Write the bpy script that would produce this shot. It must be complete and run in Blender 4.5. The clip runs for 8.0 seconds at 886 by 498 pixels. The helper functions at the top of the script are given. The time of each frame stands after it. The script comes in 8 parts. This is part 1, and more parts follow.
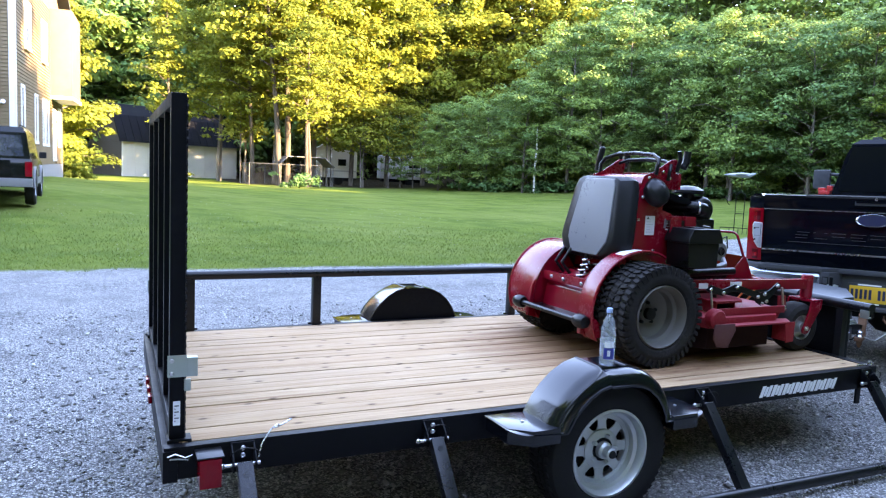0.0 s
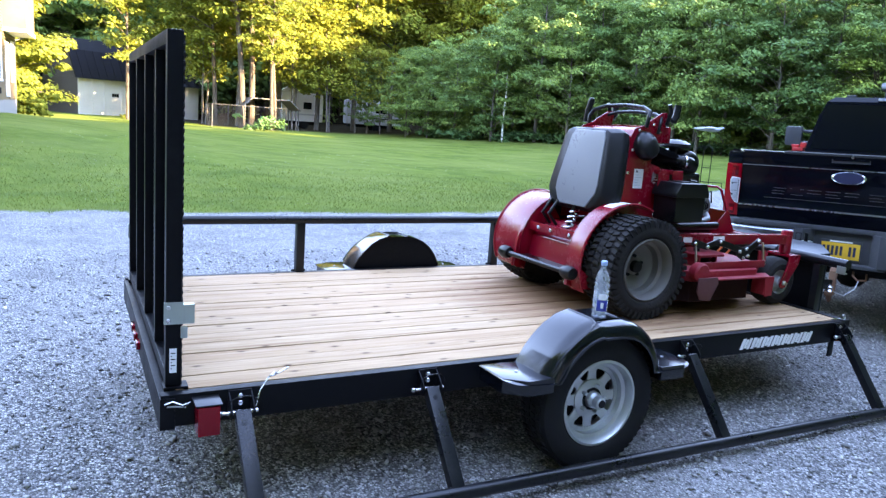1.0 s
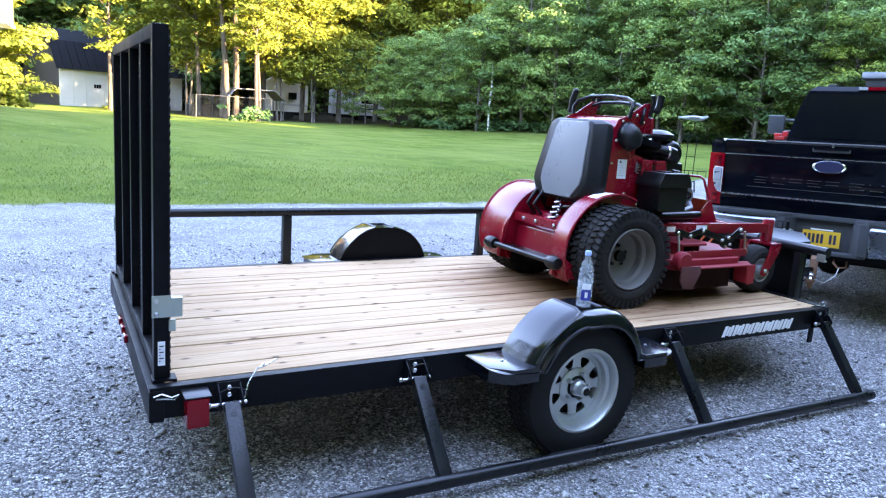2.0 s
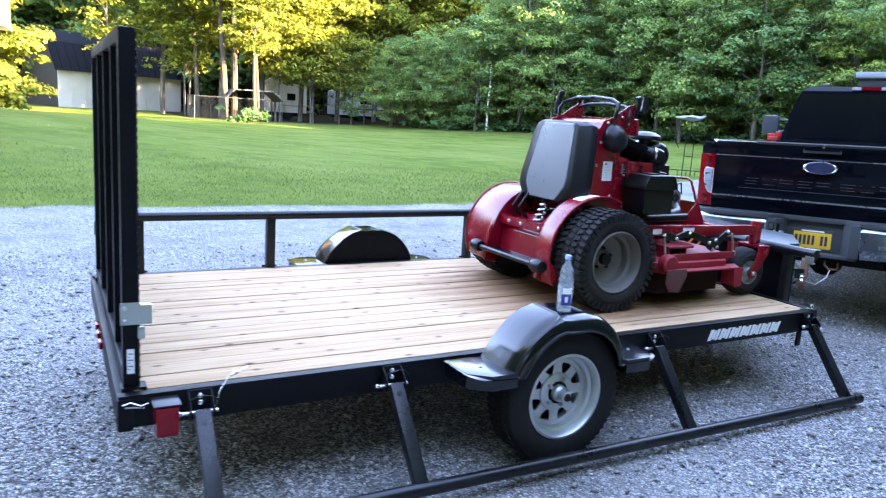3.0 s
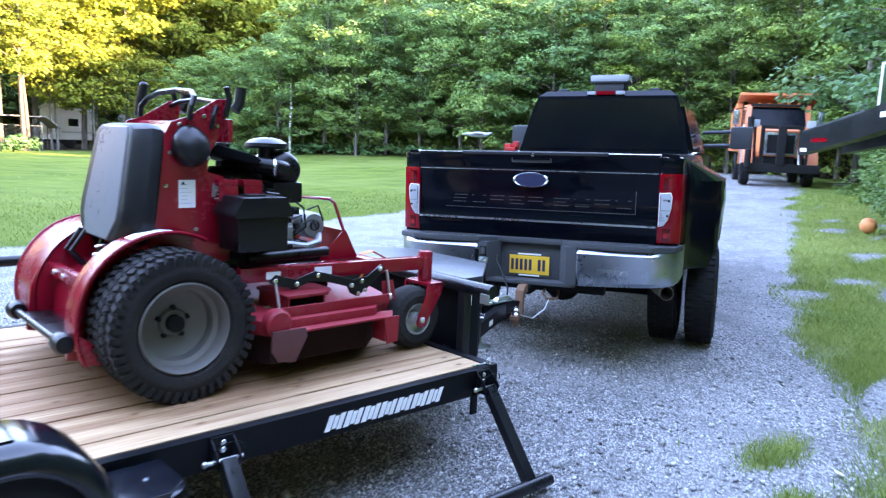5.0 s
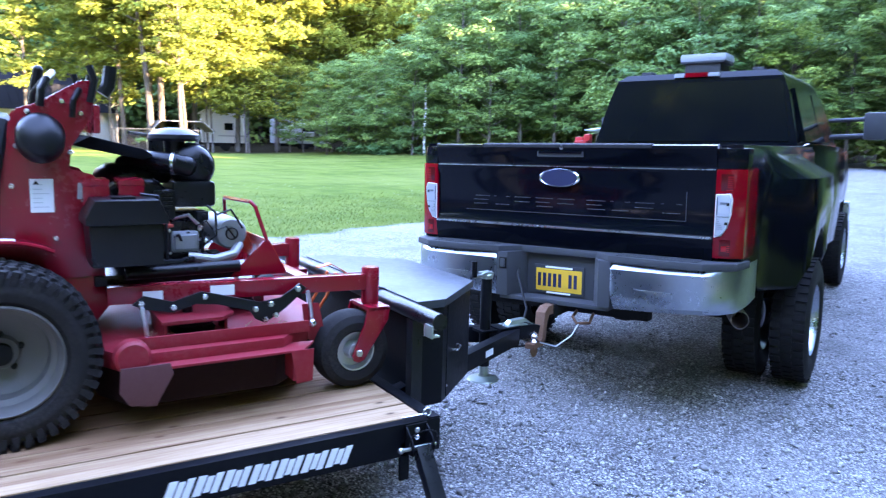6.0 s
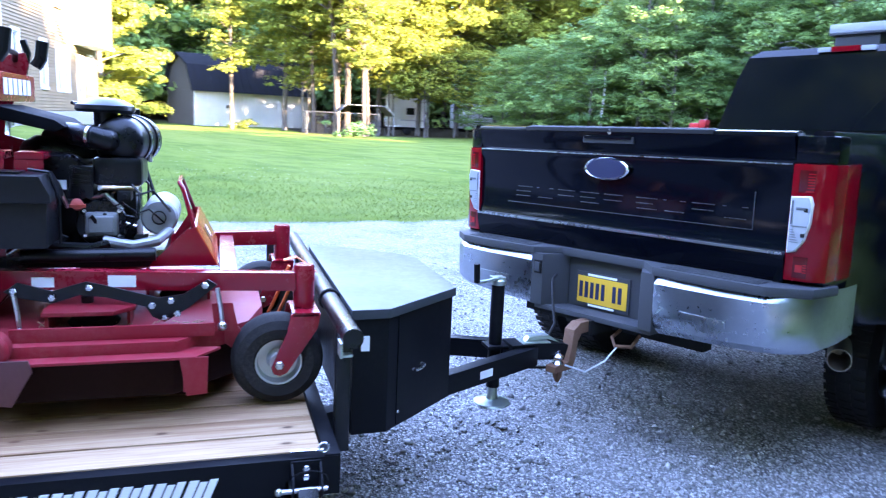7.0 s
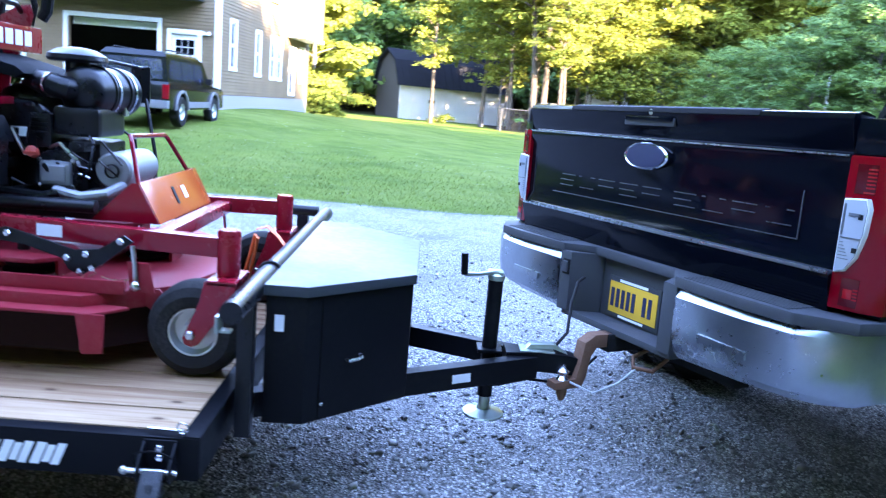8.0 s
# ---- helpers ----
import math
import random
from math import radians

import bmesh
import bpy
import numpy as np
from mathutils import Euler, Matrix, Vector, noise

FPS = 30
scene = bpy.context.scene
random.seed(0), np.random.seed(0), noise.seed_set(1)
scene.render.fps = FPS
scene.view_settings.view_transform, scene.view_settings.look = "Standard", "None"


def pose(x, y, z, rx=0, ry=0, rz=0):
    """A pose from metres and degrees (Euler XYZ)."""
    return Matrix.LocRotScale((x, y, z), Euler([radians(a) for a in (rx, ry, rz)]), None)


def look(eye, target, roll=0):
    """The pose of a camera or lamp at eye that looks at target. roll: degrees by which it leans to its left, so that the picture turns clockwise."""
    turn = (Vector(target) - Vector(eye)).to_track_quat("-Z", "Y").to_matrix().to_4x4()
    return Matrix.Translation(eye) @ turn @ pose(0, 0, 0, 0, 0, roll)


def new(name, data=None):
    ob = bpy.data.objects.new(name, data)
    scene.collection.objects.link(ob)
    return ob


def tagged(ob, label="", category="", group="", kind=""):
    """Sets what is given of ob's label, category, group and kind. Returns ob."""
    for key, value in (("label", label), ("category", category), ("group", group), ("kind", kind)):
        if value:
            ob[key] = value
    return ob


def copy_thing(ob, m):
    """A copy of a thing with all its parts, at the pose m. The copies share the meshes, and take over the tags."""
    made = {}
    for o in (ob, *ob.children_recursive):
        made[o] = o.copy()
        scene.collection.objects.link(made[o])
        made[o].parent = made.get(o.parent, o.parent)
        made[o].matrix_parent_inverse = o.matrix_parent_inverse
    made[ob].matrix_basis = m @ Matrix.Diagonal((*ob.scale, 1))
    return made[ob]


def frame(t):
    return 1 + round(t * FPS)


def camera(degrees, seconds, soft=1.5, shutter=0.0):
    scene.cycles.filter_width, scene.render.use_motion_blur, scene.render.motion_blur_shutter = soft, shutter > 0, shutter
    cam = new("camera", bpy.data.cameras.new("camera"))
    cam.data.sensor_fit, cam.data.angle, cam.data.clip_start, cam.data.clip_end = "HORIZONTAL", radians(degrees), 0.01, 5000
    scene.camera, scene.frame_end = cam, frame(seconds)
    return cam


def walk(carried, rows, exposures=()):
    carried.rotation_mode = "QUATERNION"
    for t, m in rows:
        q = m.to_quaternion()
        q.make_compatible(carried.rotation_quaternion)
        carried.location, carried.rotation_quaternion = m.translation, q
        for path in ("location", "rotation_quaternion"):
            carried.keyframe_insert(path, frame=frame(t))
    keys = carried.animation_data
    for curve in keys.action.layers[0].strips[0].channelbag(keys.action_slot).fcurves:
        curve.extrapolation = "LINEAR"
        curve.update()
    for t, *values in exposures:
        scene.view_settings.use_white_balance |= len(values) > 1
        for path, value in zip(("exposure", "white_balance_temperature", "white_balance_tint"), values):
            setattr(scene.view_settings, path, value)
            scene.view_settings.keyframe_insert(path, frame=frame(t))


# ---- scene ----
cam = camera(61.8, 8.0, soft=1.2, shutter=0.4)
PATH = [
    (0, (-0.267, -2.847, 1.6), (0.607, -1.06, 1.392), 2.6),
    (0.5, (-0.375, -2.764, 1.594), (0.547, -1.006, 1.351), 3.7),
    (1, (-0.386, -2.75, 1.597), (0.573, -1.029, 1.255), 4.1),
    (1.5, (-0.401, -2.778, 1.597), (0.592, -1.082, 1.226), 4.0),
    (2.8, (-0.351, -2.78, 1.635), (0.631, -1.075, 1.278), 3.6),
    (3, (-0.287, -2.791, 1.628), (0.701, -1.091, 1.262), 3.7),
    (3.5, (0.067, -2.79, 1.608), (1.123, -1.137, 1.216), 4.0),
    (4, (0.473, -2.662, 1.573), (1.718, -1.141, 1.207), 4.7),
    (4.5, (0.975, -2.448, 1.602), (2.35, -1.029, 1.287), 3.4),
    (4.7, (1.188, -2.414, 1.59), (2.574, -1.003, 1.291), 2.8),
    (5.8, (2.505, -2.301, 1.583), (3.604, -0.653, 1.302), 1.5),
    (6, (2.741, -2.288, 1.569), (3.774, -0.601, 1.272), 1.6),
    (6.5, (3.258, -2.256, 1.557), (4.052, -0.449, 1.229), 1.9),
    (7, (3.791, -2.132, 1.561), (4.374, -0.251, 1.213), 2.6),
    (7.5, (4.238, -2.07, 1.532), (4.54, -0.123, 1.184), 2.9),
    (8, (4.715, -1.923, 1.486), (4.779, 0.04, 1.106), 5.0),
]
walk(cam, [(t, look(eye, target, roll)) for t, eye, target, roll in PATH], exposures=[(0, 4.66, 7450, 28), (1.5, 4.92, 7120, 28), (3.0, 5.00, 7120, 28), (4.0, 5.14, 6850, 26), (4.5, 5.22, 7250, 27), (6, 5.42, 6250, 35), (7, 5.48, 6070, 36), (8, 5.28, 5930, 31)])

# ---------------------------------------------------------------- light
SUN_ELEVATION, SUN_AZIMUTH = radians(19), radians(-48)   # azimuth from +x towards +y
world = bpy.data.worlds.new("sky")
scene.world = world
world.use_nodes = True
sky = world.node_tree.nodes.new("ShaderNodeTexSky")
sky.sky_type = "NISHITA"
sky.sun_disc = False
sky.sun_elevation = SUN_ELEVATION
sky.sun_rotation = radians(90) - SUN_AZIMUTH
sky.air_density, sky.dust_density, sky.ozone_density = 1.0, 0.15, 1.6
world.node_tree.nodes["Background"].inputs[1].default_value = 0.15
world.node_tree.links.new(sky.outputs[0], world.node_tree.nodes["Background"].inputs[0])
sun = new("sun", bpy.data.lights.new("sun", "SUN"))
sun.data.energy, sun.data.angle, sun.data.color = 3.0, radians(0.5), (1.0, 0.84, 0.52)
sun_way = Vector((math.cos(SUN_ELEVATION) * math.cos(SUN_AZIMUTH), math.cos(SUN_ELEVATION) * math.sin(SUN_AZIMUTH), math.sin(SUN_ELEVATION)))
sun.matrix_world = look(sun_way * 60, (0, 0, 0))


# ---------------------------------------------------------------- building blocks
class Shape:
    """Collects solid pieces in one bmesh."""

    def __init__(self):
        self.bm = bmesh.new()

    def _add(self, other, m=None):
        if m is not None:
            bmesh.ops.transform(other, matrix=m, verts=other.verts)
        mesh = bpy.data.meshes.new("tmp")
        other.to_mesh(mesh)
        other.free()
        self.bm.from_mesh(mesh)
        bpy.data.meshes.remove(mesh)
        return self

    def box(self, x0, x1, y0, y1, z0, z1, bev=0.004, m=None, seg=2):
        b = bmesh.new()
        bmesh.ops.create_cube(b, size=1)
        bmesh.ops.transform(b, matrix=Matrix.Translation(((x0 + x1) / 2, (y0 + y1) / 2, (z0 + z1) / 2)) @ Matrix.Diagonal((abs(x1 - x0), abs(y1 - y0), abs(z1 - z0), 1)), verts=b.verts)
        if bev:
            bmesh.ops.bevel(b, geom=b.edges[:], offset=min(bev, 0.45 * min(abs(x1 - x0), abs(y1 - y0), abs(z1 - z0))), segments=seg, affect="EDGES", profile=0.7)
        return self._add(b, m)

    def prism(self, poly, a0, a1, axis="y", bev=0.003, m=None, seg=2):
        """A polygon drawn in the plane across axis, pushed from a0 to a1."""
        b = bmesh.new()
        place = {"x": lambda u, v, w: (w, u, v), "y": lambda u, v, w: (u, w, v), "z": lambda u, v, w: (u, v, w)}[axis]
        low = [b.verts.new(place(u, v, a0)) for u, v in poly]
        top = [b.verts.new(place(u, v, a1)) for u, v in poly]
        b.faces.new(low)
        b.faces.new(top[::-1])
        n = len(poly)
        for i in range(n):
            b.faces.new((low[i], top[i], top[(i + 1) % n], low[(i + 1) % n]))
        bmesh.ops.recalc_face_normals(b, faces=b.faces[:])
        if bev:
            sharp = [e for e in b.edges if len(e.link_faces) == 2 and e.calc_face_angle() > 0.5]
            bmesh.ops.bevel(b, geom=sharp, offset=bev, segments=seg, affect="EDGES", profile=0.7)
        return self._add(b, m)

    def tube(self, pts, r, seg=12, m=None, closed=False, caps=True, r_end=None):
        b = bmesh.new()
        pts = [Vector(p) for p in pts]
        n = len(pts)
        rings = []
        side = None
        for i, p in enumerate(pts):
            a = pts[(i - 1) % n] if (i or closed) else p
            c = pts[(i + 1) % n] if (i < n - 1 or closed) else p
            way = (c - a).normalized()
            if side is None:
                side = way.orthogonal().normalized()
            side = (side - way * side.dot(way)).normalized()
            up = way.cross(side)
            rr = r if r_end is None else r + (r_end - r) * i / max(1, n - 1)
            rings.append([b.verts.new(p + (side * math.cos(k * 2 * math.pi / seg) + up * math.sin(k * 2 * math.pi / seg)) * rr) for k in range(seg)])
        for i in range(n if closed else n - 1):
            for k in range(seg):
                b.faces.new((rings[i][k], rings[i][(k + 1) % seg], rings[(i + 1) % n][(k + 1) % seg], rings[(i + 1) % n][k]))
        if caps and not closed:
            b.faces.new(rings[0][::-1])
            b.faces.new(rings[-1])
        bmesh.ops.recalc_face_normals(b, faces=b.faces[:])
        return self._add(b, m)

    def turned(self, profile, seg=32, m=None, closed=False):
        """A profile of (radius, height) turned round z."""
        b = bmesh.new()
        rings = [[b.verts.new((r * math.cos(k * 2 * math.pi / seg), r * math.sin(k * 2 * math.pi / seg), z)) for k in range(seg)] if r > 1e-5 else [b.verts.new((0, 0, z))] for r, z in profile]
        pairs = list(zip(rings, rings[1:])) + ([(rings[-1], rings[0])] if closed else [])
        for p, q in pairs:
            for k in range(seg):
                j = (k + 1) % seg
                f = [p[k % len(p)], p[j % len(p)], q[j % len(q)], q[k % len(q)]]
                f = list(dict.fromkeys(f))
                if len(f) > 2:
                    b.faces.new(f)
        bmesh.ops.recalc_face_normals(b, faces=b.faces[:])
        return self._add(b, m)

    def ball(self, c, r, m=None, seg=12, squash=(1, 1, 1)):
        b = bmesh.new()
        bmesh.ops.create_uvsphere(b, u_segments=seg, v_segments=max(6, seg // 2), radius=r)
        bmesh.ops.transform(b, matrix=Matrix.Translation(c) @ Matrix.Diagonal((*squash, 1)), verts=b.verts)
        return self._add(b, m)

    def bolt(self, p, way, r=0.012, h=0.01):
        """A hexagon head that stands on p and points along way."""
        q = Vector(way).to_track_quat("Z", "Y").to_matrix().to_4x4()
        return self.turned([(0, 0), (r, 0), (r, h * 0.7), (r * 0.8, h), (0, h)], 6, Matrix.Translation(p) @ q)

    def loft(self, sections, m=None, caps=True):
        """Skins equal-length rings of points."""
        b = bmesh.new()
        rings = [[b.verts.new(p) for p in s] for s in sections]
        n = len(rings[0])
        for p, q in zip(rings, rings[1:]):
            for k in range(n):
                b.faces.new((p[k], p[(k + 1) % n], q[(k + 1) % n], q[k]))
        if caps:
            b.faces.new(rings[0][::-1])
            b.faces.new(rings[-1])
        bmesh.ops.recalc_face_normals(b, faces=b.faces[:])
        return self._add(b, m)


def finish(shape, name, material, smooth=True):
    mesh = bpy.data.meshes.new(name)
    shape.bm.to_mesh(mesh)
    shape.bm.free()
    if smooth:
        mesh.shade_smooth()
        mesh.set_sharp_from_angle(angle=radians(32))
    for mat in (material if isinstance(material, (list, tuple)) else [material]):
        mesh.materials.append(mat)
    return mesh


def part(name, shape, material, parent, label="", smooth=True):
    ob = new(name, finish(shape, name, material, smooth))
    ob.parent = parent
    return tagged(ob, label)


def single(name, shape, material, label, category, group="", kind="", m=None, smooth=True):
    ob = new(name, finish(shape, name, material, smooth))
    if m is not None:
        ob.matrix_world = m
    return tagged(ob, label, category, group, kind)


def thing(name, m, label, category, group="", kind=""):
    ob = new(name)
    ob.empty_display_size = 0.1
    ob.matrix_world = m
    return tagged(ob, label, category, group, kind)


def share(name, mesh, parent, m=None, label=""):
    """A further object on a mesh that is there already."""
    ob = new(name, mesh)
    ob.parent = parent
    if m is not None:
        ob.matrix_local = m
    return tagged(ob, label)


def axis_y(p):
    """Turns the z axis of a turned shape so that it points to -y, at p."""
    return Matrix.Translation(p) @ pose(0, 0, 0, 90, 0, 0)


def arc(cx, cz, r, a0, a1, n):
    return [(cx + r * math.cos(radians(a0 + (a1 - a0) * i / n)), cz + r * math.sin(radians(a0 + (a1 - a0) * i / n))) for i in range(n + 1)]


# ---------------------------------------------------------------- materials
class Mat:
    """A node material with a principled shader."""

    def __init__(self, name, rough=0.5, metal=0.0, spec=0.5, coat=0.0):
        self.mat = bpy.data.materials.new(name)
        self.mat.use_nodes = True
        self.t = self.mat.node_tree
        self.p = self.t.nodes["Principled BSDF"]
        self.p.inputs["Roughness"].default_value = rough
        self.p.inputs["Metallic"].default_value = metal
        self.p.inputs["Specular IOR Level"].default_value = spec
        self.p.inputs["Coat Weight"].default_value = coat
        self.p.inputs["Coat Roughness"].default_value = 0.06
        self.co = self.n("ShaderNodeTexCoord").outputs["Object"]

    def n(self, kind, **props):
        node = self.t.nodes.new(kind)
        for key, value in props.items():
            setattr(node, key, value)
        return node

    def link(self, a, b):
        self.t.links.new(a, b)

    def noise(self, scale, detail=4, rough=0.55, stretch=(1, 1, 1), co=None):
        mp = self.n("ShaderNodeMapping")
        mp.inputs["Scale"].default_value = stretch
        self.link(co or self.co, mp.inputs["Vector"])
        tx = self.n("ShaderNodeTexNoise")
        tx.inputs["Scale"].default_value, tx.inputs["Detail"].default_value, tx.inputs["Roughness"].default_value = scale, detail, rough
        self.link(mp.outputs[0], tx.inputs["Vector"])
        return tx.outputs[0]

    def ramp(self, fac, stops):
        r = self.n("ShaderNodeValToRGB")
        e = r.color_ramp.elements
        while len(e) < len(stops):
            e.new(0.5)
        for el, (pos, col) in zip(e, stops):
            el.position, el.color = pos, (*col, 1) if len(col) == 3 else col
        self.link(fac, r.inputs[0])
        return r.outputs[0]

    def mix(self, fac, a, b, blend="MIX"):
        x = self.n("ShaderNodeMix", data_type="RGBA", blend_type=blend)
        for sock, v in ((x.inputs[0], fac), (x.inputs[6], a), (x.inputs[7], b)):
            if hasattr(v, "links"):
                self.link(v, sock)
            elif isinstance(v, (int, float)):
                sock.default_value = v
            else:
                sock.default_value = (*v, 1)
        return x.outputs[2]

    def math(self, op, a, b=0.0):
        x = self.n("ShaderNodeMath", operation=op)
        for sock, v in ((x.inputs[0], a), (x.inputs[1], b)):
            if hasattr(v, "links"):
                self.link(v, sock)
            else:
                sock.default_value = v
        return x.outputs[0]

    def color(self, v):
        if hasattr(v, "links"):
            self.link(v, self.p.inputs["Base Color"])
        else:
            self.p.inputs["Base Color"].default_value = (*v, 1)
        return self

    def rough(self, v):
        self.link(v, self.p.inputs["Roughness"])
        return self

    def bump(self, h, strength=0.3, dist=0.01):
        b = self.n("ShaderNodeBump")
        b.inputs["Strength"].default_value, b.inputs["Distance"].default_value = strength, dist
        self.link(h, b.inputs["Height"])
        self.link(b.outputs[0], self.p.inputs["Normal"])
        return self


def coated(name, col, rough=0.35, metal=0.0, wear=0.25, coat=0.0, scale=9.0, dust=(0.3, 0.28, 0.25), spec=0.5, grain=0.0):
    """Paint, plastic or metal with uneven gloss and a little dust."""
    m = Mat(name, rough, metal, spec, coat)
    big, fine = m.noise(scale * 0.35, 3), m.noise(scale * 6, 5, 0.7)
    f = m.math("MULTIPLY", m.ramp(big, [(0.42, (0, 0, 0)), (0.75, (1, 1, 1))]), m.ramp(fine, [(0.4, (0, 0, 0)), (0.8, (1, 1, 1))]))
    base = m.mix(m.math("MULTIPLY", f, wear), col, dust)
    m.color(base)
    m.rough(m.ramp(m.math("ADD", m.math("MULTIPLY", fine, 0.4), m.math("MULTIPLY", big, 0.6)), [(0.3, (max(0.03, rough - 0.1),) * 3), (0.75, (min(1, rough + 0.18),) * 3)]))
    if grain:
        m.bump(m.noise(scale * 30, 2), grain, 0.002)
    return m.mat


BLACK = coated("black_powder_coat", (0.0035, 0.004, 0.0055), 0.4, wear=0.03, scale=7, grain=0.06, spec=0.12)
BLACK_LEG = coated("black_rail_paint", (0.005, 0.0055, 0.0075), 0.3, wear=0.06, scale=11, grain=0.05, spec=0.32)
FENDER = coated("black_fender_plastic", (0.0025, 0.0035, 0.006), 0.07, wear=0.01, scale=2, grain=0.0, spec=0.5)
RUBBER = coated("tyre_rubber", (0.010, 0.010, 0.011), 0.7, wear=0.22, scale=16, dust=(0.07, 0.067, 0.064), grain=0.15, spec=0.2)
DUSTY_RUBBER = coated("dusty_tyre_rubber", (0.013, 0.012, 0.012), 0.85, wear=0.55, scale=14, dust=(0.10, 0.09, 0.08), grain=0.15, spec=0.2)
GALV = coated("galvanised_steel", (0.50, 0.52, 0.52), 0.45, metal=0.8, wear=0.25, scale=22, dust=(0.35, 0.36, 0.36))
ZINC = coated("yellow_zinc_plate", (0.42, 0.47, 0.42), 0.34, metal=0.8, wear=0.2, scale=20)
STEEL = coated("bright_steel", (0.6, 0.6, 0.6), 0.25, metal=1.0, wear=0.15, scale=20)
CHROME = coated("chrome", (0.75, 0.77, 0.8), 0.09, metal=1.0, wear=0.12, scale=6)
WHITE = coated("white_decal", (0.8, 0.8, 0.8), 0.45, wear=0.1)
RED_LENS = coated("red_lens", (0.20, 0.0005, 0.006), 0.06, wear=0.03, dust=(0.30, 0.01, 0.02), spec=0.3)
ORANGE_LENS = coated("amber_lens", (0.55, 0.12, 0.02), 0.2, wear=0.05)


def timber():
    m = Mat("treated_pine_boards", 0.75, spec=0.2)
    info = m.n("ShaderNodeObjectInfo")
    off = m.n("ShaderNodeCombineXYZ")
    m.link(m.math("MULTIPLY", info.outputs["Random"], 37.0), off.inputs[0])
    m.link(m.math("MULTIPLY", info.outputs["Random"], 11.0), off.inputs[1])
    add = m.n("ShaderNodeVectorMath", operation="ADD")
    m.link(m.co, add.inputs[0])
    m.link(off.outputs[0], add.inputs[1])
    co = add.outputs[0]
    grain = m.noise(9, 5, 0.6, (0.35, 9, 9), co)
    fibre = m.noise(60, 3, 0.6, (0.12, 5, 5), co)
    patch = m.noise(1.6, 3, 0.5, (0.6, 3, 1), co)
    col = m.ramp(grain, [(0.3, (0.29, 0.165, 0.085)), (0.47, (0.46, 0.30, 0.165)), (0.68, (0.58, 0.41, 0.25))])
    streak = m.noise(3.2, 4, 0.6, (0.16, 7, 7), co)
    col = m.mix(m.ramp(streak, [(0.52, (0, 0, 0)), (0.64, (0.7, 0.7, 0.7))]), col, (0.24, 0.12, 0.055))
    col = m.mix(m.math("MULTIPLY", fibre, 0.45), col, (0.25, 0.145, 0.07))
    col = m.mix(m.math("MULTIPLY", m.ramp(patch, [(0.4, (0, 0, 0)), (0.7, (1, 1, 1))]), 0.35), col, (0.42, 0.29, 0.18))
    col = m.mix(m.ramp(info.outputs["Random"], [(0.0, (0, 0, 0)), (1.0, (0.35, 0.35, 0.35))]), col, (0.40, 0.24, 0.13))
    vor = m.n("ShaderNodeTexVoronoi", voronoi_dimensions="2D")
    mp = m.n("ShaderNodeMapping")
    mp.inputs["Scale"].default_value = (2.2, 5.0, 1.0)
    m.link(co, mp.inputs[0])
    m.link(mp.outputs[0], vor.inputs["Vector"])
    vor.inputs["Scale"].default_value = 1.3
    knot = m.ramp(vor.outputs["Distance"], [(0.0, (1, 1, 1)), (0.035, (0.9, 0.9, 0.9)), (0.06, (0.3, 0.3, 0.3)), (0.11, (0.0, 0.0, 0.0))])
    col = m.mix(m.math("MULTIPLY", knot, 0.95), col, (0.075, 0.036, 0.018))
    # browner, streaked boards round where the mower stands
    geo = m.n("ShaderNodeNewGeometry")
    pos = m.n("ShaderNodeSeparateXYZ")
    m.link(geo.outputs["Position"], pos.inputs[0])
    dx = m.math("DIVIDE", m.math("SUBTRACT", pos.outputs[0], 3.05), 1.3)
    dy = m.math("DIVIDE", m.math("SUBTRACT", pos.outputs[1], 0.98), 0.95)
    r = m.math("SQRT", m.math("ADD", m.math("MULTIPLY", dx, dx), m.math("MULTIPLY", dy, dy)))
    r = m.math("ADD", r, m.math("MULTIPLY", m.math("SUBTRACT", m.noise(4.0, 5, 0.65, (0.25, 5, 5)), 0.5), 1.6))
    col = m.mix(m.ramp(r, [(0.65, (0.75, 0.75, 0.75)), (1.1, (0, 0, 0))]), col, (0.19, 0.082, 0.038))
    m.color(col)
    m.bump(m.math("ADD", fibre, grain), 0.25, 0.004)
    return m.mat


TIMBER = timber()

# ---------------------------------------------------------------- ground


def smooth_step(a, b, v):
    t = min(1.0, max(0.0, (v - a) / (b - a)))
    return t * t * (3 - 2 * t)


def ground_height(x, y):
    h = 0.85 * math.exp(-((x + 6) / 9.5) ** 2 - ((y - 25) / 11.5) ** 2) * smooth_step(8.5, 17, y)
    h += 0.22 * smooth_step(14, 40, y)
    h += 0.70 * smooth_step(10, 27, x - 0.15 * y)
    a = math.atan2(y, x)
    h += (9.0 + 6.0 * smooth_step(0.9, 1.15, a)) * smooth_step(66, 100, math.hypot(x, y))
    h += 0.03 * (noise.noise((x * 0.25, y * 0.25, 0)) + 0.3) * smooth_step(7.8, 12, y)
    return h


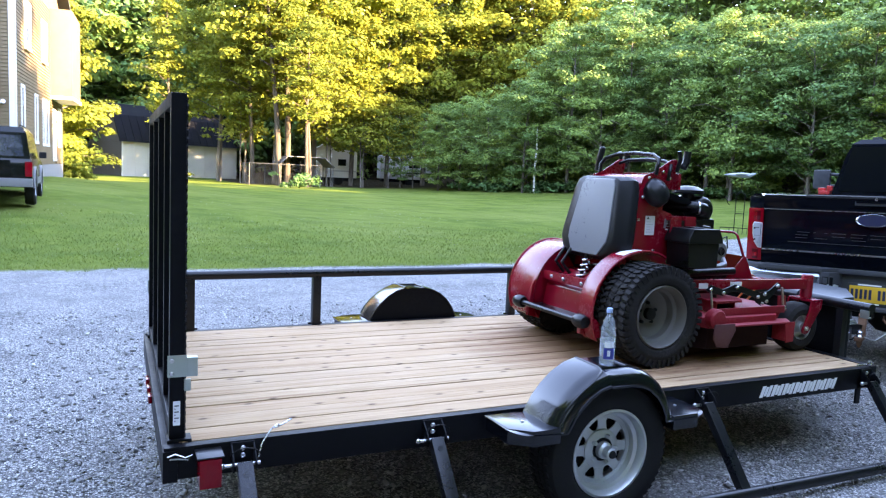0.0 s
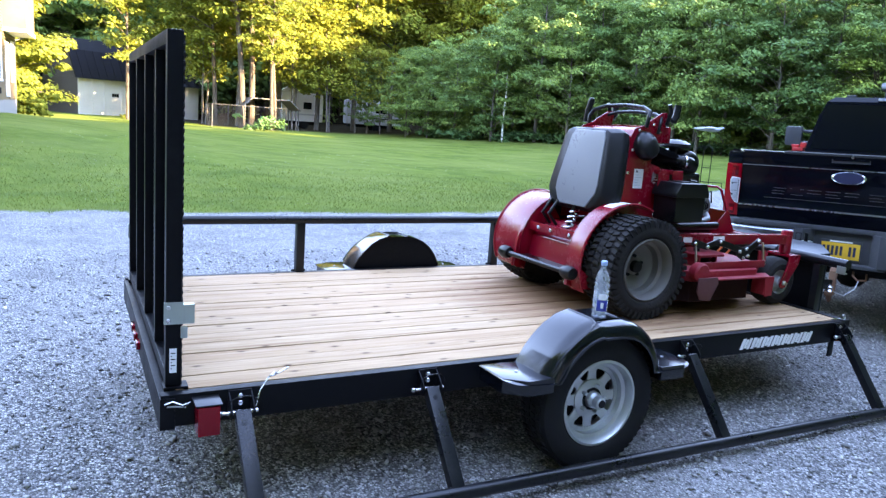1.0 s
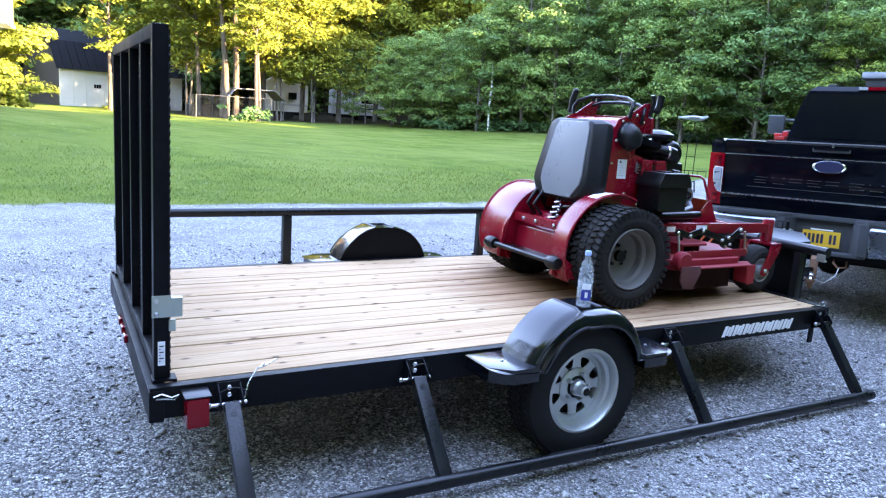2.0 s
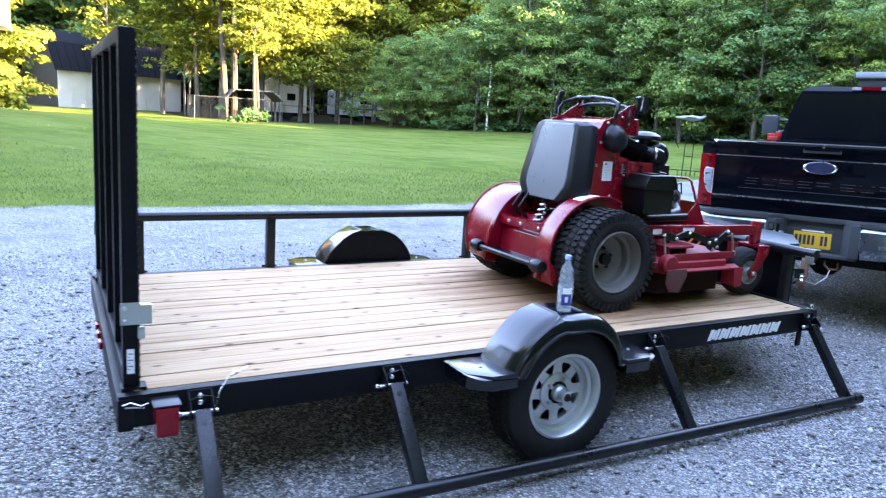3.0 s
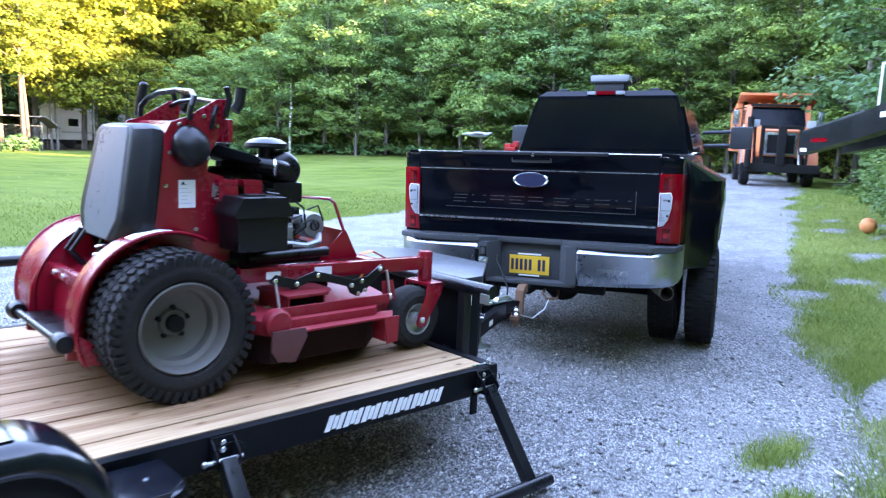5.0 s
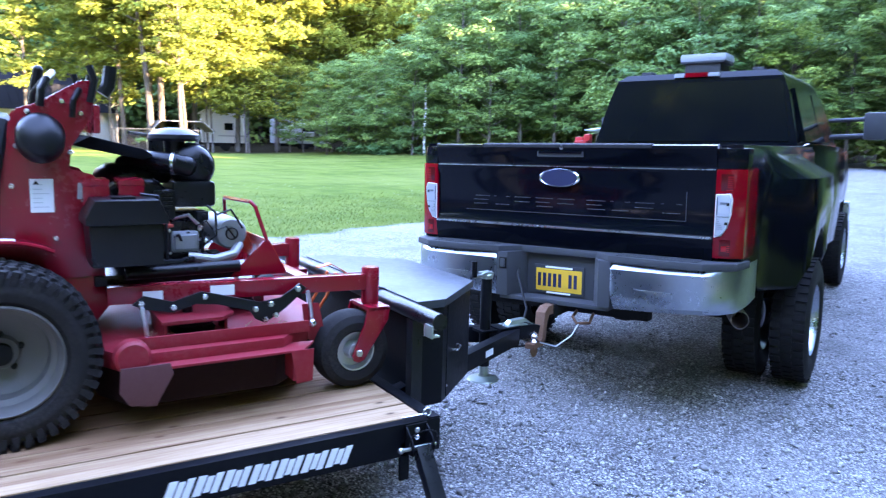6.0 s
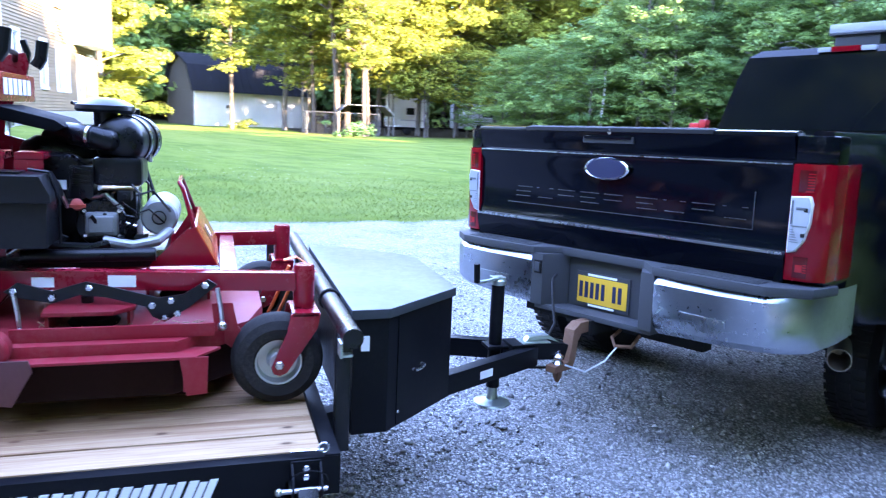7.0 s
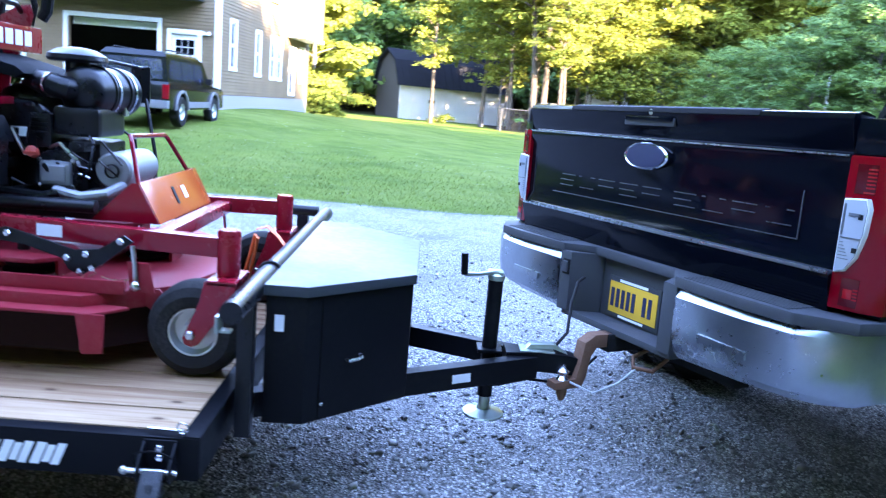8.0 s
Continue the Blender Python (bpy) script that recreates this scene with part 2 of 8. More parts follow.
def grass_amount(x, y, loose=0.0):
    """1 on grass, 0 on gravel."""
    w = 0.55 * noise.noise((x * 0.5, y * 0.5, 3)) + 0.25 * noise.noise((x * 1.7, y * 1.7, 5))
    far_edge = y - (8.45 + 0.35 * max(0.0, x - 6.5)) + w * 0.7
    if x < 6.6:
        line = -3.02 + 0.318 * x
    elif x < 7.95:
        line = -0.92 + 0.70 * (x - 6.6)
    else:
        line = 0.03 + 0.42 * (x - 7.95)
    bays = 0.55 * noise.noise((x * 0.9, y * 2.1, 11)) + 0.2 * noise.noise((x * 3.1, y * 3.1, 7))
    near_edge = 1.2 * (line - y) + bays * (0.35 if x < 7.9 else 1.0) + loose
    near_edge = min(near_edge, (x - 4.6) * 0.9 + w * 0.5)
    # a bare tongue of gravel, then single tufts on the stones
    near_edge = min(near_edge, 1.6 * math.hypot((x - 7.1) / 0.62, (y + 0.93 - 0.12 * (x - 7.1)) / 0.15) - 1.6)
    near_edge = min(near_edge, 0.72 + 1.5 * noise.noise((x * 0.8, y * 1.7, 17)))
    patch = -9.0
    for px, py, rx, ry in ((5.50, -0.86, 0.30, 0.14), (4.90, -1.17, 0.27, 0.11), (5.17, -0.46, 0.10, 0.05), (4.39, -0.97, 0.10, 0.05), (4.2, -1.5, 0.30, 0.12), (3.32, -1.04, 0.12, 0.05), (3.56, -1.17, 0.11, 0.05), (3.42, -1.17, 0.11, 0.05), (2.90, -0.97, 0.09, 0.04), (3.12, -1.05, 0.10, 0.05)):
        patch = max(patch, min(0.6, 2.0 * rx) - 0.6 * math.hypot((x - px) / rx, (y - py) / ry) + bays * 0.5)
    g = max(far_edge, near_edge, patch)
    return smooth_step(-0.25, 0.35, g)


def woods_amount(x, y):
    """1 on the leaf litter under the trees."""
    right = (x - 21.5) * 0.889 + (y - 39.5) * 0.458 - 2.2
    back = y - (61 if x < 9 else 45)
    return smooth_step(-1, 2, max(right if y > 4 or x > 40 else -9, back, -12 - x, -12 - y))


def spaced(a, b, fine0, fine1, step, grow):
    out = [fine0]
    while out[-1] < fine1:
        out.append(out[-1] + step)
    s = step
    while out[-1] < b:
        s *= grow
        out.append(out[-1] + s)
    s = step
    while out[0] > a:
        s *= grow
        out.insert(0, out[0] - s)
    return out


def build_ground():
    xs, ys = spaced(-900, 900, -6, 16, 0.16, 1.12), spaced(-900, 900, -5, 13, 0.16, 1.12)
    verts = [(x, y, ground_height(x, y)) for y in ys for x in xs]
    nx = len(xs)
    faces = [(j * nx + i, j * nx + i + 1, (j + 1) * nx + i + 1, (j + 1) * nx + i) for j in range(len(ys) - 1) for i in range(nx - 1)]
    mesh = bpy.data.meshes.new("ground")
    mesh.from_pydata(verts, [], faces)
    mask = mesh.attributes.new("grass", "FLOAT", "POINT")
    mask.data.foreach_set("value", [grass_amount(x, y) for x, y, z in verts])
    verge = mesh.attributes.new("verge", "FLOAT", "POINT")
    verge.data.foreach_set("value", [smooth_step(6.5, 3.5, y) * smooth_step(2.0, 5.0, x) for x, y, z in verts])
    litter = mesh.attributes.new("litter", "FLOAT", "POINT")
    litter.data.foreach_set("value", [woods_amount(x, y) for x, y, z in verts])
    mesh.shade_smooth()
    m = Mat("gravel_and_lawn", 0.92, spec=0.12)
    at = m.n("ShaderNodeAttribute", attribute_name="grass")
    stone = m.n("ShaderNodeTexVoronoi")
    stone.inputs["Scale"].default_value = 88
    stone.inputs["Randomness"].default_value = 1.0
    m.link(m.co, stone.inputs["Vector"])
    tone = m.n("ShaderNodeSeparateColor")
    m.link(stone.outputs["Color"], tone.inputs[0])
    wide = m.noise(0.6, 4)
    fine = m.noise(90, 3, 0.7)
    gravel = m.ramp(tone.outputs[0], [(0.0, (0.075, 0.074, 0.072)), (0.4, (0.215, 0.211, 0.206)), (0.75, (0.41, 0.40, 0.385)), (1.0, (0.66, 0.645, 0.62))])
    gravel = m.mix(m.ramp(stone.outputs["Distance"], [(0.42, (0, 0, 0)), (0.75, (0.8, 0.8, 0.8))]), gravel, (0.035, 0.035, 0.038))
    gravel = m.mix(m.ramp(wide, [(0.4, (0, 0, 0)), (0.65, (0.45, 0.45, 0.45))]), gravel, (0.27, 0.262, 0.25))
    blades, mid, big = m.noise(55, 4, 0.7), m.noise(3.0, 4), m.noise(0.35, 3)
    grass = m.ramp(blades, [(0.25, (0.050, 0.074, 0.012)), (0.55, (0.092, 0.128, 0.022)), (0.8, (0.144, 0.176, 0.038))])
    grass = m.mix(m.ramp(mid, [(0.4, (0, 0, 0)), (0.7, (0.5, 0.5, 0.5))]), grass, (0.140, 0.160, 0.043))
    grass = m.mix(m.ramp(big, [(0.4, (0, 0, 0)), (0.65, (0.5, 0.5, 0.5))]), grass, (0.086, 0.122, 0.020))
    edge = m.math("ADD", at.outputs["Fac"], m.math("MULTIPLY", m.math("SUBTRACT", m.noise(14, 5, 0.75), 0.5), 1.7))
    f = m.ramp(edge, [(0.42, (0, 0, 0)), (0.85, (1, 1, 1))])
    grass = m.mix(m.ramp(m.noise(0.9, 4, 0.6), [(0.42, (0, 0, 0)), (0.62, (0.7, 0.7, 0.7))]), grass, (0.045, 0.077, 0.014))
    grass = m.mix(m.ramp(m.noise(0.22, 4, 0.65), [(0.45, (0, 0, 0)), (0.68, (0.6, 0.6, 0.6))]), grass, (0.144, 0.167, 0.045))
    weeds = m.n("ShaderNodeAttribute", attribute_name="verge")
    dry = m.ramp(m.noise(1.1, 5, 0.7), [(0.3, (0.13, 0.155, 0.03)), (0.55, (0.21, 0.225, 0.06)), (0.75, (0.30, 0.28, 0.12))])
    grass = m.mix(m.math("MULTIPLY", weeds.outputs["Fac"], 0.35), grass, dry)
    lit = m.n("ShaderNodeAttribute", attribute_name="litter")
    grass = m.mix(lit.outputs["Fac"], grass, m.ramp(m.noise(5, 5, 0.7), [(0.3, (0.018, 0.014, 0.009)), (0.7, (0.06, 0.05, 0.03))]))
    gravel = m.mix(m.ramp(m.noise(1.5, 5, 0.65), [(0.48, (0, 0, 0)), (0.68, (0.55, 0.55, 0.55))]), gravel, (0.11, 0.108, 0.106))
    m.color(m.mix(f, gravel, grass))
    spec = m.ramp(edge, [(0.4, (0.1, 0.1, 0.1)), (0.6, (0.02, 0.02, 0.02))])
    m.link(spec, m.p.inputs["Specular IOR Level"])
    h = m.mix(f, stone.outputs["Distance"], blades)
    m.bump(m.math("ADD", h, m.math("MULTIPLY", fine, 0.3)), 0.8, 0.016)
    mesh.materials.append(m.mat)
    return tagged(new("ground", mesh), "grey crushed stone driveway with a mown green lawn", "ground", kind="structure")


build_ground()

# ---------------------------------------------------------------- the utility trailer
LENGTH, WIDTH, TOP = 4.15, 2.03, 0.52
SKEW = pose(0, 0, 0, 0, 0, -2.05)   # the rear end stands a little out of square
trailer = thing("utility_trailer", pose(0, 0, 0), "black steel utility trailer with pale pine deck boards", "trailer")


def build_trailer():
    # main frame
    part("side_beam", Shape().prism([(0, TOP), (0.045, TOP), (0.045, TOP - 0.008), (0.008, TOP - 0.008), (0.008, 0.402), (0.045, 0.402), (0.045, 0.394), (0, 0.394)], 0.0, LENGTH, "x", 0.0015), BLACK, trailer)
    part("side_beam", Shape().prism([(WIDTH, TOP), (WIDTH - 0.045, TOP), (WIDTH - 0.045, TOP - 0.008), (WIDTH - 0.008, TOP - 0.008), (WIDTH - 0.008, 0.402), (WIDTH - 0.045, 0.402), (WIDTH - 0.045, 0.394), (WIDTH, 0.394)], 0.075, LENGTH, "x", 0.0015), BLACK, trailer)
    part("rear_beam", Shape().box(-0.004, 0.05, -0.006, WIDTH + 0.006, 0.385, 0.508, 0.004, SKEW), BLACK, trailer)
    part("front_beam", Shape().box(LENGTH - 0.05, LENGTH + 0.002, 0.002, WIDTH - 0.002, 0.394, TOP + 0.006), BLACK, trailer)
    for x in (0.85, 1.55, 2.35, 3.1):
        part("cross_beam", Shape().box(x, x + 0.05, 0.046, WIDTH - 0.046, 0.40, 0.478), BLACK, trailer)
    part("corner_plate", Shape().box(LENGTH - 0.17, LENGTH - 0.13, 0.0, 0.012, 0.30, 0.45, 0.003), BLACK, trailer)
    # near axle, wheels and fenders
    part("axle", Shape().box(1.89, 1.96, -0.05, WIDTH + 0.05, 0.29, 0.36, 0.006), BLACK, trailer)
    for y in (0.09, WIDTH - 0.09):
        leaf = Shape()
        for k in range(3):
            leaf.tube([(1.93 + 0.34 * (1 - 0.25 * k) * s, y, 0.375 - 0.012 * k - 0.05 * (1 - s * s)) for s in (-1, -0.6, 0, 0.6, 1)], 0.014, 6)
        part("leaf_spring", leaf, BLACK, trailer)
    for y, s in ((-0.14, 1), (WIDTH + 0.14, -1)):
        wheel_parts(trailer, (1.926, y, 0.335), s, 0.335, 0.2, 0.2)
        trailer_fender(y, s)
    # tail lamps
    for y, s in ((0.0, 1), (WIDTH, -1)):
        lamp = part("tail_lamp_bracket", Shape().prism([(y + s * 0.0, 0.505), (y - s * 0.085, 0.497), (y - s * 0.085, 0.492), (y, 0.499)], 0.11 + 0.036 * y, 0.208 + 0.036 * y, "x", 0.0015), BLACK_LEG, trailer)
        part("tail_lamp", Shape().box(0.118 + 0.036 * y, 0.200 + 0.036 * y, min(y - s * 0.085, y - s * 0.012), max(y - s * 0.085, y - s * 0.012), 0.375, 0.488, 0.006), RED_LENS, lamp, "red tail lamp under a bent bracket")
    for k in range(3):
        part("marker_lamp", Shape().box(-0.022, -0.004, 0.85 + k * 0.15, 0.93 + k * 0.15, 0.43, 0.465, 0.006, SKEW), RED_LENS, trailer, "small red marker lamp")
    part("reflector", Shape().box(4.035, 4.065, -0.012, -0.001, 0.40, 0.425, 0.003), ORANGE_LENS, trailer, "small amber side marker")
    # far rail that stands up
    rail = part("side_rail", Shape().tube([(0.22, WIDTH - 0.01, 0.872), (4.16, WIDTH - 0.01, 0.872)], 0.029, 14), BLACK_LEG, trailer)
    for x in (0.34, 1.165, 2.72, 4.08):
        part("rail_post", Shape().box(x - 0.028, x + 0.028, WIDTH - 0.033, WIDTH + 0.02, 0.44, 0.85), BLACK_LEG, rail)
        part("hinge_bracket", Shape().prism([(x - 0.05, 0.41), (x + 0.05, 0.41), (x + 0.05, 0.53), (x - 0.05, 0.53)], WIDTH + 0.002, WIDTH + 0.012, "y"), BLACK, rail)
    # near rail that is folded down on its legs
    low = part("folded_side_rail", Shape().tube([(-0.055, -0.342, 0.104), (4.175, -0.342, 0.050)], 0.03, 16), BLACK_LEG, trailer)
    part("rail_cap", Shape().ball((4.175, -0.342, 0.050), 0.029, squash=(0.5, 1, 1)), BLACK, low)
    for x in (0.29, 1.11, 2.70, 4.045):
        reach = Vector((0, -0.297, -0.337 - 0.0125 * x))
        down = reach.normalized()
        q = Matrix((Vector((1, 0, 0)), down.cross(Vector((1, 0, 0))), down)).transposed().to_4x4()
        part("rail_leg", Shape().box(-0.03, 0.03, -0.022, 0.022, 0.0, reach.length - 0.02, 0.005, Matrix.Translation((x, -0.045, 0.44)) @ q).turned([(0, -0.0236), (0.012, -0.0236), (0.012, 0.0236), (0, 0.0236)], 10, Matrix.Translation((x, -0.045, 0.44)) @ q @ pose(0, 0, 0.05, 90)), BLACK_LEG, low)
        br = Shape()
        for s in (-1, 1):
            br.prism([(-0.002, 0.515), (-0.05, 0.475), (-0.075, 0.445), (-0.062, 0.415), (-0.002, 0.41)], x + s * 0.043 - 0.003, x + s * 0.043 + 0.003, "x", 0.001)
        br.box(x - 0.046, x + 0.046, -0.008, -0.001, 0.41, 0.515, 0.002)
        bracket = part("hinge_bracket", br, BLACK, trailer)
        pin = Shape().tube([(x - 0.085, -0.045, 0.44), (x + 0.06, -0.045, 0.44)], 0.008, 10)
        pin.ball((x - 0.085, -0.045, 0.44), 0.012)
        pin.bolt((x, -0.008, 0.492), (0, -1, 0), 0.011, 0.008).bolt((x, -0.008, 0.464), (0, -1, 0), 0.011, 0.008)
        part("hinge_pin", pin, STEEL, bracket, "bright steel pin and bolts")
        loop = [(x + 0.055 * math.cos(a * 0.5) * (1.1 if a < 6 else 1), -0.055 - 0.02 * math.sin(a * 0.5), 0.47 + 0.045 * math.sin(a * 0.5)) for a in range(0, 11)]
        part("lanyard", Shape().tube(loop, 0.0022, 5), BLACK, bracket, "black wire lanyard")
    # pins with rings in the pockets of the frame
    ring = [(0.012, -0.008, 0.488), (0.04, -0.012, 0.498), (0.075, -0.016, 0.482), (0.10, -0.02, 0.492), (0.085, -0.018, 0.474), (0.05, -0.012, 0.478), (0.02, -0.008, 0.478)]
    part("hairpin", Shape().tube(ring, 0.003, 6), STEEL, trailer, "bright steel hairpin clip")
    part("lock_pin", Shape().tube([(0.42, 0.03, 0.545), (0.44, 0.03, 0.55), (0.49, 0.03, 0.575)], 0.004, 6).tube([(0.445, 0.03, 0.553), (0.43, 0.02, 0.562), (0.40, 0.0, 0.55), (0.36, -0.03, 0.51), (0.34, -0.055, 0.46)], 0.003, 6), STEEL, trailer, "wire lock pin on a cable")
    part("lock_pin", Shape().tube([(4.00, 0.03, 0.532), (4.10, 0.02, 0.535)], 0.005, 6).tube([(4.10 + 0.016 * math.cos(a), 0.012, 0.545 + 0.016 * math.sin(a)) for a in [k * math.pi / 5 for k in range(10)]], 0.003, 6, closed=True), STEEL, trailer, "bright pin with a ring")
    # front rail on two posts
    front = part("front_rail", Shape().tube([(4.20, 0.10, 0.86), (4.20, WIDTH + 0.02, 0.86)], 0.034, 16), BLACK_LEG, trailer)
    part("rail_end_bracket", Shape().box(4.158, 4.166, 0.09, 0.15, 0.80, 0.85, 0.002).box(4.166, 4.20, 0.10, 0.13, 0.80, 0.808, 0.002), ZINC, front, "zinc plated rail end latch")
    for y in (0.30, WIDTH - 0.33):
        part("rail_post", Shape().box(4.175, 4.225, y - 0.025, y + 0.025, 0.40, 0.83), BLACK_LEG, front)
    part("strap", Shape().tube([(4.2 + 0.038 * math.cos(a), 0.62, 0.86 + 0.038 * math.sin(a)) for a in [k * math.pi / 8 for k in range(16)]], 0.006, 6, closed=True), RUBBER, front, "black rubber strap round the rail")


def wheel_parts(parent, c, s, r=0.33, w=0.2, rim_r=0.20):
    """A trailer wheel; s is 1 when its outer face points to -y."""
    m = axis_y(c) if s > 0 else Matrix.Translation(c) @ pose(0, 0, 0, -90, 0, 0)
    h = w / 2
    tyre = part("tyre", Shape().turned([(rim_r, -h * 0.7), (rim_r + 0.01, -h * 0.85), (r - 0.05, -h), (r - 0.014, -h * 0.86), (r - 0.004, -h * 0.7), (r, -h * 0.3), (r, h * 0.3), (r - 0.004, h * 0.7), (r - 0.014, h * 0.86), (r - 0.05, h), (rim_r + 0.035, h * 0.97), (rim_r + 0.01, h * 0.85), (rim_r, h * 0.7)], 56, m), RUBBER, parent)
    tread = Shape()
    for k in range(60):
        a = k * 2 * math.pi / 60
        for j in range(4):
            z = -h * 0.62 + j * h * 0.41
            aa = a + (0.03 if j % 2 else 0)
            tread.box(-0.011, 0.011, -0.0, 0.007, z - 0.014, z + 0.014, 0, m @ Matrix.Rotation(aa, 4, "Z") @ Matrix.Translation((0, r - 0.001, 0)) @ pose(0, 0, 0, 0, 14 if j % 2 else -14, 0))
    part("tread", tread, RUBBER, tyre, smooth=False)
    rim = Shape().turned([(rim_r + 0.012, h * 0.80), (rim_r + 0.012, h * 0.9), (rim_r, h * 0.92), (rim_r - 0.008, h * 0.82), (rim_r - 0.012, h * 0.5), (rim_r - 0.028, h * 0.42), (rim_r - 0.03, h * 0.2), (rim_r - 0.036, -h * 0.1), (rim_r - 0.028, -h * 0.8), (rim_r + 0.005, -h * 0.9)], 48, m)
    rim_ob = part("rim", rim, GALV, parent, "galvanised steel spoke wheel")
    disc = Shape()
    n = 8
    for k in range(n):
        a0 = k * 2 * math.pi / n
        pts = [(0.155, 0.23), (0.135, 0.17), (0.108, 0.24), (0.09, 0.39)]
        outer = [(rr * math.cos(a0 + wa), rr * math.sin(a0 + wa)) for rr, wa in pts]
        inner = [(rr * math.cos(a0 - wa), rr * math.sin(a0 - wa)) for rr, wa in pts[::-1]]
        disc.prism(outer + inner, h * 0.05, h * 0.12, "z", 0.002, m)
    disc.turned([(0.172, h * 0.0), (0.172, h * 0.13), (0.148, h * 0.16), (0.146, h * 0.1), (0.15, h * 0.02)], 40, m, closed=True)
    disc.turned([(0.095, h * 0.02), (0.095, h * 0.18), (0.085, h * 0.24), (0.048, h * 0.26), (0.045, h * 0.02)], 32, m)
    part("spokes", disc, GALV, rim_ob)
    part("brake_back", Shape().turned([(0, -h * 0.35), (0.15, -h * 0.35), (0.15, -h * 0.2), (0, -h * 0.2)], 24, m), BLACK, rim_ob)
    hub = Shape().turned([(0.042, h * 0.1), (0.04, h * 0.5), (0.03, h * 0.62), (0.028, h * 0.95), (0.022, h), (0, h)], 24, m)
    for k in range(5):
        a = k * 2 * math.pi / 5
        hub.turned([(0, 0), (0.011, 0), (0.011, 0.02), (0.007, 0.026), (0, 0.026)], 6, m @ Matrix.Translation((0.066 * math.cos(a), 0.066 * math.sin(a), h * 0.24)))
    part("hub", hub, GALV, rim_ob, "greased steel hub with lug nuts")
    part("hub_bore", Shape().turned([(0.040, h * 0.2), (0.058, h * 0.2), (0.056, h * 0.275), (0.040, h * 0.275)], 24, m, closed=True), BLACK, rim_ob, "dark ring round the hub")
    part("hub_cap", Shape().turned([(0, h), (0.0195, h), (0.017, h * 1.07), (0, h * 1.07)], 16, m), RUBBER, rim_ob)


def trailer_fender(y, s):
    """A moulded round fender with a flat step at both ends."""
    y -= s * 0.013
    y0, y1 = y + s * 0.13, y - s * 0.13
    cx = 1.925
    outline = [(1.36, 0.512), (1.56, 0.505), (1.578, 0.535), (1.605, 0.585), (1.65, 0.64), (1.705, 0.69), (1.77, 0.729), (1.838, 0.748), (1.846, 0.742), (2.00, 0.742), (2.06, 0.730), (2.12, 0.703), (2.18, 0.655), (2.225, 0.597), (2.25, 0.545), (2.262, 0.50), (2.28, 0.497), (2.465, 0.495)]
    b = bmesh.new()
    rows = []
    for k, (w, drop) in enumerate(((0.0, 0.0), (0.10, 0.0), (0.70, 0.0), (0.84, 0.007), (0.93, 0.022), (0.985, 0.045), (1.0, 0.066), (1.03, 0.068), (1.03, 0.078))):
        yy = y0 + (y1 - y0) * w
        ring = []
        for i, (px, pz) in enumerate(outline):
            mid = Vector((cx, 0.40))
            d = (Vector((px, pz)) - mid)
            q = mid + d * (1 - drop / d.length)
            ring.append(b.verts.new((q.x, yy, q.y)))
        rows.append(ring)
    for p, q in zip(rows, rows[1:]):
        for i in range(len(outline) - 1):
            b.faces.new((p[i], p[i + 1], q[i + 1], q[i]))
    bmesh.ops.recalc_face_normals(b, faces=b.faces[:])
    bmesh.ops.solidify(b, geom=b.faces[:], thickness=0.006)
    shape = Shape()
    shape._add(b)
    # crease along the crown
    f = part("fender", shape, FENDER, trailer, "glossy black moulded fender over the wheel")
    ya, yb = min(y0, y1), max(y0, y1)
    part("fender_back", Shape().prism([(px, pz - 0.003) for px, pz in outline[2:-3]] + [(2.255, 0.44), (1.575, 0.44)], min(y0 - s * 0.008, y0 - s * 0.001), max(y0 - s * 0.008, y0 - s * 0.001), "y", 0), BLACK, f)
    yo, yi = y1, y0
    def tray(xa, xb, z, h, clip):
        plan = [(xa, yi), (xb, yi), (xb, yo), (xa, yo)]
        if clip < 0:
            plan = [(xa, yi), (xb, yi), (xb, yo), (xa + 0.09, yo), (xa, yo + s * 0.07)]
        else:
            plan = [(xa, yi), (xb, yi), (xb, yo + s * 0.07), (xb - 0.07, yo), (xa, yo)]
        return Shape().prism(plan, z - h, z, "z", 0.006)
    part("fender_step", tray(1.37, 1.60, 0.514, 0.07, -1), FENDER, f)
    part("fender_step", tray(2.245, 2.465, 0.499, 0.07, 1), FENDER, f)
    rib = Shape()
    w = (y1 - y0)
    rib.tube([(1.842, y0 + w * 0.02, 0.749), (1.838, y0 + w * 0.7, 0.749), (1.83, y0 + w * 0.86, 0.739)] + [(x, y0 + w * 0.95, z - 0.022) for x, z in ((1.77, 0.727), (1.715, 0.69), (1.66, 0.645), (1.615, 0.592), (1.59, 0.548))], 0.0045, 6)
    rib.tube([(2.00, y0 + w * 0.05, 0.743), (1.995, y0 + w * 0.72, 0.743), (1.85, y0 + w * 0.74, 0.743)], 0.004, 6)
    part("fender_rib", rib, FENDER, f)
    for x, z in ((1.48, 0.514), (2.37, 0.499)):
        part("fender_screw", Shape().bolt((x, (ya + yb) / 2, z), (0, 0, 1), 0.008, 0.005), STEEL, f)


build_trailer()


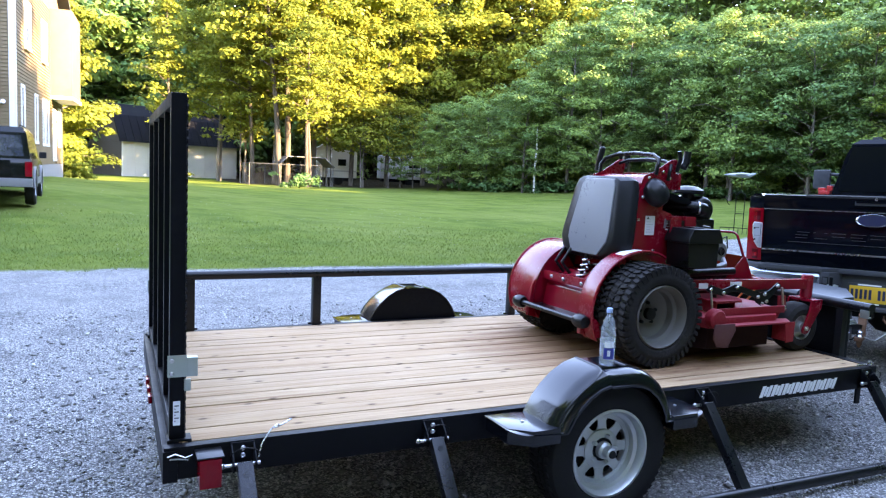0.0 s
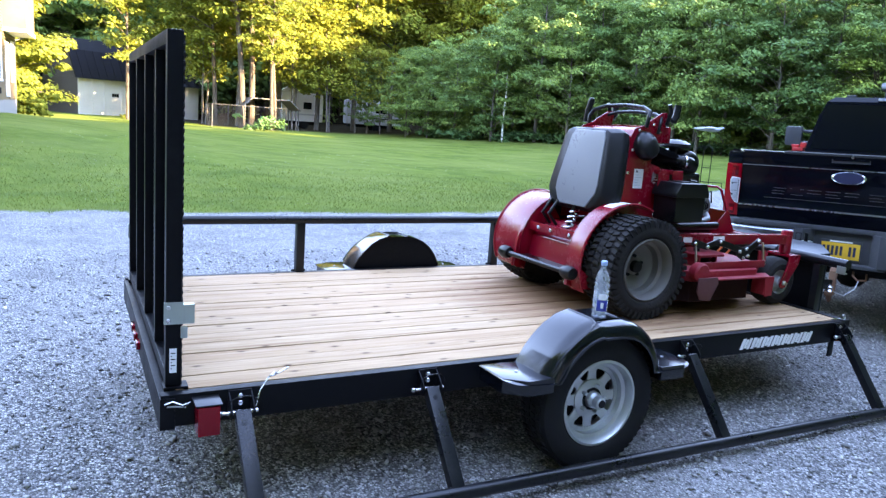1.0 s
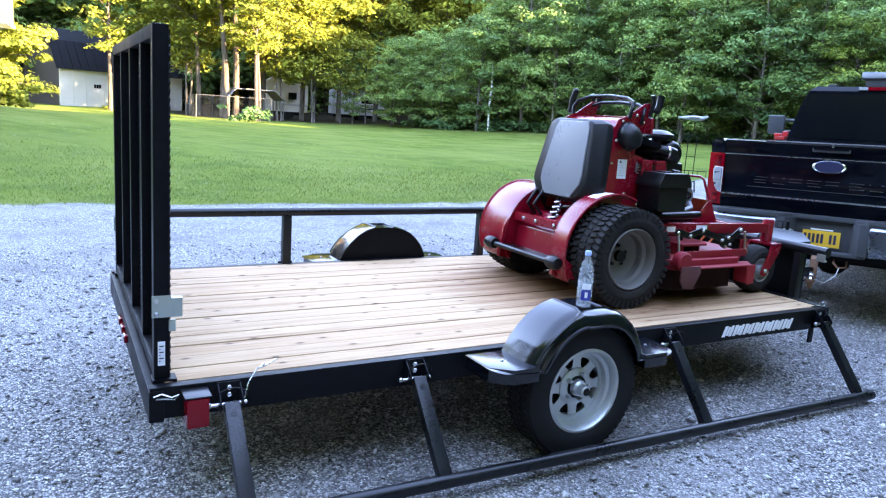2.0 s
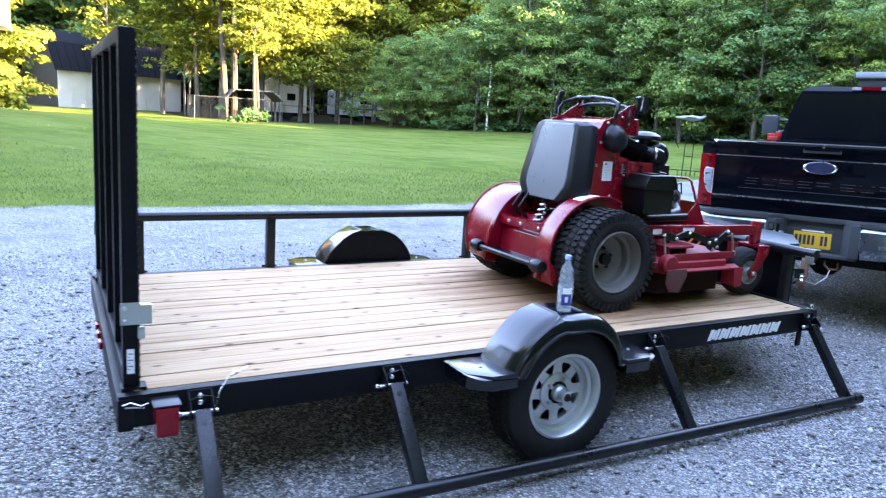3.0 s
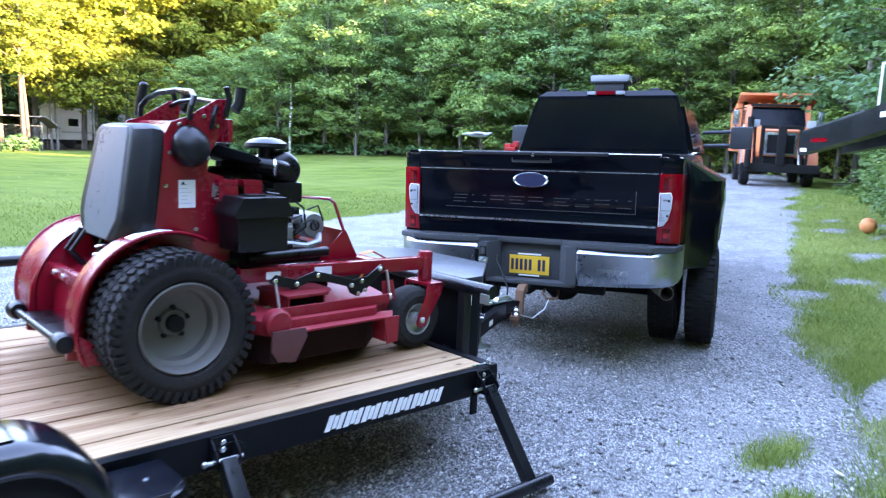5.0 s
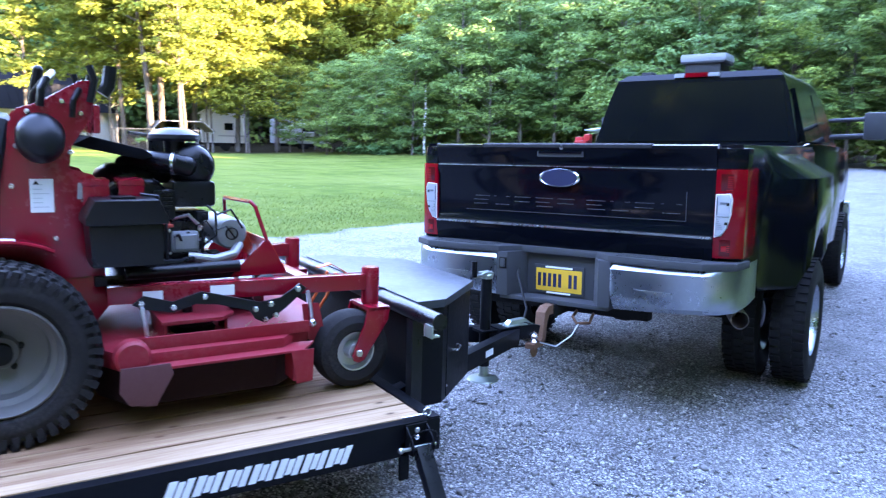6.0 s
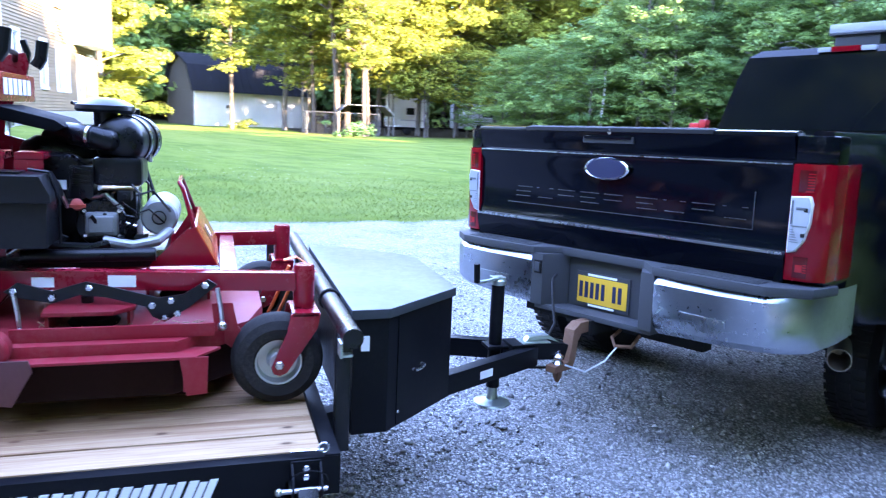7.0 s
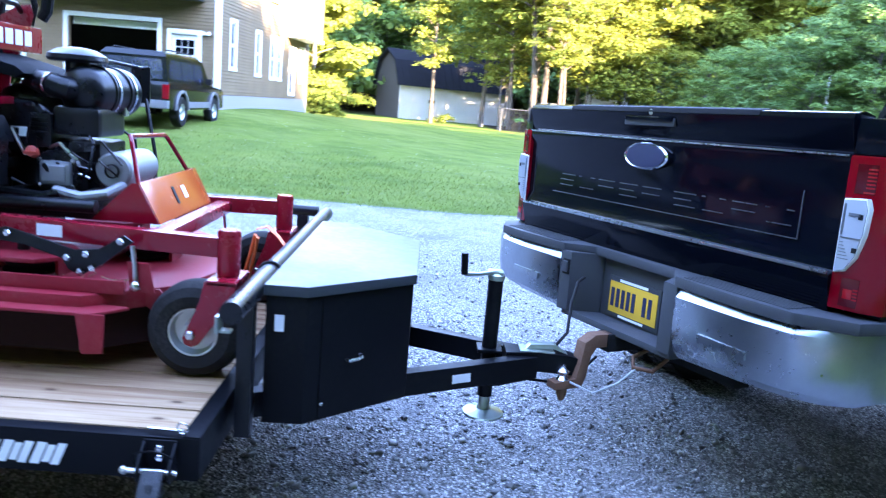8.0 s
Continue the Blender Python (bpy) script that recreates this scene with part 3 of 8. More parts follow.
def build_gate():
    gate = thing("ramp_gate", SKEW, "black steel mesh ramp gate standing upright on the trailer", "ramp gate")
    z0, z1 = 0.53, 1.845
    part("frame_post", Shape().box(0.022, 0.078, 0.065, 0.115, z0, z1), BLACK, gate)
    part("frame_post", Shape().box(0.022, 0.078, WIDTH - 0.115, WIDTH - 0.065, z0, z1), BLACK, gate)
    part("top_rail", Shape().box(0.022, 0.078, 0.1155, WIDTH - 0.1155, z1 - 0.05, z1), BLACK, gate)
    part("bottom_rail", Shape().box(0.024, 0.076, 0.1155, WIDTH - 0.1155, z0, z0 + 0.05), BLACK, gate)
    for y in (0.50, 0.97, 1.45):
        part("rib", Shape().box(0.024, 0.062, y - 0.019, y + 0.019, z0 + 0.05, z1 - 0.05), BLACK, gate)
    # expanded mesh on the inner face
    verts, faces = [], []
    step_y, step_z, t = 0.05, 0.03, 0.0035
    n_y, n_z = int((WIDTH - 0.14) / step_y), int((z1 - z0) / step_z)
    for j in range(n_z):
        for i in range(n_y):
            ya = 0.07 + i * step_y
            za = z0 + 0.005 + j * step_z
            for (p, q) in (((ya, za), (ya + step_y / 2, za + step_z / 2)), ((ya + step_y / 2, za + step_z / 2), (ya + step_y, za)), ((ya, za + step_z), (ya + step_y / 2, za + step_z / 2)), ((ya + step_y / 2, za + step_z / 2), (ya + step_y, za + step_z))):
                k = len(verts)
                for xx in (0.0785, 0.0835):
                    verts += [(xx, p[0], p[1] - t), (xx, p[0], p[1] + t), (xx, q[0], q[1] + t), (xx, q[0], q[1] - t)]
                faces += [(k, k + 1, k + 2, k + 3), (k + 4, k + 7, k + 6, k + 5), (k + 1, k + 5, k + 6, k + 2), (k, k + 3, k + 7, k + 4)]
    mesh = bpy.data.meshes.new("mesh_panel")
    mesh.from_pydata(verts, [], faces)
    mesh.materials.append(BLACK)
    share("mesh_panel", mesh, gate)
    for y, s in ((0.09, 1), (WIDTH - 0.09, -1)):
        yo = y - s * 0.03
        latch = part("latch", Shape().box(0.015, 0.085, min(yo, yo + s * 0.005), max(yo, yo + s * 0.005), 0.775, 0.86, 0.003).box(0.083, 0.125, min(yo, yo + s * 0.03), max(yo, yo + s * 0.03), 0.775, 0.85, 0.003).box(0.075, 0.10, yo - 0.003, yo + 0.012, 0.72, 0.765, 0.003), ZINC, gate, "yellow-zinc plated spring latch")
        for zb in (0.84, 0.79):
            part("latch_bolt", Shape().bolt((0.03, yo - s * 0.001, zb), (0, -s, 0), 0.009, 0.007), STEEL, latch)
        part("hinge_foot", Shape().box(0.015, 0.105, y - 0.035, y + 0.035, 0.5105, 0.53, 0.003), BLACK, gate)
    part("warning_label", Shape().box(0.036, 0.062, 0.0625, 0.0645, 0.585, 0.68, 0), WHITE, gate, "small white label")
    bars = Shape()
    for k in range(6):
        bars.box(0.041, 0.045 + 0.012 * (k % 2), 0.0617, 0.0624, 0.60 + k * 0.012, 0.604 + k * 0.012, 0)
    part("label_print", bars, RUBBER, gate)


build_gate()

# deck boards
N_BOARDS = 14
BOARD_W = (WIDTH - 0.095) / N_BOARDS
for k in range(N_BOARDS):
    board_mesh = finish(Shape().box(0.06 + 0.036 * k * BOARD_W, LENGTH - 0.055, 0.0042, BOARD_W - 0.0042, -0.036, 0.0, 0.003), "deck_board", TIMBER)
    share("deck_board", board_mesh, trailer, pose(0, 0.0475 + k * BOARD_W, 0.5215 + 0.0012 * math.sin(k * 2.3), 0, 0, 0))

# ---------------------------------------------------------------- trailer front: tongue, jack, toolbox, lettering, bottle
LID = coated("black_box_lid", (0.028, 0.034, 0.04), 0.42, wear=0.05, scale=5, grain=0.04, spec=0.5)
RUST = coated("rusty_steel", (0.16, 0.075, 0.04), 0.8, metal=0.2, wear=0.6, scale=18, dust=(0.28, 0.2, 0.15), grain=0.3)
BLUE = coated("blue_print", (0.02, 0.035, 0.25), 0.4, wear=0.02)


def build_tongue():
    for s, y in ((1, 0.42), (-1, 1.56)):
        a, b = Vector((4.153, y, 0.45)), Vector((5.22, 0.99 - s * 0.035, 0.475))
        way = (b - a).normalized()
        q = Matrix((way, Vector((0, 0, 1)).cross(way).normalized(), way.cross(Vector((0, 0, 1)).cross(way)).normalized())).transposed().to_4x4()
        beam = part("tongue_beam", Shape().box(0, (b - a).length, -0.028, 0.028, -0.045, 0.045, 0.004, Matrix.Translation(a) @ q), BLACK, trailer)
        if s > 0:
            part("rating_label", Shape().box(0.80, 0.88, -0.0295, -0.0285, -0.02, 0.015, 0, Matrix.Translation(a) @ q), WHITE, beam, "small white label")
    coup = part("coupler", Shape().loft([[(5.10, 0.99 + 0.06 * c, 0.49 + 0.042 * d) for c, d in ((-1, -1), (1, -1), (1, 1), (-1, 1))], [(5.24, 0.99 + 0.05 * c, 0.495 + 0.04 * d) for c, d in ((-1, -1), (1, -1), (1, 1), (-1, 1))], [(5.37, 0.99 + 0.035 * c, 0.485 + 0.04 * d) for c, d in ((-1, -1), (1, -1), (1, 1), (-1, 1))], [(5.44, 0.99 + 0.03 * c, 0.47 + 0.035 * d) for c, d in ((-1, -1), (1, -1), (1, 1), (-1, 1))]]), BLACK, trailer)
    part("coupler_latch", Shape().prism([(5.18, 0.535), (5.30, 0.545), (5.36, 0.525), (5.30, 0.565), (5.20, 0.56)], 0.97, 1.01, "y", 0.002).box(5.16, 5.30, 0.945, 1.035, 0.533, 0.538, 0.001), ZINC, coup, "zinc plated coupler latch")
    # swivel jack
    jack = part("tongue_jack", Shape().tube([(5.035, 0.99, 0.32), (5.035, 0.99, 0.815)], 0.031, 16).box(4.985, 5.085, 0.94, 1.04, 0.515, 0.53, 0.002), BLACK, trailer)
    part("jack_cap", Shape().turned([(0, 0.815), (0.035, 0.815), (0.037, 0.835), (0.025, 0.85), (0, 0.85)], 16, Matrix.Translation((5.035, 0.99, 0))), ZINC, jack)
    part("jack_foot", Shape().turned([(0.024, 0.33), (0.024, 0.275), (0.03, 0.262), (0.085, 0.247), (0.09, 0.24), (0, 0.24)], 20, Matrix.Translation((5.035, 0.99, 0))), ZINC, jack, "zinc plated jack foot")
    crank = part("jack_crank", Shape().tube([(5.06, 0.98, 0.845), (5.03, 0.97, 0.85), (4.96, 0.94, 0.842), (4.90, 0.91, 0.845)], 0.009, 8), ZINC, jack)
    part("crank_grip", Shape().tube([(4.90, 0.91, 0.845), (4.895, 0.908, 0.93)], 0.014, 10), BLACK, crank)
    part("crank_arm", Shape().box(5.0, 5.06, 0.96, 1.02, 0.838, 0.852, 0.003), ZINC, jack)
    part("wiring", Shape().tube([(4.95, 0.93, 0.42), (4.99, 0.96, 0.37), (5.08, 0.97, 0.375), (5.2, 0.97, 0.41), (5.32, 0.98, 0.40), (5.42, 1.0, 0.44), (5.50, 1.06, 0.5)], 0.006, 6), RUBBER, trailer, "black wiring loom")
    part("wiring", Shape().tube([(5.30, 0.99, 0.545), (5.36, 1.04, 0.60), (5.38, 1.12, 0.70), (5.42, 1.22, 0.78), (5.45, 1.24, 0.80)], 0.007, 6), RUBBER, trailer, "black trailer plug cable")


build_tongue()


def build_toolbox():
    box = thing("tongue_toolbox", pose(0, 0, 0), "tapered black steel toolbox on the trailer tongue", "toolbox")
    plan = [(4.245, 0.355), (4.375, 0.36), (4.705, 0.655), (4.705, 1.325), (4.375, 1.62), (4.245, 1.625)]
    part("body", Shape().prism(plan, 0.42, 0.85, "z", 0.004), BLACK, box)
    big = [(4.238, 0.345), (4.378, 0.35), (4.717, 0.648), (4.717, 1.332), (4.378, 1.63), (4.238, 1.635)]
    part("lid", Shape().prism(big, 0.852, 0.888, "z", 0.006), LID, box, "smooth satin lid")
    way = Vector((0.33, 0.295, 0)).normalized()
    nrm = Vector((way.y, -way.x, 0))
    q = Matrix((way, -nrm, Vector((0, 0, 1)))).transposed().to_4x4()
    part("latch_handle", Shape().tube([(0, 0, 0), (0, -0.02, 0.002), (0.03, -0.022, 0.004), (0.05, -0.02, 0.008), (0.055, 0, 0.01)], 0.006, 6, Matrix.Translation(Vector((4.50, 0.472, 0.615))) @ q), STEEL, box, "small bright pull handle")
    part("seam", Shape().box(0.0, 0.004, -0.003, 0.001, 0.43, 0.845, 0.001, Matrix.Translation((4.42, 0.4, 0)) @ q), BLACK, box)
    part("label", Shape().box(4.275, 4.305, 0.352, 0.3545, 0.735, 0.79, 0), WHITE, box, "small white sticker")
    part("rivet", Shape().ball((4.43, 0.4085, 0.475), 0.006), STEEL, box)


build_toolbox()


def build_lettering():
    """Plain slanted white blocks along the side beam, each cut by slanted slots."""
    z0, h, lean = 0.417, 0.064, 0.026
    for k in range(7):
        x = 3.140 + k * 0.0905
        for a, b, low, top in ((0.0, 0.026, 0.0, 1.0), (0.031, 0.052, 0.10, 0.90), (0.057, 0.080, 0.0, 1.0)):
            outline = [(x + u + lean * v, z0 + h * v) for u, v in ((a, low), (b, low), (b, top), (a, top))]
            part("brand_mark", Shape().prism(outline, -0.0022, -0.0004, "y", 0), WHITE, trailer, "slanted white decal block")


build_lettering()


def glass(name, col=(1, 1, 1), rough=0.02):
    m = Mat(name, rough)
    m.p.inputs["Transmission Weight"].default_value = 1.0
    m.p.inputs["IOR"].default_value = 1.33
    m.color(col)
    return m.mat


def thin_plastic(name, col, clear):
    """Thin clear plastic: mostly see-through, with a pale sheen."""
    m = Mat(name, 0.12, spec=0.6)
    m.color(col)
    tr = m.n("ShaderNodeBsdfTransparent")
    mx = m.n("ShaderNodeMixShader")
    mx.inputs[0].default_value = clear
    m.link(m.p.outputs[0], mx.inputs[1])
    m.link(tr.outputs[0], mx.inputs[2])
    m.link(mx.outputs[0], m.t.nodes["Material Output"].inputs[0])
    return m.mat


CLEAR = thin_plastic("clear_plastic", (0.55, 0.60, 0.64), 0.72)


def build_bottle():
    ob = thing("water_bottle", pose(1.915, -0.165, 0.7425), "clear plastic water bottle standing on the fender", "bottle")
    part("body", Shape().turned([(0, 0.0), (0.03, 0.0), (0.034, 0.006), (0.035, 0.10), (0.034, 0.15), (0.032, 0.18), (0.024, 0.21), (0.014, 0.228), (0.0125, 0.245), (0, 0.245)], 28), CLEAR, ob)
    lab = part("label", Shape().turned([(0.0353, 0.05), (0.0353, 0.125)], 28), CLEAR, ob)
    q = pose(0, 0, 0, 0, 0, -30)
    def patch(name, a0, a1, z0, z1, mat, text):
        b = Shape()
        n = 8
        b.loft([[(0.0357 * math.cos(radians(a0 + (a1 - a0) * i / n)), 0.0357 * math.sin(radians(a0 + (a1 - a0) * i / n)), z) for i in range(n + 1)] + [(0.0362 * math.cos(radians(a0 + (a1 - a0) * i / n)), 0.0362 * math.sin(radians(a0 + (a1 - a0) * i / n)), z) for i in range(n, -1, -1)] for z in (z0, z1)])
        return part(name, b, mat, ob, text)
    patch("label_panel", -155, -75, 0.035, 0.085, BLUE, "blue label panel")
    patch("label_panel", -150, -80, 0.088, 0.115, WHITE, "white label print")
    patch("label_panel", -128, -106, 0.048, 0.075, WHITE, "white label print")
    part("cap", Shape().turned([(0, 0.246), (0.0145, 0.246), (0.015, 0.262), (0.013, 0.267), (0, 0.267)], 20), coated("pale_blue_cap", (0.30, 0.42, 0.66), 0.4, wear=0.05), ob, "pale blue screw cap")


build_bottle()

# ---------------------------------------------------------------- the pickup truck
TRUCK_PAINT = coated("black_truck_paint", (0.002, 0.003, 0.006), 0.08, wear=0.0, spec=0.14, coat=0.0, scale=3, dust=(0.15, 0.15, 0.15))
BUMPER_PAD = coated("grey_black_bumper_plastic", (0.045, 0.048, 0.054), 0.6, wear=0.35, scale=10, dust=(0.06, 0.06, 0.06), grain=0.2, spec=0.3)
DULL_CHROME = coated("dusty_chrome", (0.36, 0.40, 0.45), 0.27, metal=0.97, wear=0.22, scale=6, dust=(0.12, 0.12, 0.125))
DARK_GLASS = coated("dark_window_glass", (0.002, 0.003, 0.005), 0.04, wear=0.0, spec=0.12)
WHITE_LENS = coated("clear_lamp_lens", (0.34, 0.36, 0.39), 0.10, wear=0.05, coat=0.3)
LENS_GREY = coated("grey_lens_slot", (0.10, 0.11, 0.125), 0.3, wear=0.1)
RED_DEEP = coated("deep_red_lens", (0.075, 0.0005, 0.004), 0.10, wear=0.08, scale=20, dust=(0.14, 0.005, 0.01), spec=0.4)
RED_BRIGHT = coated("bright_red_lens", (0.34, 0.003, 0.008), 0.12, wear=0.03)
PLATE_YELLOW = coated("yellow_plate", (0.75, 0.42, 0.03), 0.4, wear=0.05)
DARK_BLUE = coated("dark_blue_print", (0.015, 0.02, 0.06), 0.4, wear=0.02)
UNDER = coated("sooty_underbody", (0.008, 0.008, 0.008), 0.8, wear=0.4, scale=8, dust=(0.03, 0.028, 0.026), spec=0.2)

EMBOSS = coated("edge_lit_black", (0.11, 0.12, 0.135), 0.3, metal=0.7, wear=0.05)

truck = thing("pickup_truck", pose(5.658, 1.072, 0.0, -1.4, 0, 25.1), "black crew-cab dual-wheel pickup truck hitched to the trailer", "truck")


def build_truck():
    # tailgate, with its ledges
    prof = [(0.05, 1.545), (0.0, 1.556), (-0.045, 1.548), (-0.05, 1.53), (-0.028, 1.45), (-0.022, 1.432), (-0.034, 1.424), (-0.034, 1.40), (-0.02, 1.36), (-0.018, 1.12), (-0.028, 1.075), (-0.030, 1.068), (-0.05, 1.055), (-0.048, 1.03), (-0.02, 0.92), (0.05, 0.91)]
    gate = part("tailgate", Shape().prism(prof, -0.905, 0.905, "y", 0.003), TRUCK_PAINT, truck)
    part("tailgate_trim", Shape().prism([(0.05, 1.549), (0.0, 1.5585), (-0.0465, 1.5505), (-0.0525, 1.532), (-0.048, 1.532), (-0.043, 1.545), (0.0, 1.552), (0.05, 1.543)], -0.55, 0.55, "y", 0.002), UNDER, gate, "satin black top moulding")
    # bright strips stand in for light caught along the two ledges
    for z, h, mat_x in ((1.422, 0.006, -0.0355), (1.062, 0.012, -0.052)):
        part("trim_strip", Shape().box(mat_x - 0.003, mat_x + 0.006, -0.90, 0.90, z - h / 2, z + h / 2, 0.002), DULL_CHROME, gate, "thin metal strip painting the ledge's highlight")
    part("handle_recess", Shape().box(-0.048, -0.03, -0.14, 0.16, 1.478, 1.51, 0.004), BUMPER_PAD, gate)
    part("handle", Shape().box(-0.055, -0.045, -0.13, 0.15, 1.497, 1.515, 0.004), TRUCK_PAINT, gate)
    part("lock", Shape().turned([(0, 0), (0.012, 0), (0.012, 0.004), (0, 0.004)], 12, pose(-0.046, 0.0, 1.532, 0, -90, 0)), STEEL, gate)
    ov = pose(-0.03, 0.012, 1.355, 0, -90, 0) @ Matrix.Diagonal((0.055, 0.135, 1, 1))
    badge = part("badge", Shape().turned([(0, 0.0), (1.0, 0.0), (1.0, 0.012), (0.93, 0.018), (0.88, 0.014), (0, 0.014)], 36, ov), CHROME, gate, "chrome oval badge")
    part("badge_face", Shape().turned([(0, 0.0145), (0.86, 0.0145), (0.84, 0.0165), (0, 0.0185)], 36, ov), DARK_BLUE, badge, "dark blue oval badge face")
    # pressed marks, plain raised strokes; their grey tone paints the lit edges
    strokes = [[(0.1, 1.0, 1.0), (0.0, 0.9, 0.5), (0.0, 0.85, 0.0)], [(0.0, 0.15, 1.0), (0.75, 1.0, 1.0), (0.1, 0.95, 0.0)], [(0.0, 0.95, 1.0), (0.0, 0.9, 0.45)], [(0.0, 1.0, 1.0), (0.0, 0.8, 0.5), (0.05, 1.0, 0.0)]]
    for k, pattern in enumerate((0, 1, 2, 3, 2, 3, 1, 2, 1)):
        y, w = 0.625 - k * 0.149 - (0.04 if k > 4 else 0), 0.118
        for a, b, f in strokes[pattern]:
            part("embossed_stroke", Shape().box(-0.0232, -0.016, y - w * b, y - w * a, 1.178 + 0.05 * f, 1.1815 + 0.05 * f, 0.001), EMBOSS, gate)
    part("press_line", Shape().box(-0.0225, -0.015, -0.752, -0.748, 1.141, 1.30, 0.001), EMBOSS, gate)
    part("press_line", Shape().box(-0.022, -0.015, -0.75, 0.69, 1.139, 1.1425, 0.001), EMBOSS, gate)
    # bed sides, with the flared rear fenders of twin wheels
    for s in (1, -1):
        def sec(x, bulge, low):
            y = [(0.93, 1.53), (0.955, 1.556), (1.02, 1.552), (1.045, 1.50), (1.05 + bulge, 1.36 if bulge else 1.3), (1.05 + bulge * 1.05, 1.2), (1.04 + bulge, low + 0.03), (1.02 + bulge, low), (0.93, low), (0.92, 1.0)]
            return [(x, s * a, b) for a, b in y]
        parts_x = [(0.03, 0.0, 0.72), (0.45, 0.0, 0.70), (0.62, 0.05, 0.70), (0.78, 0.19, 0.70), (0.90, 0.235, 0.80), (1.02, 0.245, 0.93), (1.20, 0.25, 1.02), (1.38, 0.25, 1.02), (1.56, 0.245, 0.93), (1.68, 0.235, 0.80), (1.80, 0.19, 0.70), (1.96, 0.05, 0.68), (2.12, 0.0, 0.68), (2.52, 0.0, 0.66)]
        part("bed_side", Shape().loft([sec(*p) for p in parts_x]), TRUCK_PAINT, truck)
        part("side_marker", Shape().box(0.80, 0.86, s * 1.235 - 0.01, s * 1.235 + 0.012, 1.0, 1.03, 0.004), RED_LENS, truck, "small red side marker")
        # tail lamps wrap the corner
        lamp = part("tail_lamp", Shape().prism([(-0.035, s * 0.905), (-0.018, s * 1.0), (0.02, s * 1.055), (0.24, s * 1.066), (0.28, s * 1.05), (0.24, s * 0.96), (0.02, s * 0.905)], 0.955, 1.425, "z", 0.008), RED_LENS, truck, "tall red tail lamp with a clear middle")
        bow = [(s * 0.909, 1.065), (s * 0.909, 1.295), (s * 0.985, 1.300), (s * 0.996, 1.27), (s * 0.992, 1.19), (s * 0.975, 1.12), (s * 0.945, 1.075)]
        mid_y, mid_z = s * 0.952, 1.185
        inner_bow = [(mid_y + (y - mid_y) * 0.90, mid_z + (z - mid_z) * 0.955) for y, z in bow]
        clear = part("reversing_lens", Shape().prism(bow, -0.039, -0.012, "x", 0.005), WHITE, lamp, "clear reversing lamp with a bright rim")
        part("lens", Shape().prism(inner_bow, -0.042, -0.0385, "x", 0.002), WHITE_LENS, clear)
        def slot(y0, y1, z0, z1, mat):
            part("lens_slot", Shape().box(-0.0438, -0.0415, min(s * y0, s * y1), max(s * y0, s * y1), z0, z1, 0.001), mat, clear)
        slot(0.916, 0.923, 1.185, 1.28, LENS_GREY)
        slot(0.935, 0.975, 1.243, 1.254, LENS_GREY)
        slot(0.968, 0.982, 1.236, 1.252, UNDER)
        slot(0.918, 0.985, 1.176, 1.180, LENS_GREY)
        slot(0.962, 0.978, 1.135, 1.150, UNDER)
        for k in range(6):
            slot(0.918, 0.925 + 0.005 * (6 - k), 1.112 + k * 0.010, 1.1145 + k * 0.010, LENS_GREY)
        # layers of red behind the lens, following its slant
        def layer(name, y0, y1, z0, z1, mat, text="", proud=0.0015):
            slant = [(-0.035 + (y - 0.905) * 0.179 - proud, s * y) for y in (y0, y1)]
            part(name, Shape().prism(slant + [(x + proud + 0.004, y) for x, y in slant[::-1]], z0, z1, "z", 0.0006), mat, lamp, text)
        layer("inner_lens", 0.932, 0.992, 1.312, 1.400, RED_DEEP, "dark red inner lens")
        for k in range(6):
            layer("lens_rib", 0.965, 0.991, 1.328 + k * 0.011, 1.333 + k * 0.011, RED_BRIGHT, "", 0.003)
        layer("lens_bar", 0.960, 0.992, 1.314, 1.319, RED_BRIGHT, "", 0.003)
        layer("inner_lens", 0.938, 0.992, 0.968, 1.055, RED_DEEP, "dark red inner lens")
        layer("reflector", 0.948, 0.975, 0.992, 1.022, RED_BRIGHT, "brighter red reflector", 0.003)
        for k in range(4):
            layer("lens_rib", 0.977, 0.991, 0.990 + k * 0.010, 0.995 + k * 0.010, RED_BRIGHT, "", 0.003)
        part("lamp_bezel", Shape().prism([(-0.03, s * 0.908), (-0.01, s * 1.0), (0.03, s * 1.052), (0.12, s * 1.058), (0.12, s * 0.94)], 1.427, 1.535, "z", 0.01), TRUCK_PAINT, lamp)
        # rear wheels
        for k, yy in enumerate((1.17, 0.87)):
            truck_wheel((1.30, s * yy, 0.41), s, k == 0)
        truck_wheel((5.55, s * 0.93, 0.41), s, True)
    part("bed_floor", Shape().box(0.05, 2.50, -0.93, 0.93, 1.0, 1.04, 0.004), UNDER, truck)
    part("bed_front", Shape().box(2.46, 2.52, -0.92, 0.92, 1.0, 1.55, 0.006), TRUCK_PAINT, truck)
    # rear bumper
    def ring(y, back, z0, z1, lip=0.02):
        return [(back + 0.045, y, z0), (back + 0.012, y, z0 + 0.03), (back, y, z0 + 0.10), (back - 0.002, y, z1 - 0.03), (back + lip, y, z1), (back + 0.16, y, z1), (back + 0.16, y, z0)]
    for s in (1, -1):
        face = [(0.375, -0.150, 0.64, 0.892), (0.39, -0.158, 0.63, 0.895), (0.70, -0.168, 0.645, 0.897), (0.88, -0.158, 0.655, 0.90), (0.97, -0.12, 0.66, 0.905), (1.03, -0.05, 0.665, 0.91), (1.06, 0.05, 0.68, 0.915), (1.07, 0.17, 0.70, 0.92)]
        end = part("bumper_end", Shape().loft([ring(s * y, b, a, c) for y, b, a, c in face]), DULL_CHROME, truck, "dusty chrome bumper end")
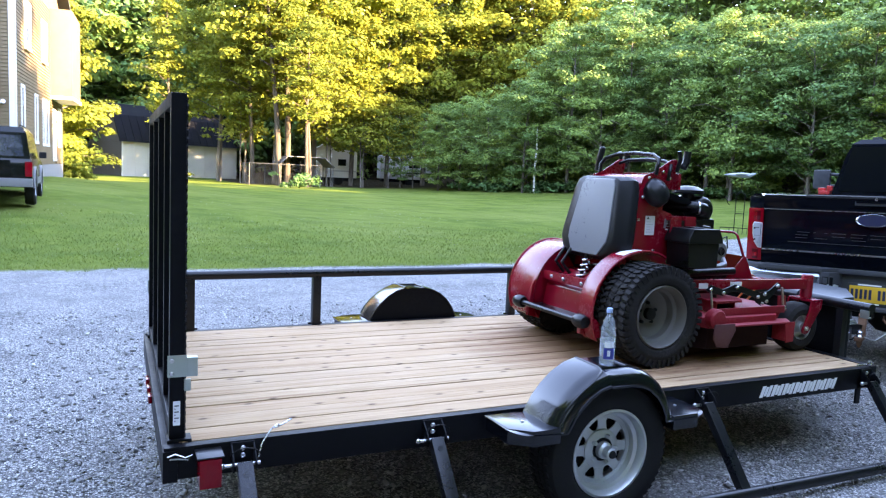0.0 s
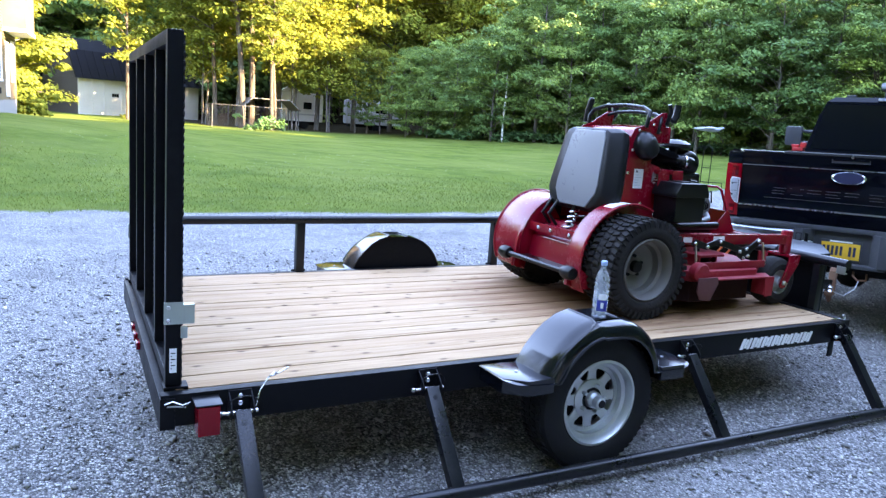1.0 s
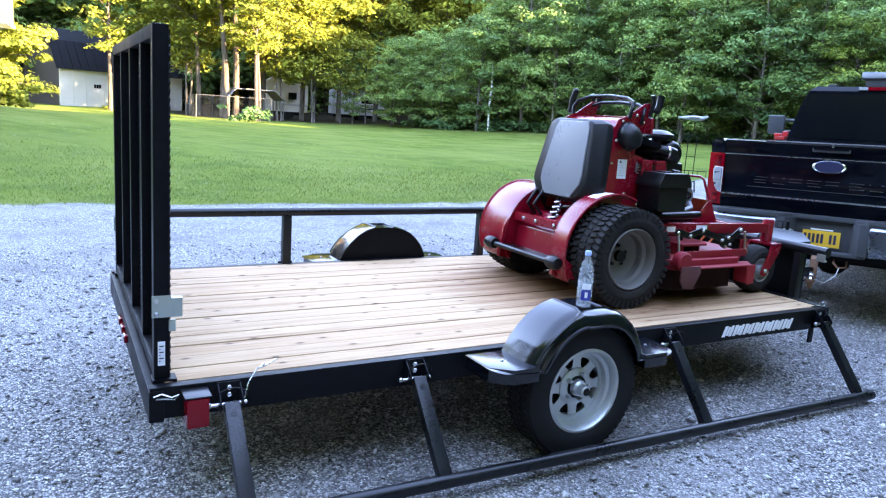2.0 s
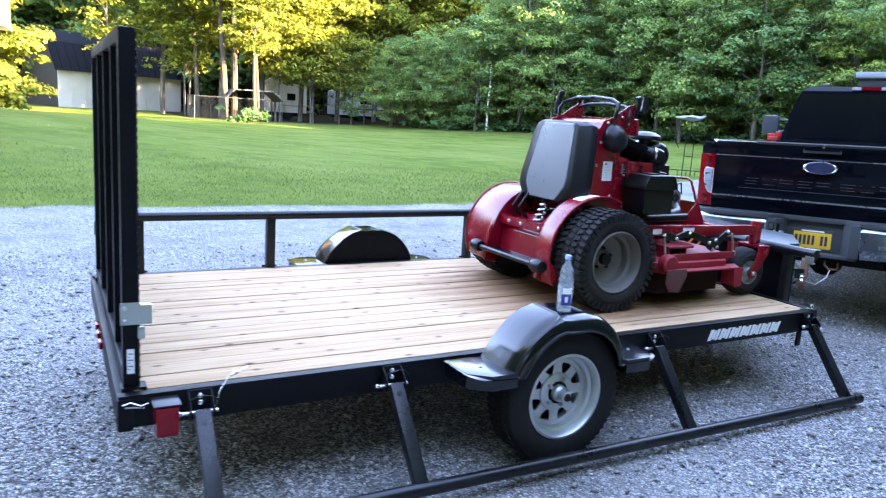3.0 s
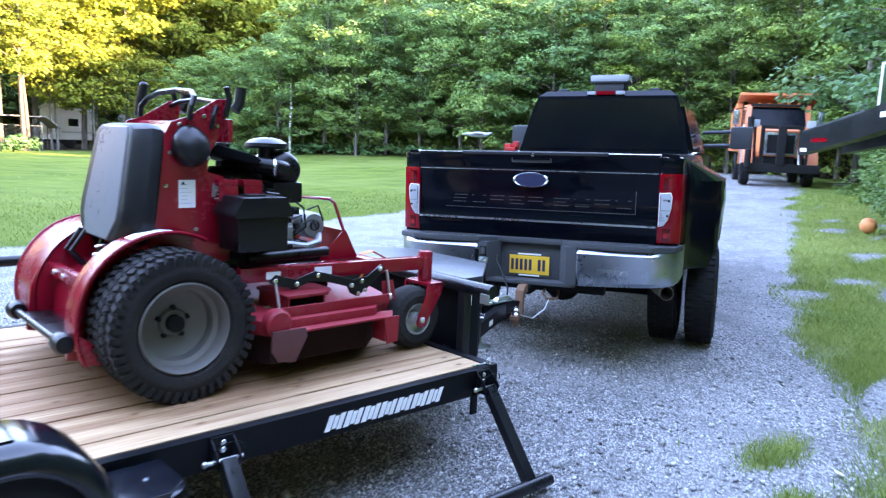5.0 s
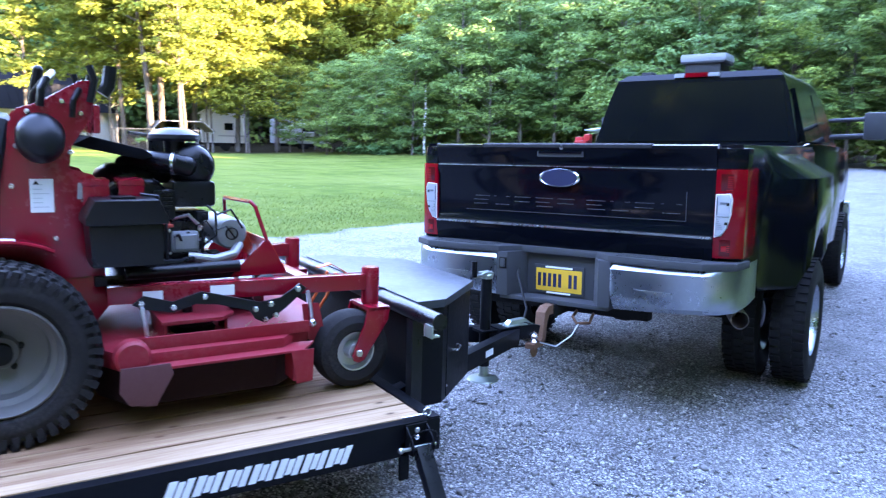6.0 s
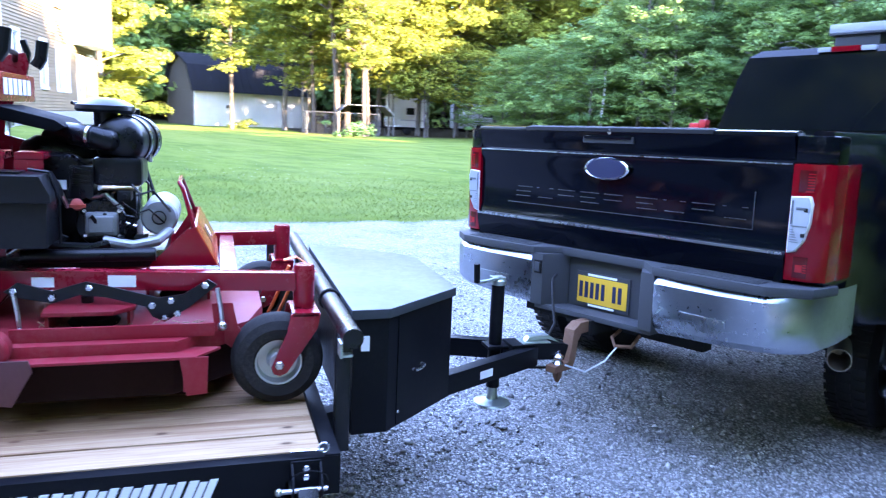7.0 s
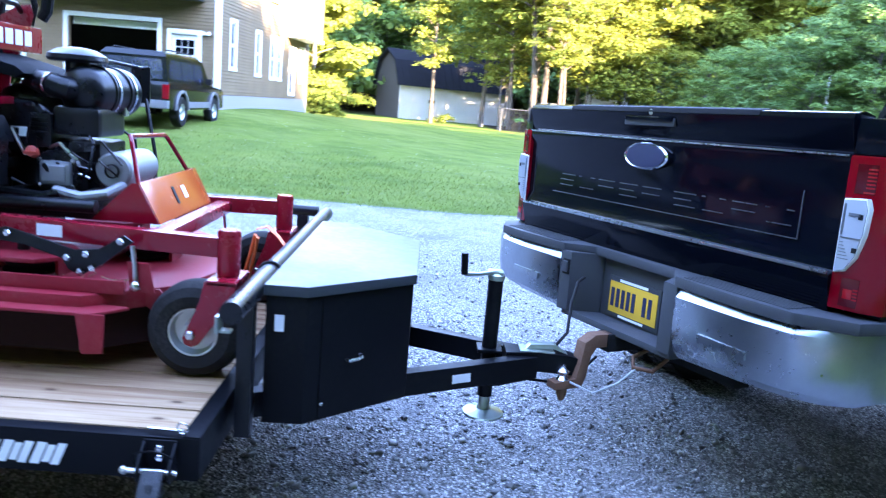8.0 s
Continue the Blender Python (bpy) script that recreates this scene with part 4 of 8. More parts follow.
        part("bumper_lamp_slot", Shape().box(-0.172, -0.155, min(s * 0.52, s * 0.74), max(s * 0.52, s * 0.74), 0.735, 0.765, 0.004), DULL_CHROME, end)
    # plastic middle, hollowed for the plate
    flank = Shape()
    for s in (1, -1):
        flank.prism([(-0.150, s * 0.375), (-0.145, s * 0.30), (-0.02, s * 0.225), (0.03, s * 0.225), (0.03, s * 0.375)], 0.635, 0.905, "z", 0.008)
    part("bumper_middle", flank.box(-0.012, 0.04, -0.23, 0.23, 0.63, 0.905, 0.004).box(-0.13, 0.03, -0.36, 0.36, 0.612, 0.64, 0.008), BUMPER_PAD, truck)
    pad = Shape().prism([(-0.150, -0.36), (-0.165, -0.52), (-0.175, -0.70), (-0.163, -0.89), (-0.06, -1.045), (0.12, -1.075), (0.12, 1.075), (-0.06, 1.045), (-0.163, 0.89), (-0.175, 0.70), (-0.165, 0.52), (-0.150, 0.36), (-0.05, 0.25), (-0.05, -0.25)], 0.897, 0.938, "z", 0.01)
    step = part("bumper_step", pad, BUMPER_PAD, truck, "ribbed grey-black step pad")
    for k in range(7):
        x = -0.145 + k * 0.018
        for s in (1, -1):
            part("tread_rib", Shape().box(x, x + 0.007, min(s * 0.40, s * 0.86), max(s * 0.40, s * 0.86), 0.937, 0.942, 0), BUMPER_PAD, step)
    part("socket_recess", Shape().box(-0.152, -0.12, 0.305, 0.355, 0.80, 0.87, 0.006), UNDER, truck)
    part("socket_cover", Shape().box(-0.158, -0.145, 0.312, 0.348, 0.81, 0.86, 0.006), BUMPER_PAD, truck)
    pf = part("plate_frame", Shape().box(-0.020, -0.010, -0.160, 0.172, 0.652, 0.828, 0.004), BUMPER_PAD, truck)
    part("number_plate", Shape().box(-0.0235, -0.0205, -0.147, 0.159, 0.670, 0.806, 0.001), PLATE_YELLOW, pf, "yellow number plate")
    for k in range(8):
        if k != 5:
            part("plate_bar", Shape().box(-0.0252, -0.0237, 0.146 - k * 0.0345 - 0.021, 0.146 - k * 0.0345, 0.697, 0.779, 0), DARK_BLUE, pf)
    part("plate_bar", Shape().box(-0.0252, -0.0237, -0.085, 0.095, 0.811, 0.822, 0), WHITE, pf)
    part("plate_bar", Shape().box(-0.0252, -0.0237, -0.075, 0.085, 0.656, 0.666, 0), WHITE, pf)
    # hitch
    part("receiver", Shape().box(-0.16, 0.5, -0.04, 0.04, 0.545, 0.62, 0.006).box(0.02, 0.10, -0.55, 0.55, 0.55, 0.62, 0.006), UNDER, truck)
    hitch = part("drop_hitch", Shape().prism([(-0.13, 0.565), (-0.13, 0.62), (-0.22, 0.62), (-0.27, 0.59), (-0.285, 0.50), (-0.30, 0.44), (-0.40, 0.43), (-0.40, 0.40), (-0.27, 0.40), (-0.25, 0.44), (-0.235, 0.53), (-0.21, 0.565)], -0.03, 0.03, "y", 0.004), RUST, truck, "rusty steel drop hitch")
    part("hitch_ball", Shape().turned([(0.0, 0.38), (0.015, 0.39), (0.015, 0.43), (0.03, 0.435), (0.018, 0.45), (0.029, 0.47), (0, 0.50)], 16, Matrix.Translation((-0.345, 0.0, -0.0))), STEEL, hitch)
    part("hitch_nut", Shape().turned([(0, 0.34), (0.01, 0.345), (0.022, 0.37), (0.022, 0.40), (0, 0.40)], 8, Matrix.Translation((-0.345, 0, 0))), RUST, hitch)
    part("safety_loop", Shape().tube([(-0.02, -0.12, 0.57), (-0.10, -0.13, 0.55), (-0.13, -0.17, 0.52), (-0.08, -0.23, 0.52), (0.0, -0.22, 0.56)], 0.009, 8), RUST, truck)
    part("safety_chain", Shape().tube([(-0.33, -0.03, 0.43), (-0.26, -0.10, 0.40), (-0.20, -0.17, 0.46), (-0.12, -0.18, 0.52)], 0.0045, 6), GALV, truck)
    # exhaust
    part("exhaust_pipe", Shape().turned([(0.055, -0.45), (0.055, 0.0), (0.051, 0.0), (0.049, -0.3), (0, -0.3)], 24, Matrix.Translation((0.60, -0.94, 0.50)) @ pose(0, 0, 0, 0, 0, 20) @ pose(0, 0, 0, 0, -90, 0)), coated("sooty_steel", (0.3, 0.26, 0.23), 0.5, metal=0.8, wear=0.4), truck, "sooty steel exhaust pipe")
    # chassis
    for s in (1, -1):
        part("chassis_rail", Shape().box(0.1, 6.0, s * 0.42 - 0.04, s * 0.42 + 0.04, 0.55, 0.75, 0.01), UNDER, truck)
    part("rear_axle", Shape().tube([(1.30, -0.9, 0.41), (1.30, 0.9, 0.41)], 0.06, 12).ball((1.30, 0.05, 0.41), 0.18), UNDER, truck)
    part("front_axle", Shape().tube([(5.55, -0.9, 0.41), (5.55, 0.9, 0.41)], 0.05, 12), UNDER, truck)
    # cab: lower body and glasshouse
    def cab_ring(x, w, z0, z1):
        return [(x, -w, z0), (x, -w - 0.02, (z0 + z1) / 2), (x, -w, z1), (x, w, z1), (x, w + 0.02, (z0 + z1) / 2), (x, w, z0)]
    part("cab_body", Shape().loft([cab_ring(2.58, 0.94, 0.62, 1.56), cab_ring(2.66, 0.985, 0.60, 1.58), cab_ring(4.9, 1.0, 0.58, 1.56), cab_ring(5.1, 1.0, 0.95, 1.54), cab_ring(5.95, 0.97, 0.95, 1.50), cab_ring(6.25, 0.93, 0.70, 1.44), cab_ring(6.40, 0.85, 0.70, 1.36)]), TRUCK_PAINT, truck)
    roof = [[(2.60, 0.90, 1.56), (2.60, -0.90, 1.56), (5.25, -0.92, 1.54), (5.25, 0.92, 1.54)], [(2.70, 0.80, 1.98), (2.70, -0.80, 1.98), (4.70, -0.80, 1.98), (4.70, 0.80, 1.98)], [(2.735, 0.735, 2.15), (2.735, -0.735, 2.15), (4.45, -0.74, 2.16), (4.45, 0.74, 2.16)], [(2.80, 0.66, 2.205), (2.80, -0.66, 2.205), (4.30, -0.66, 2.22), (4.30, 0.66, 2.22)]]
    cab = part("cab_roof", Shape().loft(roof), TRUCK_PAINT, truck)
    # rear window, slightly proud of the sloping back wall
    def back(z):
        return (2.60 + (z - 1.56) * 0.238) - 0.006
    part("rear_window", Shape().loft([[(back(z) + dx, y * (1 - 0.0), z) for y, z in ((-0.83, 1.60), (0.83, 1.60), (0.735, 2.09), (0.70, 2.115), (-0.70, 2.115), (-0.735, 2.09))] for dx in (0.0, 0.012)]), DARK_GLASS, cab, "dark tinted rear window")
    for s in (1, -1):
        for x0, x1 in ((2.85, 3.72), (3.80, 4.85)):
            part("side_window", Shape().loft([[(xa, s * (ya + d), z) for xa, ya, z in ((x0, 0.915, 1.60), (x1, 0.925, 1.60), (x1 - (0.35 if x1 > 4 else 0), 0.795, 2.05), (x0 + 0.06, 0.79, 2.05))] for d in (-0.02, 0.012)]), DARK_GLASS, cab)
        arm = part("mirror_arm", Shape().tube([(4.3, s * 0.95, 1.66), (4.2, s * 1.28, 1.67)], 0.025, 8).tube([(4.3, s * 0.93, 1.82), (4.2, s * 1.28, 1.83)], 0.02, 8), BUMPER_PAD, truck)
        part("mirror", Shape().box(4.12, 4.24, min(s * 1.25, s * 1.50), max(s * 1.25, s * 1.47), 1.63, 1.89, 0.04), BUMPER_PAD, arm, "tall black towing mirror")
        part("roof_rail_lamp", Shape().box(2.85, 2.98, s * 0.5 - 0.05, s * 0.5 + 0.05, 2.205, 2.235, 0.01), BUMPER_PAD, cab)
    part("windscreen", Shape().loft([[(5.26 + d, 0.84, 1.57), (5.26 + d, -0.84, 1.57), (4.52 + d, -0.72, 2.13), (4.52 + d, 0.72, 2.13)] for d in (-0.03, 0.02)]), DARK_GLASS, cab)
    brake = part("third_brake_lamp", Shape().box(2.72, 2.80, -0.10, 0.10, 2.16, 2.20, 0.008), RED_LENS, cab, "red third brake lamp")
    for s in (1, -1):
        part("cargo_lamp", Shape().box(2.725, 2.80, min(s * 0.105, s * 0.20), max(s * 0.105, s * 0.20), 2.162, 2.198, 0.008), WHITE_LENS, brake)
    bar = part("beacon_base", Shape().box(2.92, 3.25, -0.16, 0.16, 2.21, 2.30, 0.01).box(2.90, 3.27, -0.20, 0.20, 2.30, 2.315, 0.004), BUMPER_PAD, truck)
    part("beacon_lens", Shape().box(2.92, 3.25, -0.21, 0.21, 2.316, 2.385, 0.025), WHITE_LENS, bar, "white roof beacon")
    # red clamp on the bed rail
    part("red_clamp", Shape().box(2.30, 2.44, 0.86, 0.98, 1.557, 1.60, 0.01).box(2.33, 2.40, 0.84, 0.90, 1.60, 1.66, 0.012).box(2.36, 2.42, 0.92, 1.0, 1.60, 1.635, 0.01), coated("red_plastic", (0.5, 0.03, 0.03), 0.4), truck, "red plastic clamp on the bed rail")
    part("grille", Shape().box(6.38, 6.44, -0.75, 0.75, 0.95, 1.34, 0.02), DULL_CHROME, truck)
    part("front_bumper", Shape().box(6.36, 6.56, -0.98, 0.98, 0.62, 0.90, 0.03), DULL_CHROME, truck)
    # the body's true width
    for ob in truck.children_recursive:
        ob.data.transform(Matrix.Diagonal((1, 0.972, 1, 1)))


def truck_wheel(c, s, outer):
    m = Matrix.Translation(c) @ (pose(0, 0, 0, 90, 0, 0) if s < 0 else pose(0, 0, 0, -90, 0, 0))
    r, rim_r, h = 0.41, 0.235, 0.115
    tyre = part("tyre", Shape().turned([(rim_r, -h * 0.8), (rim_r + 0.04, -h), (r - 0.05, -h), (r - 0.012, -h * 0.85), (r, -h * 0.5), (r, h * 0.5), (r - 0.012, h * 0.85), (r - 0.05, h), (rim_r + 0.04, h), (rim_r, h * 0.8)], 44, m), RUBBER, truck)
    tr = Shape()
    for k in range(44):
        for j in (-1, 0, 1):
            tr.box(-0.018, 0.018, 0, 0.009, j * 0.072 - 0.03, j * 0.072 + 0.03, 0, m @ Matrix.Rotation((k + 0.5 * (j % 2)) * 2 * math.pi / 44, 4, "Z") @ Matrix.Translation((0, r - 0.002, 0)))
    part("tread", tr, RUBBER, tyre, smooth=False)
    d = -0.6 if outer else 0.3
    part("rim", Shape().turned([(rim_r + 0.008, h * 0.8), (rim_r, h * 0.9), (rim_r - 0.012, h * 0.7), (rim_r - 0.03, h * d), (0.10, h * d), (0.09, h * d + 0.04), (0.06, h * d + 0.05), (0, h * d + 0.05)], 36, m), DULL_CHROME, tyre, "polished alloy rim")


build_truck()

# ---------------------------------------------------------------- stand-on mower, strapped on the trailer
# the pinkish dust tone also paints in sky highlights on the red
MOWER_RED = coated("red_mower_paint", (0.22, 0.003, 0.013), 0.22, wear=0.14, spec=0.5, coat=0.0, scale=8, dust=(0.32, 0.17, 0.16))
MOWER_BLACK = coated("black_mower_plastic", (0.0045, 0.005, 0.0065), 0.3, wear=0.14, scale=10, dust=(0.06, 0.055, 0.05), grain=0.08, spec=0.26)
MATTE_BLACK = coated("matte_black_panel", (0.004, 0.0045, 0.006), 0.75, wear=0.15, scale=10, dust=(0.04, 0.038, 0.035), spec=0.06)
VINYL = coated("black_vinyl", (0.0065, 0.007, 0.0085), 0.42, wear=0.04, scale=6, grain=0.25, spec=0.2)
# lighter vinyl tone stands for sky reflected in the cushion's middle
VINYL_SHEEN = coated("sky_sheen_vinyl", (0.125, 0.13, 0.15), 0.30, wear=0.25, scale=7, dust=(0.2, 0.2, 0.2), grain=0.25)
DUSTY_STEEL = coated("dusty_grey_rim", (0.13, 0.122, 0.11), 0.6, metal=0.35, wear=0.6, scale=12, dust=(0.19, 0.17, 0.15))
CAST = coated("cast_aluminium", (0.27, 0.275, 0.28), 0.5, metal=0.7, wear=0.35, scale=16, dust=(0.2, 0.2, 0.19), grain=0.2)
ORANGE = coated("orange_webbing", (0.72, 0.16, 0.04), 0.7, wear=0.1)
# red paint pushed to orange, for sunlit trees reflected in the plate
GUARD_RED = coated("red_guard_paint_amber_sheen", (0.42, 0.055, 0.014), 0.16, wear=0.25, spec=0.9, dust=(0.36, 0.12, 0.04))
DECK_RED = coated("dusty_red_deck", (0.23, 0.005, 0.014), 0.5, wear=0.42, scale=7, spec=0.35, dust=(0.33, 0.16, 0.14), grain=0.1)
GRASS_DUST = coated("grass_clippings", (0.30, 0.26, 0.13), 0.95, wear=0.5, scale=30, grain=0.6)

OX, OY, OZ = 2.75, 0.97, 0.5225
mower = thing("stand_on_mower", pose(OX, OY, OZ), "dusty red stand-on lawn mower parked on the trailer deck", "lawn mower")


def shift(shape):
    """From the yard's own measures to the mower's."""
    bmesh.ops.translate(shape.bm, verts=shape.bm.verts, vec=(-OX, -OY, -OZ))
    return shape


def mpart(name, shape, mat, label="", parent=None, smooth=True):
    return part(name, shift(shape), mat, parent or mower, label, smooth)


def drive_wheel(s):
    c = (2.737, OY - s * 0.472, OZ + 0.298)
    m = axis_y(c) if s > 0 else Matrix.Translation(c) @ pose(0, 0, 0, -90, 0, 0)
    h, r = 0.138, 0.290
    tyre = mpart("tyre", Shape().turned([(0.178, -h * 0.75), (0.20, -h * 0.95), (r - 0.05, -h), (r - 0.015, -h * 0.9), (r, -h * 0.6), (r + 0.002, 0), (r, h * 0.6), (r - 0.015, h * 0.9), (r - 0.05, h), (0.225, h), (0.20, h * 0.95), (0.178, h * 0.75)], 56, m), DUSTY_RUBBER)
    tread = Shape()
    n = 46
    for k in range(n):
        a = k * 2 * math.pi / n
        for j in range(5):
            z = -h * 0.84 + j * h * 0.42
            edge = j in (0, 4)
            zig = 0.034 if j % 2 else -0.034
            tread.box(-0.0115, 0.0115, -0.006 if not edge else -0.016, 0.013 if not edge else 0.006, z - 0.023, z + 0.023, 0, m @ Matrix.Rotation(a + zig, 4, "Z") @ Matrix.Translation((0, r - 0.001, 0)) @ pose(0, 0, 0, 0, 15 if j % 2 else -15, 0))
        for sg in (-1, 1):
            tread.box(-0.010, 0.010, -0.034, 0.0, sg * h * 0.93 - 0.008, sg * h * 0.93 + 0.008, 0, m @ Matrix.Rotation(a - 0.034, 4, "Z") @ Matrix.Translation((0, r - 0.004, 0)))
    mpart("turf_tread", tread, DUSTY_RUBBER, "", tyre, smooth=False)
    rim = mpart("rim", Shape().turned([(0.180, h * 0.72), (0.187, h * 0.88), (0.180, h * 0.93), (0.172, h * 0.84), (0.164, h * 0.45), (0.146, h * 0.36), (0.140, h * 0.05), (0.10, -h * 0.12), (0.06, -h * 0.14), (0.052, h * 0.0), (0, h * 0.0)], 40, m), DUSTY_STEEL, "dusty grey steel rim", tyre)
    hub = Shape().turned([(0.035, -0.02), (0.035, 0.03), (0.025, 0.036), (0, 0.036)], 20, m)
    for k in range(5):
        a = k * 2 * math.pi / 5 + 0.3
        hub.turned([(0, 0), (0.011, 0), (0.010, 0.018), (0, 0.02)], 6, m @ Matrix.Translation((0.062 * math.cos(a), 0.062 * math.sin(a), -0.017)))
    mpart("hub", hub, UNDER, "", rim)


def mower_fender(s):
    def yy(v):
        return OY - s * v
    cx, cz, r = 2.75, OZ + 0.295, 0.362 if s > 0 else 0.342
    pts = [(cx + r * math.cos(radians(a)), cz + r * math.sin(radians(a))) for a in range(203, 62, -7)]
    inner = [(cx + (r - 0.012) * math.cos(radians(a)), cz + (r - 0.012) * math.sin(radians(a))) for a in range(69, 210, 7)]
    wide = 0.395 if s > 0 else 0.57
    f = mpart("fender", Shape().prism(pts + inner, min(yy(0.255), yy(wide)), max(yy(0.255), yy(wide)), "y", 0.003), MOWER_RED)
    mpart("fender_lip", Shape().tube([(x, yy(wide), z) for x, z in pts], 0.008, 8), MOWER_RED, "", f)
    gusset = [pts[0], pts[1], pts[2], pts[3], (pts[3][0] + 0.07, pts[3][1] - 0.05), (pts[0][0] + 0.14, pts[0][1] - 0.02)]
    mpart("fender_gusset", Shape().prism(gusset, min(yy(0.383), yy(0.394)), max(yy(0.383), yy(0.394)), "y", 0.002), MOWER_RED, "", f)
    panel = pts[:14] + [(2.86, 0.80), (2.70, 0.74), (2.45, 0.72)]
    mpart("inner_panel", Shape().prism(panel, min(yy(0.255), yy(0.268)), max(yy(0.255), yy(0.268)), "y", 0.002), MOWER_RED, "", f)
    mpart("fender_decal", Shape().prism([(cx + (r + 0.0012) * math.cos(radians(a)), cz + (r + 0.0012) * math.sin(radians(a))) for a in range(112, 76, -6)] + [(cx + (r - 0.004) * math.cos(radians(a)), cz + (r - 0.004) * math.sin(radians(a))) for a in range(82, 116, 6)], min(yy(0.285), yy(0.365)), max(yy(0.285), yy(0.365)), "y", 0), WHITE, "pale decal strip", f)
    # foot of the fender with its roller
    mpart("side_post", Shape().prism([(2.38, 0.68), (2.47, 0.66), (2.52, 0.95), (2.46, 1.0), (2.40, 0.88)], min(yy(0.27), yy(0.30)), max(yy(0.27), yy(0.30)), "y", 0.004), MOWER_RED, "", f)
    mpart("roller", Shape().turned([(0, -0.05), (0.034, -0.045), (0.042, -0.02), (0.042, 0.02), (0.034, 0.045), (0, 0.05)], 18, axis_y((2.355, yy(0.335), 0.765))), MOWER_BLACK, "grey-black rubber roller")


def caster(s):
    def yy(v):
        return OY - s * v
    c = (3.995, yy(0.475), OZ + 0.162)
    m = axis_y(c) if s > 0 else Matrix.Translation(c) @ pose(0, 0, 0, -90, 0, 0)
    r, h = 0.162, 0.075
    unit = mpart("caster_tyre", Shape().turned([(0.078, -h * 0.8), (0.09, -h * 0.95), (r - 0.04, -h), (r - 0.012, -h * 0.8), (r, -h * 0.35), (r, h * 0.35), (r - 0.012, h * 0.8), (r - 0.04, h), (0.09, h * 0.95), (0.078, h * 0.8)], 40, m), DUSTY_RUBBER)
    mpart("caster_rim", Shape().turned([(0.08, h * 0.8), (0.082, h * 0.92), (0.076, h * 0.9), (0.07, h * 0.4), (0.04, h * 0.35), (0.032, h * 0.95), (0, h * 0.95)], 28, m), GALV, "pale steel caster rim", unit)
    fork = Shape()
    for o in (-0.088, 0.088):
        a = c[1] + o
        fork.prism([(3.968, 0.672), (3.975, 0.650), (3.998, 0.642), (4.022, 0.652), (4.128, 0.81), (4.138, 0.865), (4.035, 0.865), (4.022, 0.80)], a - 0.006, a + 0.006, "y", 0.003)
    fork.prism([(4.04, 0.852), (4.135, 0.852), (4.135, 0.87), (4.04, 0.87)], c[1] - 0.094, c[1] + 0.094, "y", 0.004)
    fk = mpart("caster_fork", fork, MOWER_RED)
    for o in (-1, 1):
        mpart("axle_bolt", Shape().bolt((3.995, c[1] + o * 0.095, OZ + 0.162), (0, o, 0), 0.016, 0.014), STEEL, "bright axle bolt", fk)
    mpart("fork_head", Shape().turned([(0.0, 0.872), (0.036, 0.872), (0.038, 0.89), (0.038, 1.015), (0.034, 1.024), (0, 1.024)], 20, Matrix.Translation((4.088, c[1], 0))), MOWER_RED, "", fk)
    # front arm of the frame
    a, b = Vector((3.08, yy(0.36), 0.965)), Vector((4.06, c[1], 0.965))
    way = (b - a).normalized()
    q = Matrix((way, Vector((0, 0, 1)).cross(way), Vector((0, 0, 1)))).transposed().to_4x4()
    arm = mpart("front_arm", Shape().box(0, (b - a).length, -0.026, 0.026, -0.033, 0.033, 0.004, Matrix.Translation(a) @ q), MOWER_RED)
    mpart("arm_label", Shape().box(0.36, 0.45, -0.0275, -0.0262, -0.02, 0.02, 0, Matrix.Translation(a) @ q), WHITE, "white label", arm)
    mpart("arm_label", Shape().box(0.12, 0.19, -0.0275, -0.0262, -0.022, 0.012, 0, Matrix.Translation(a) @ q), WHITE, "white label", arm)


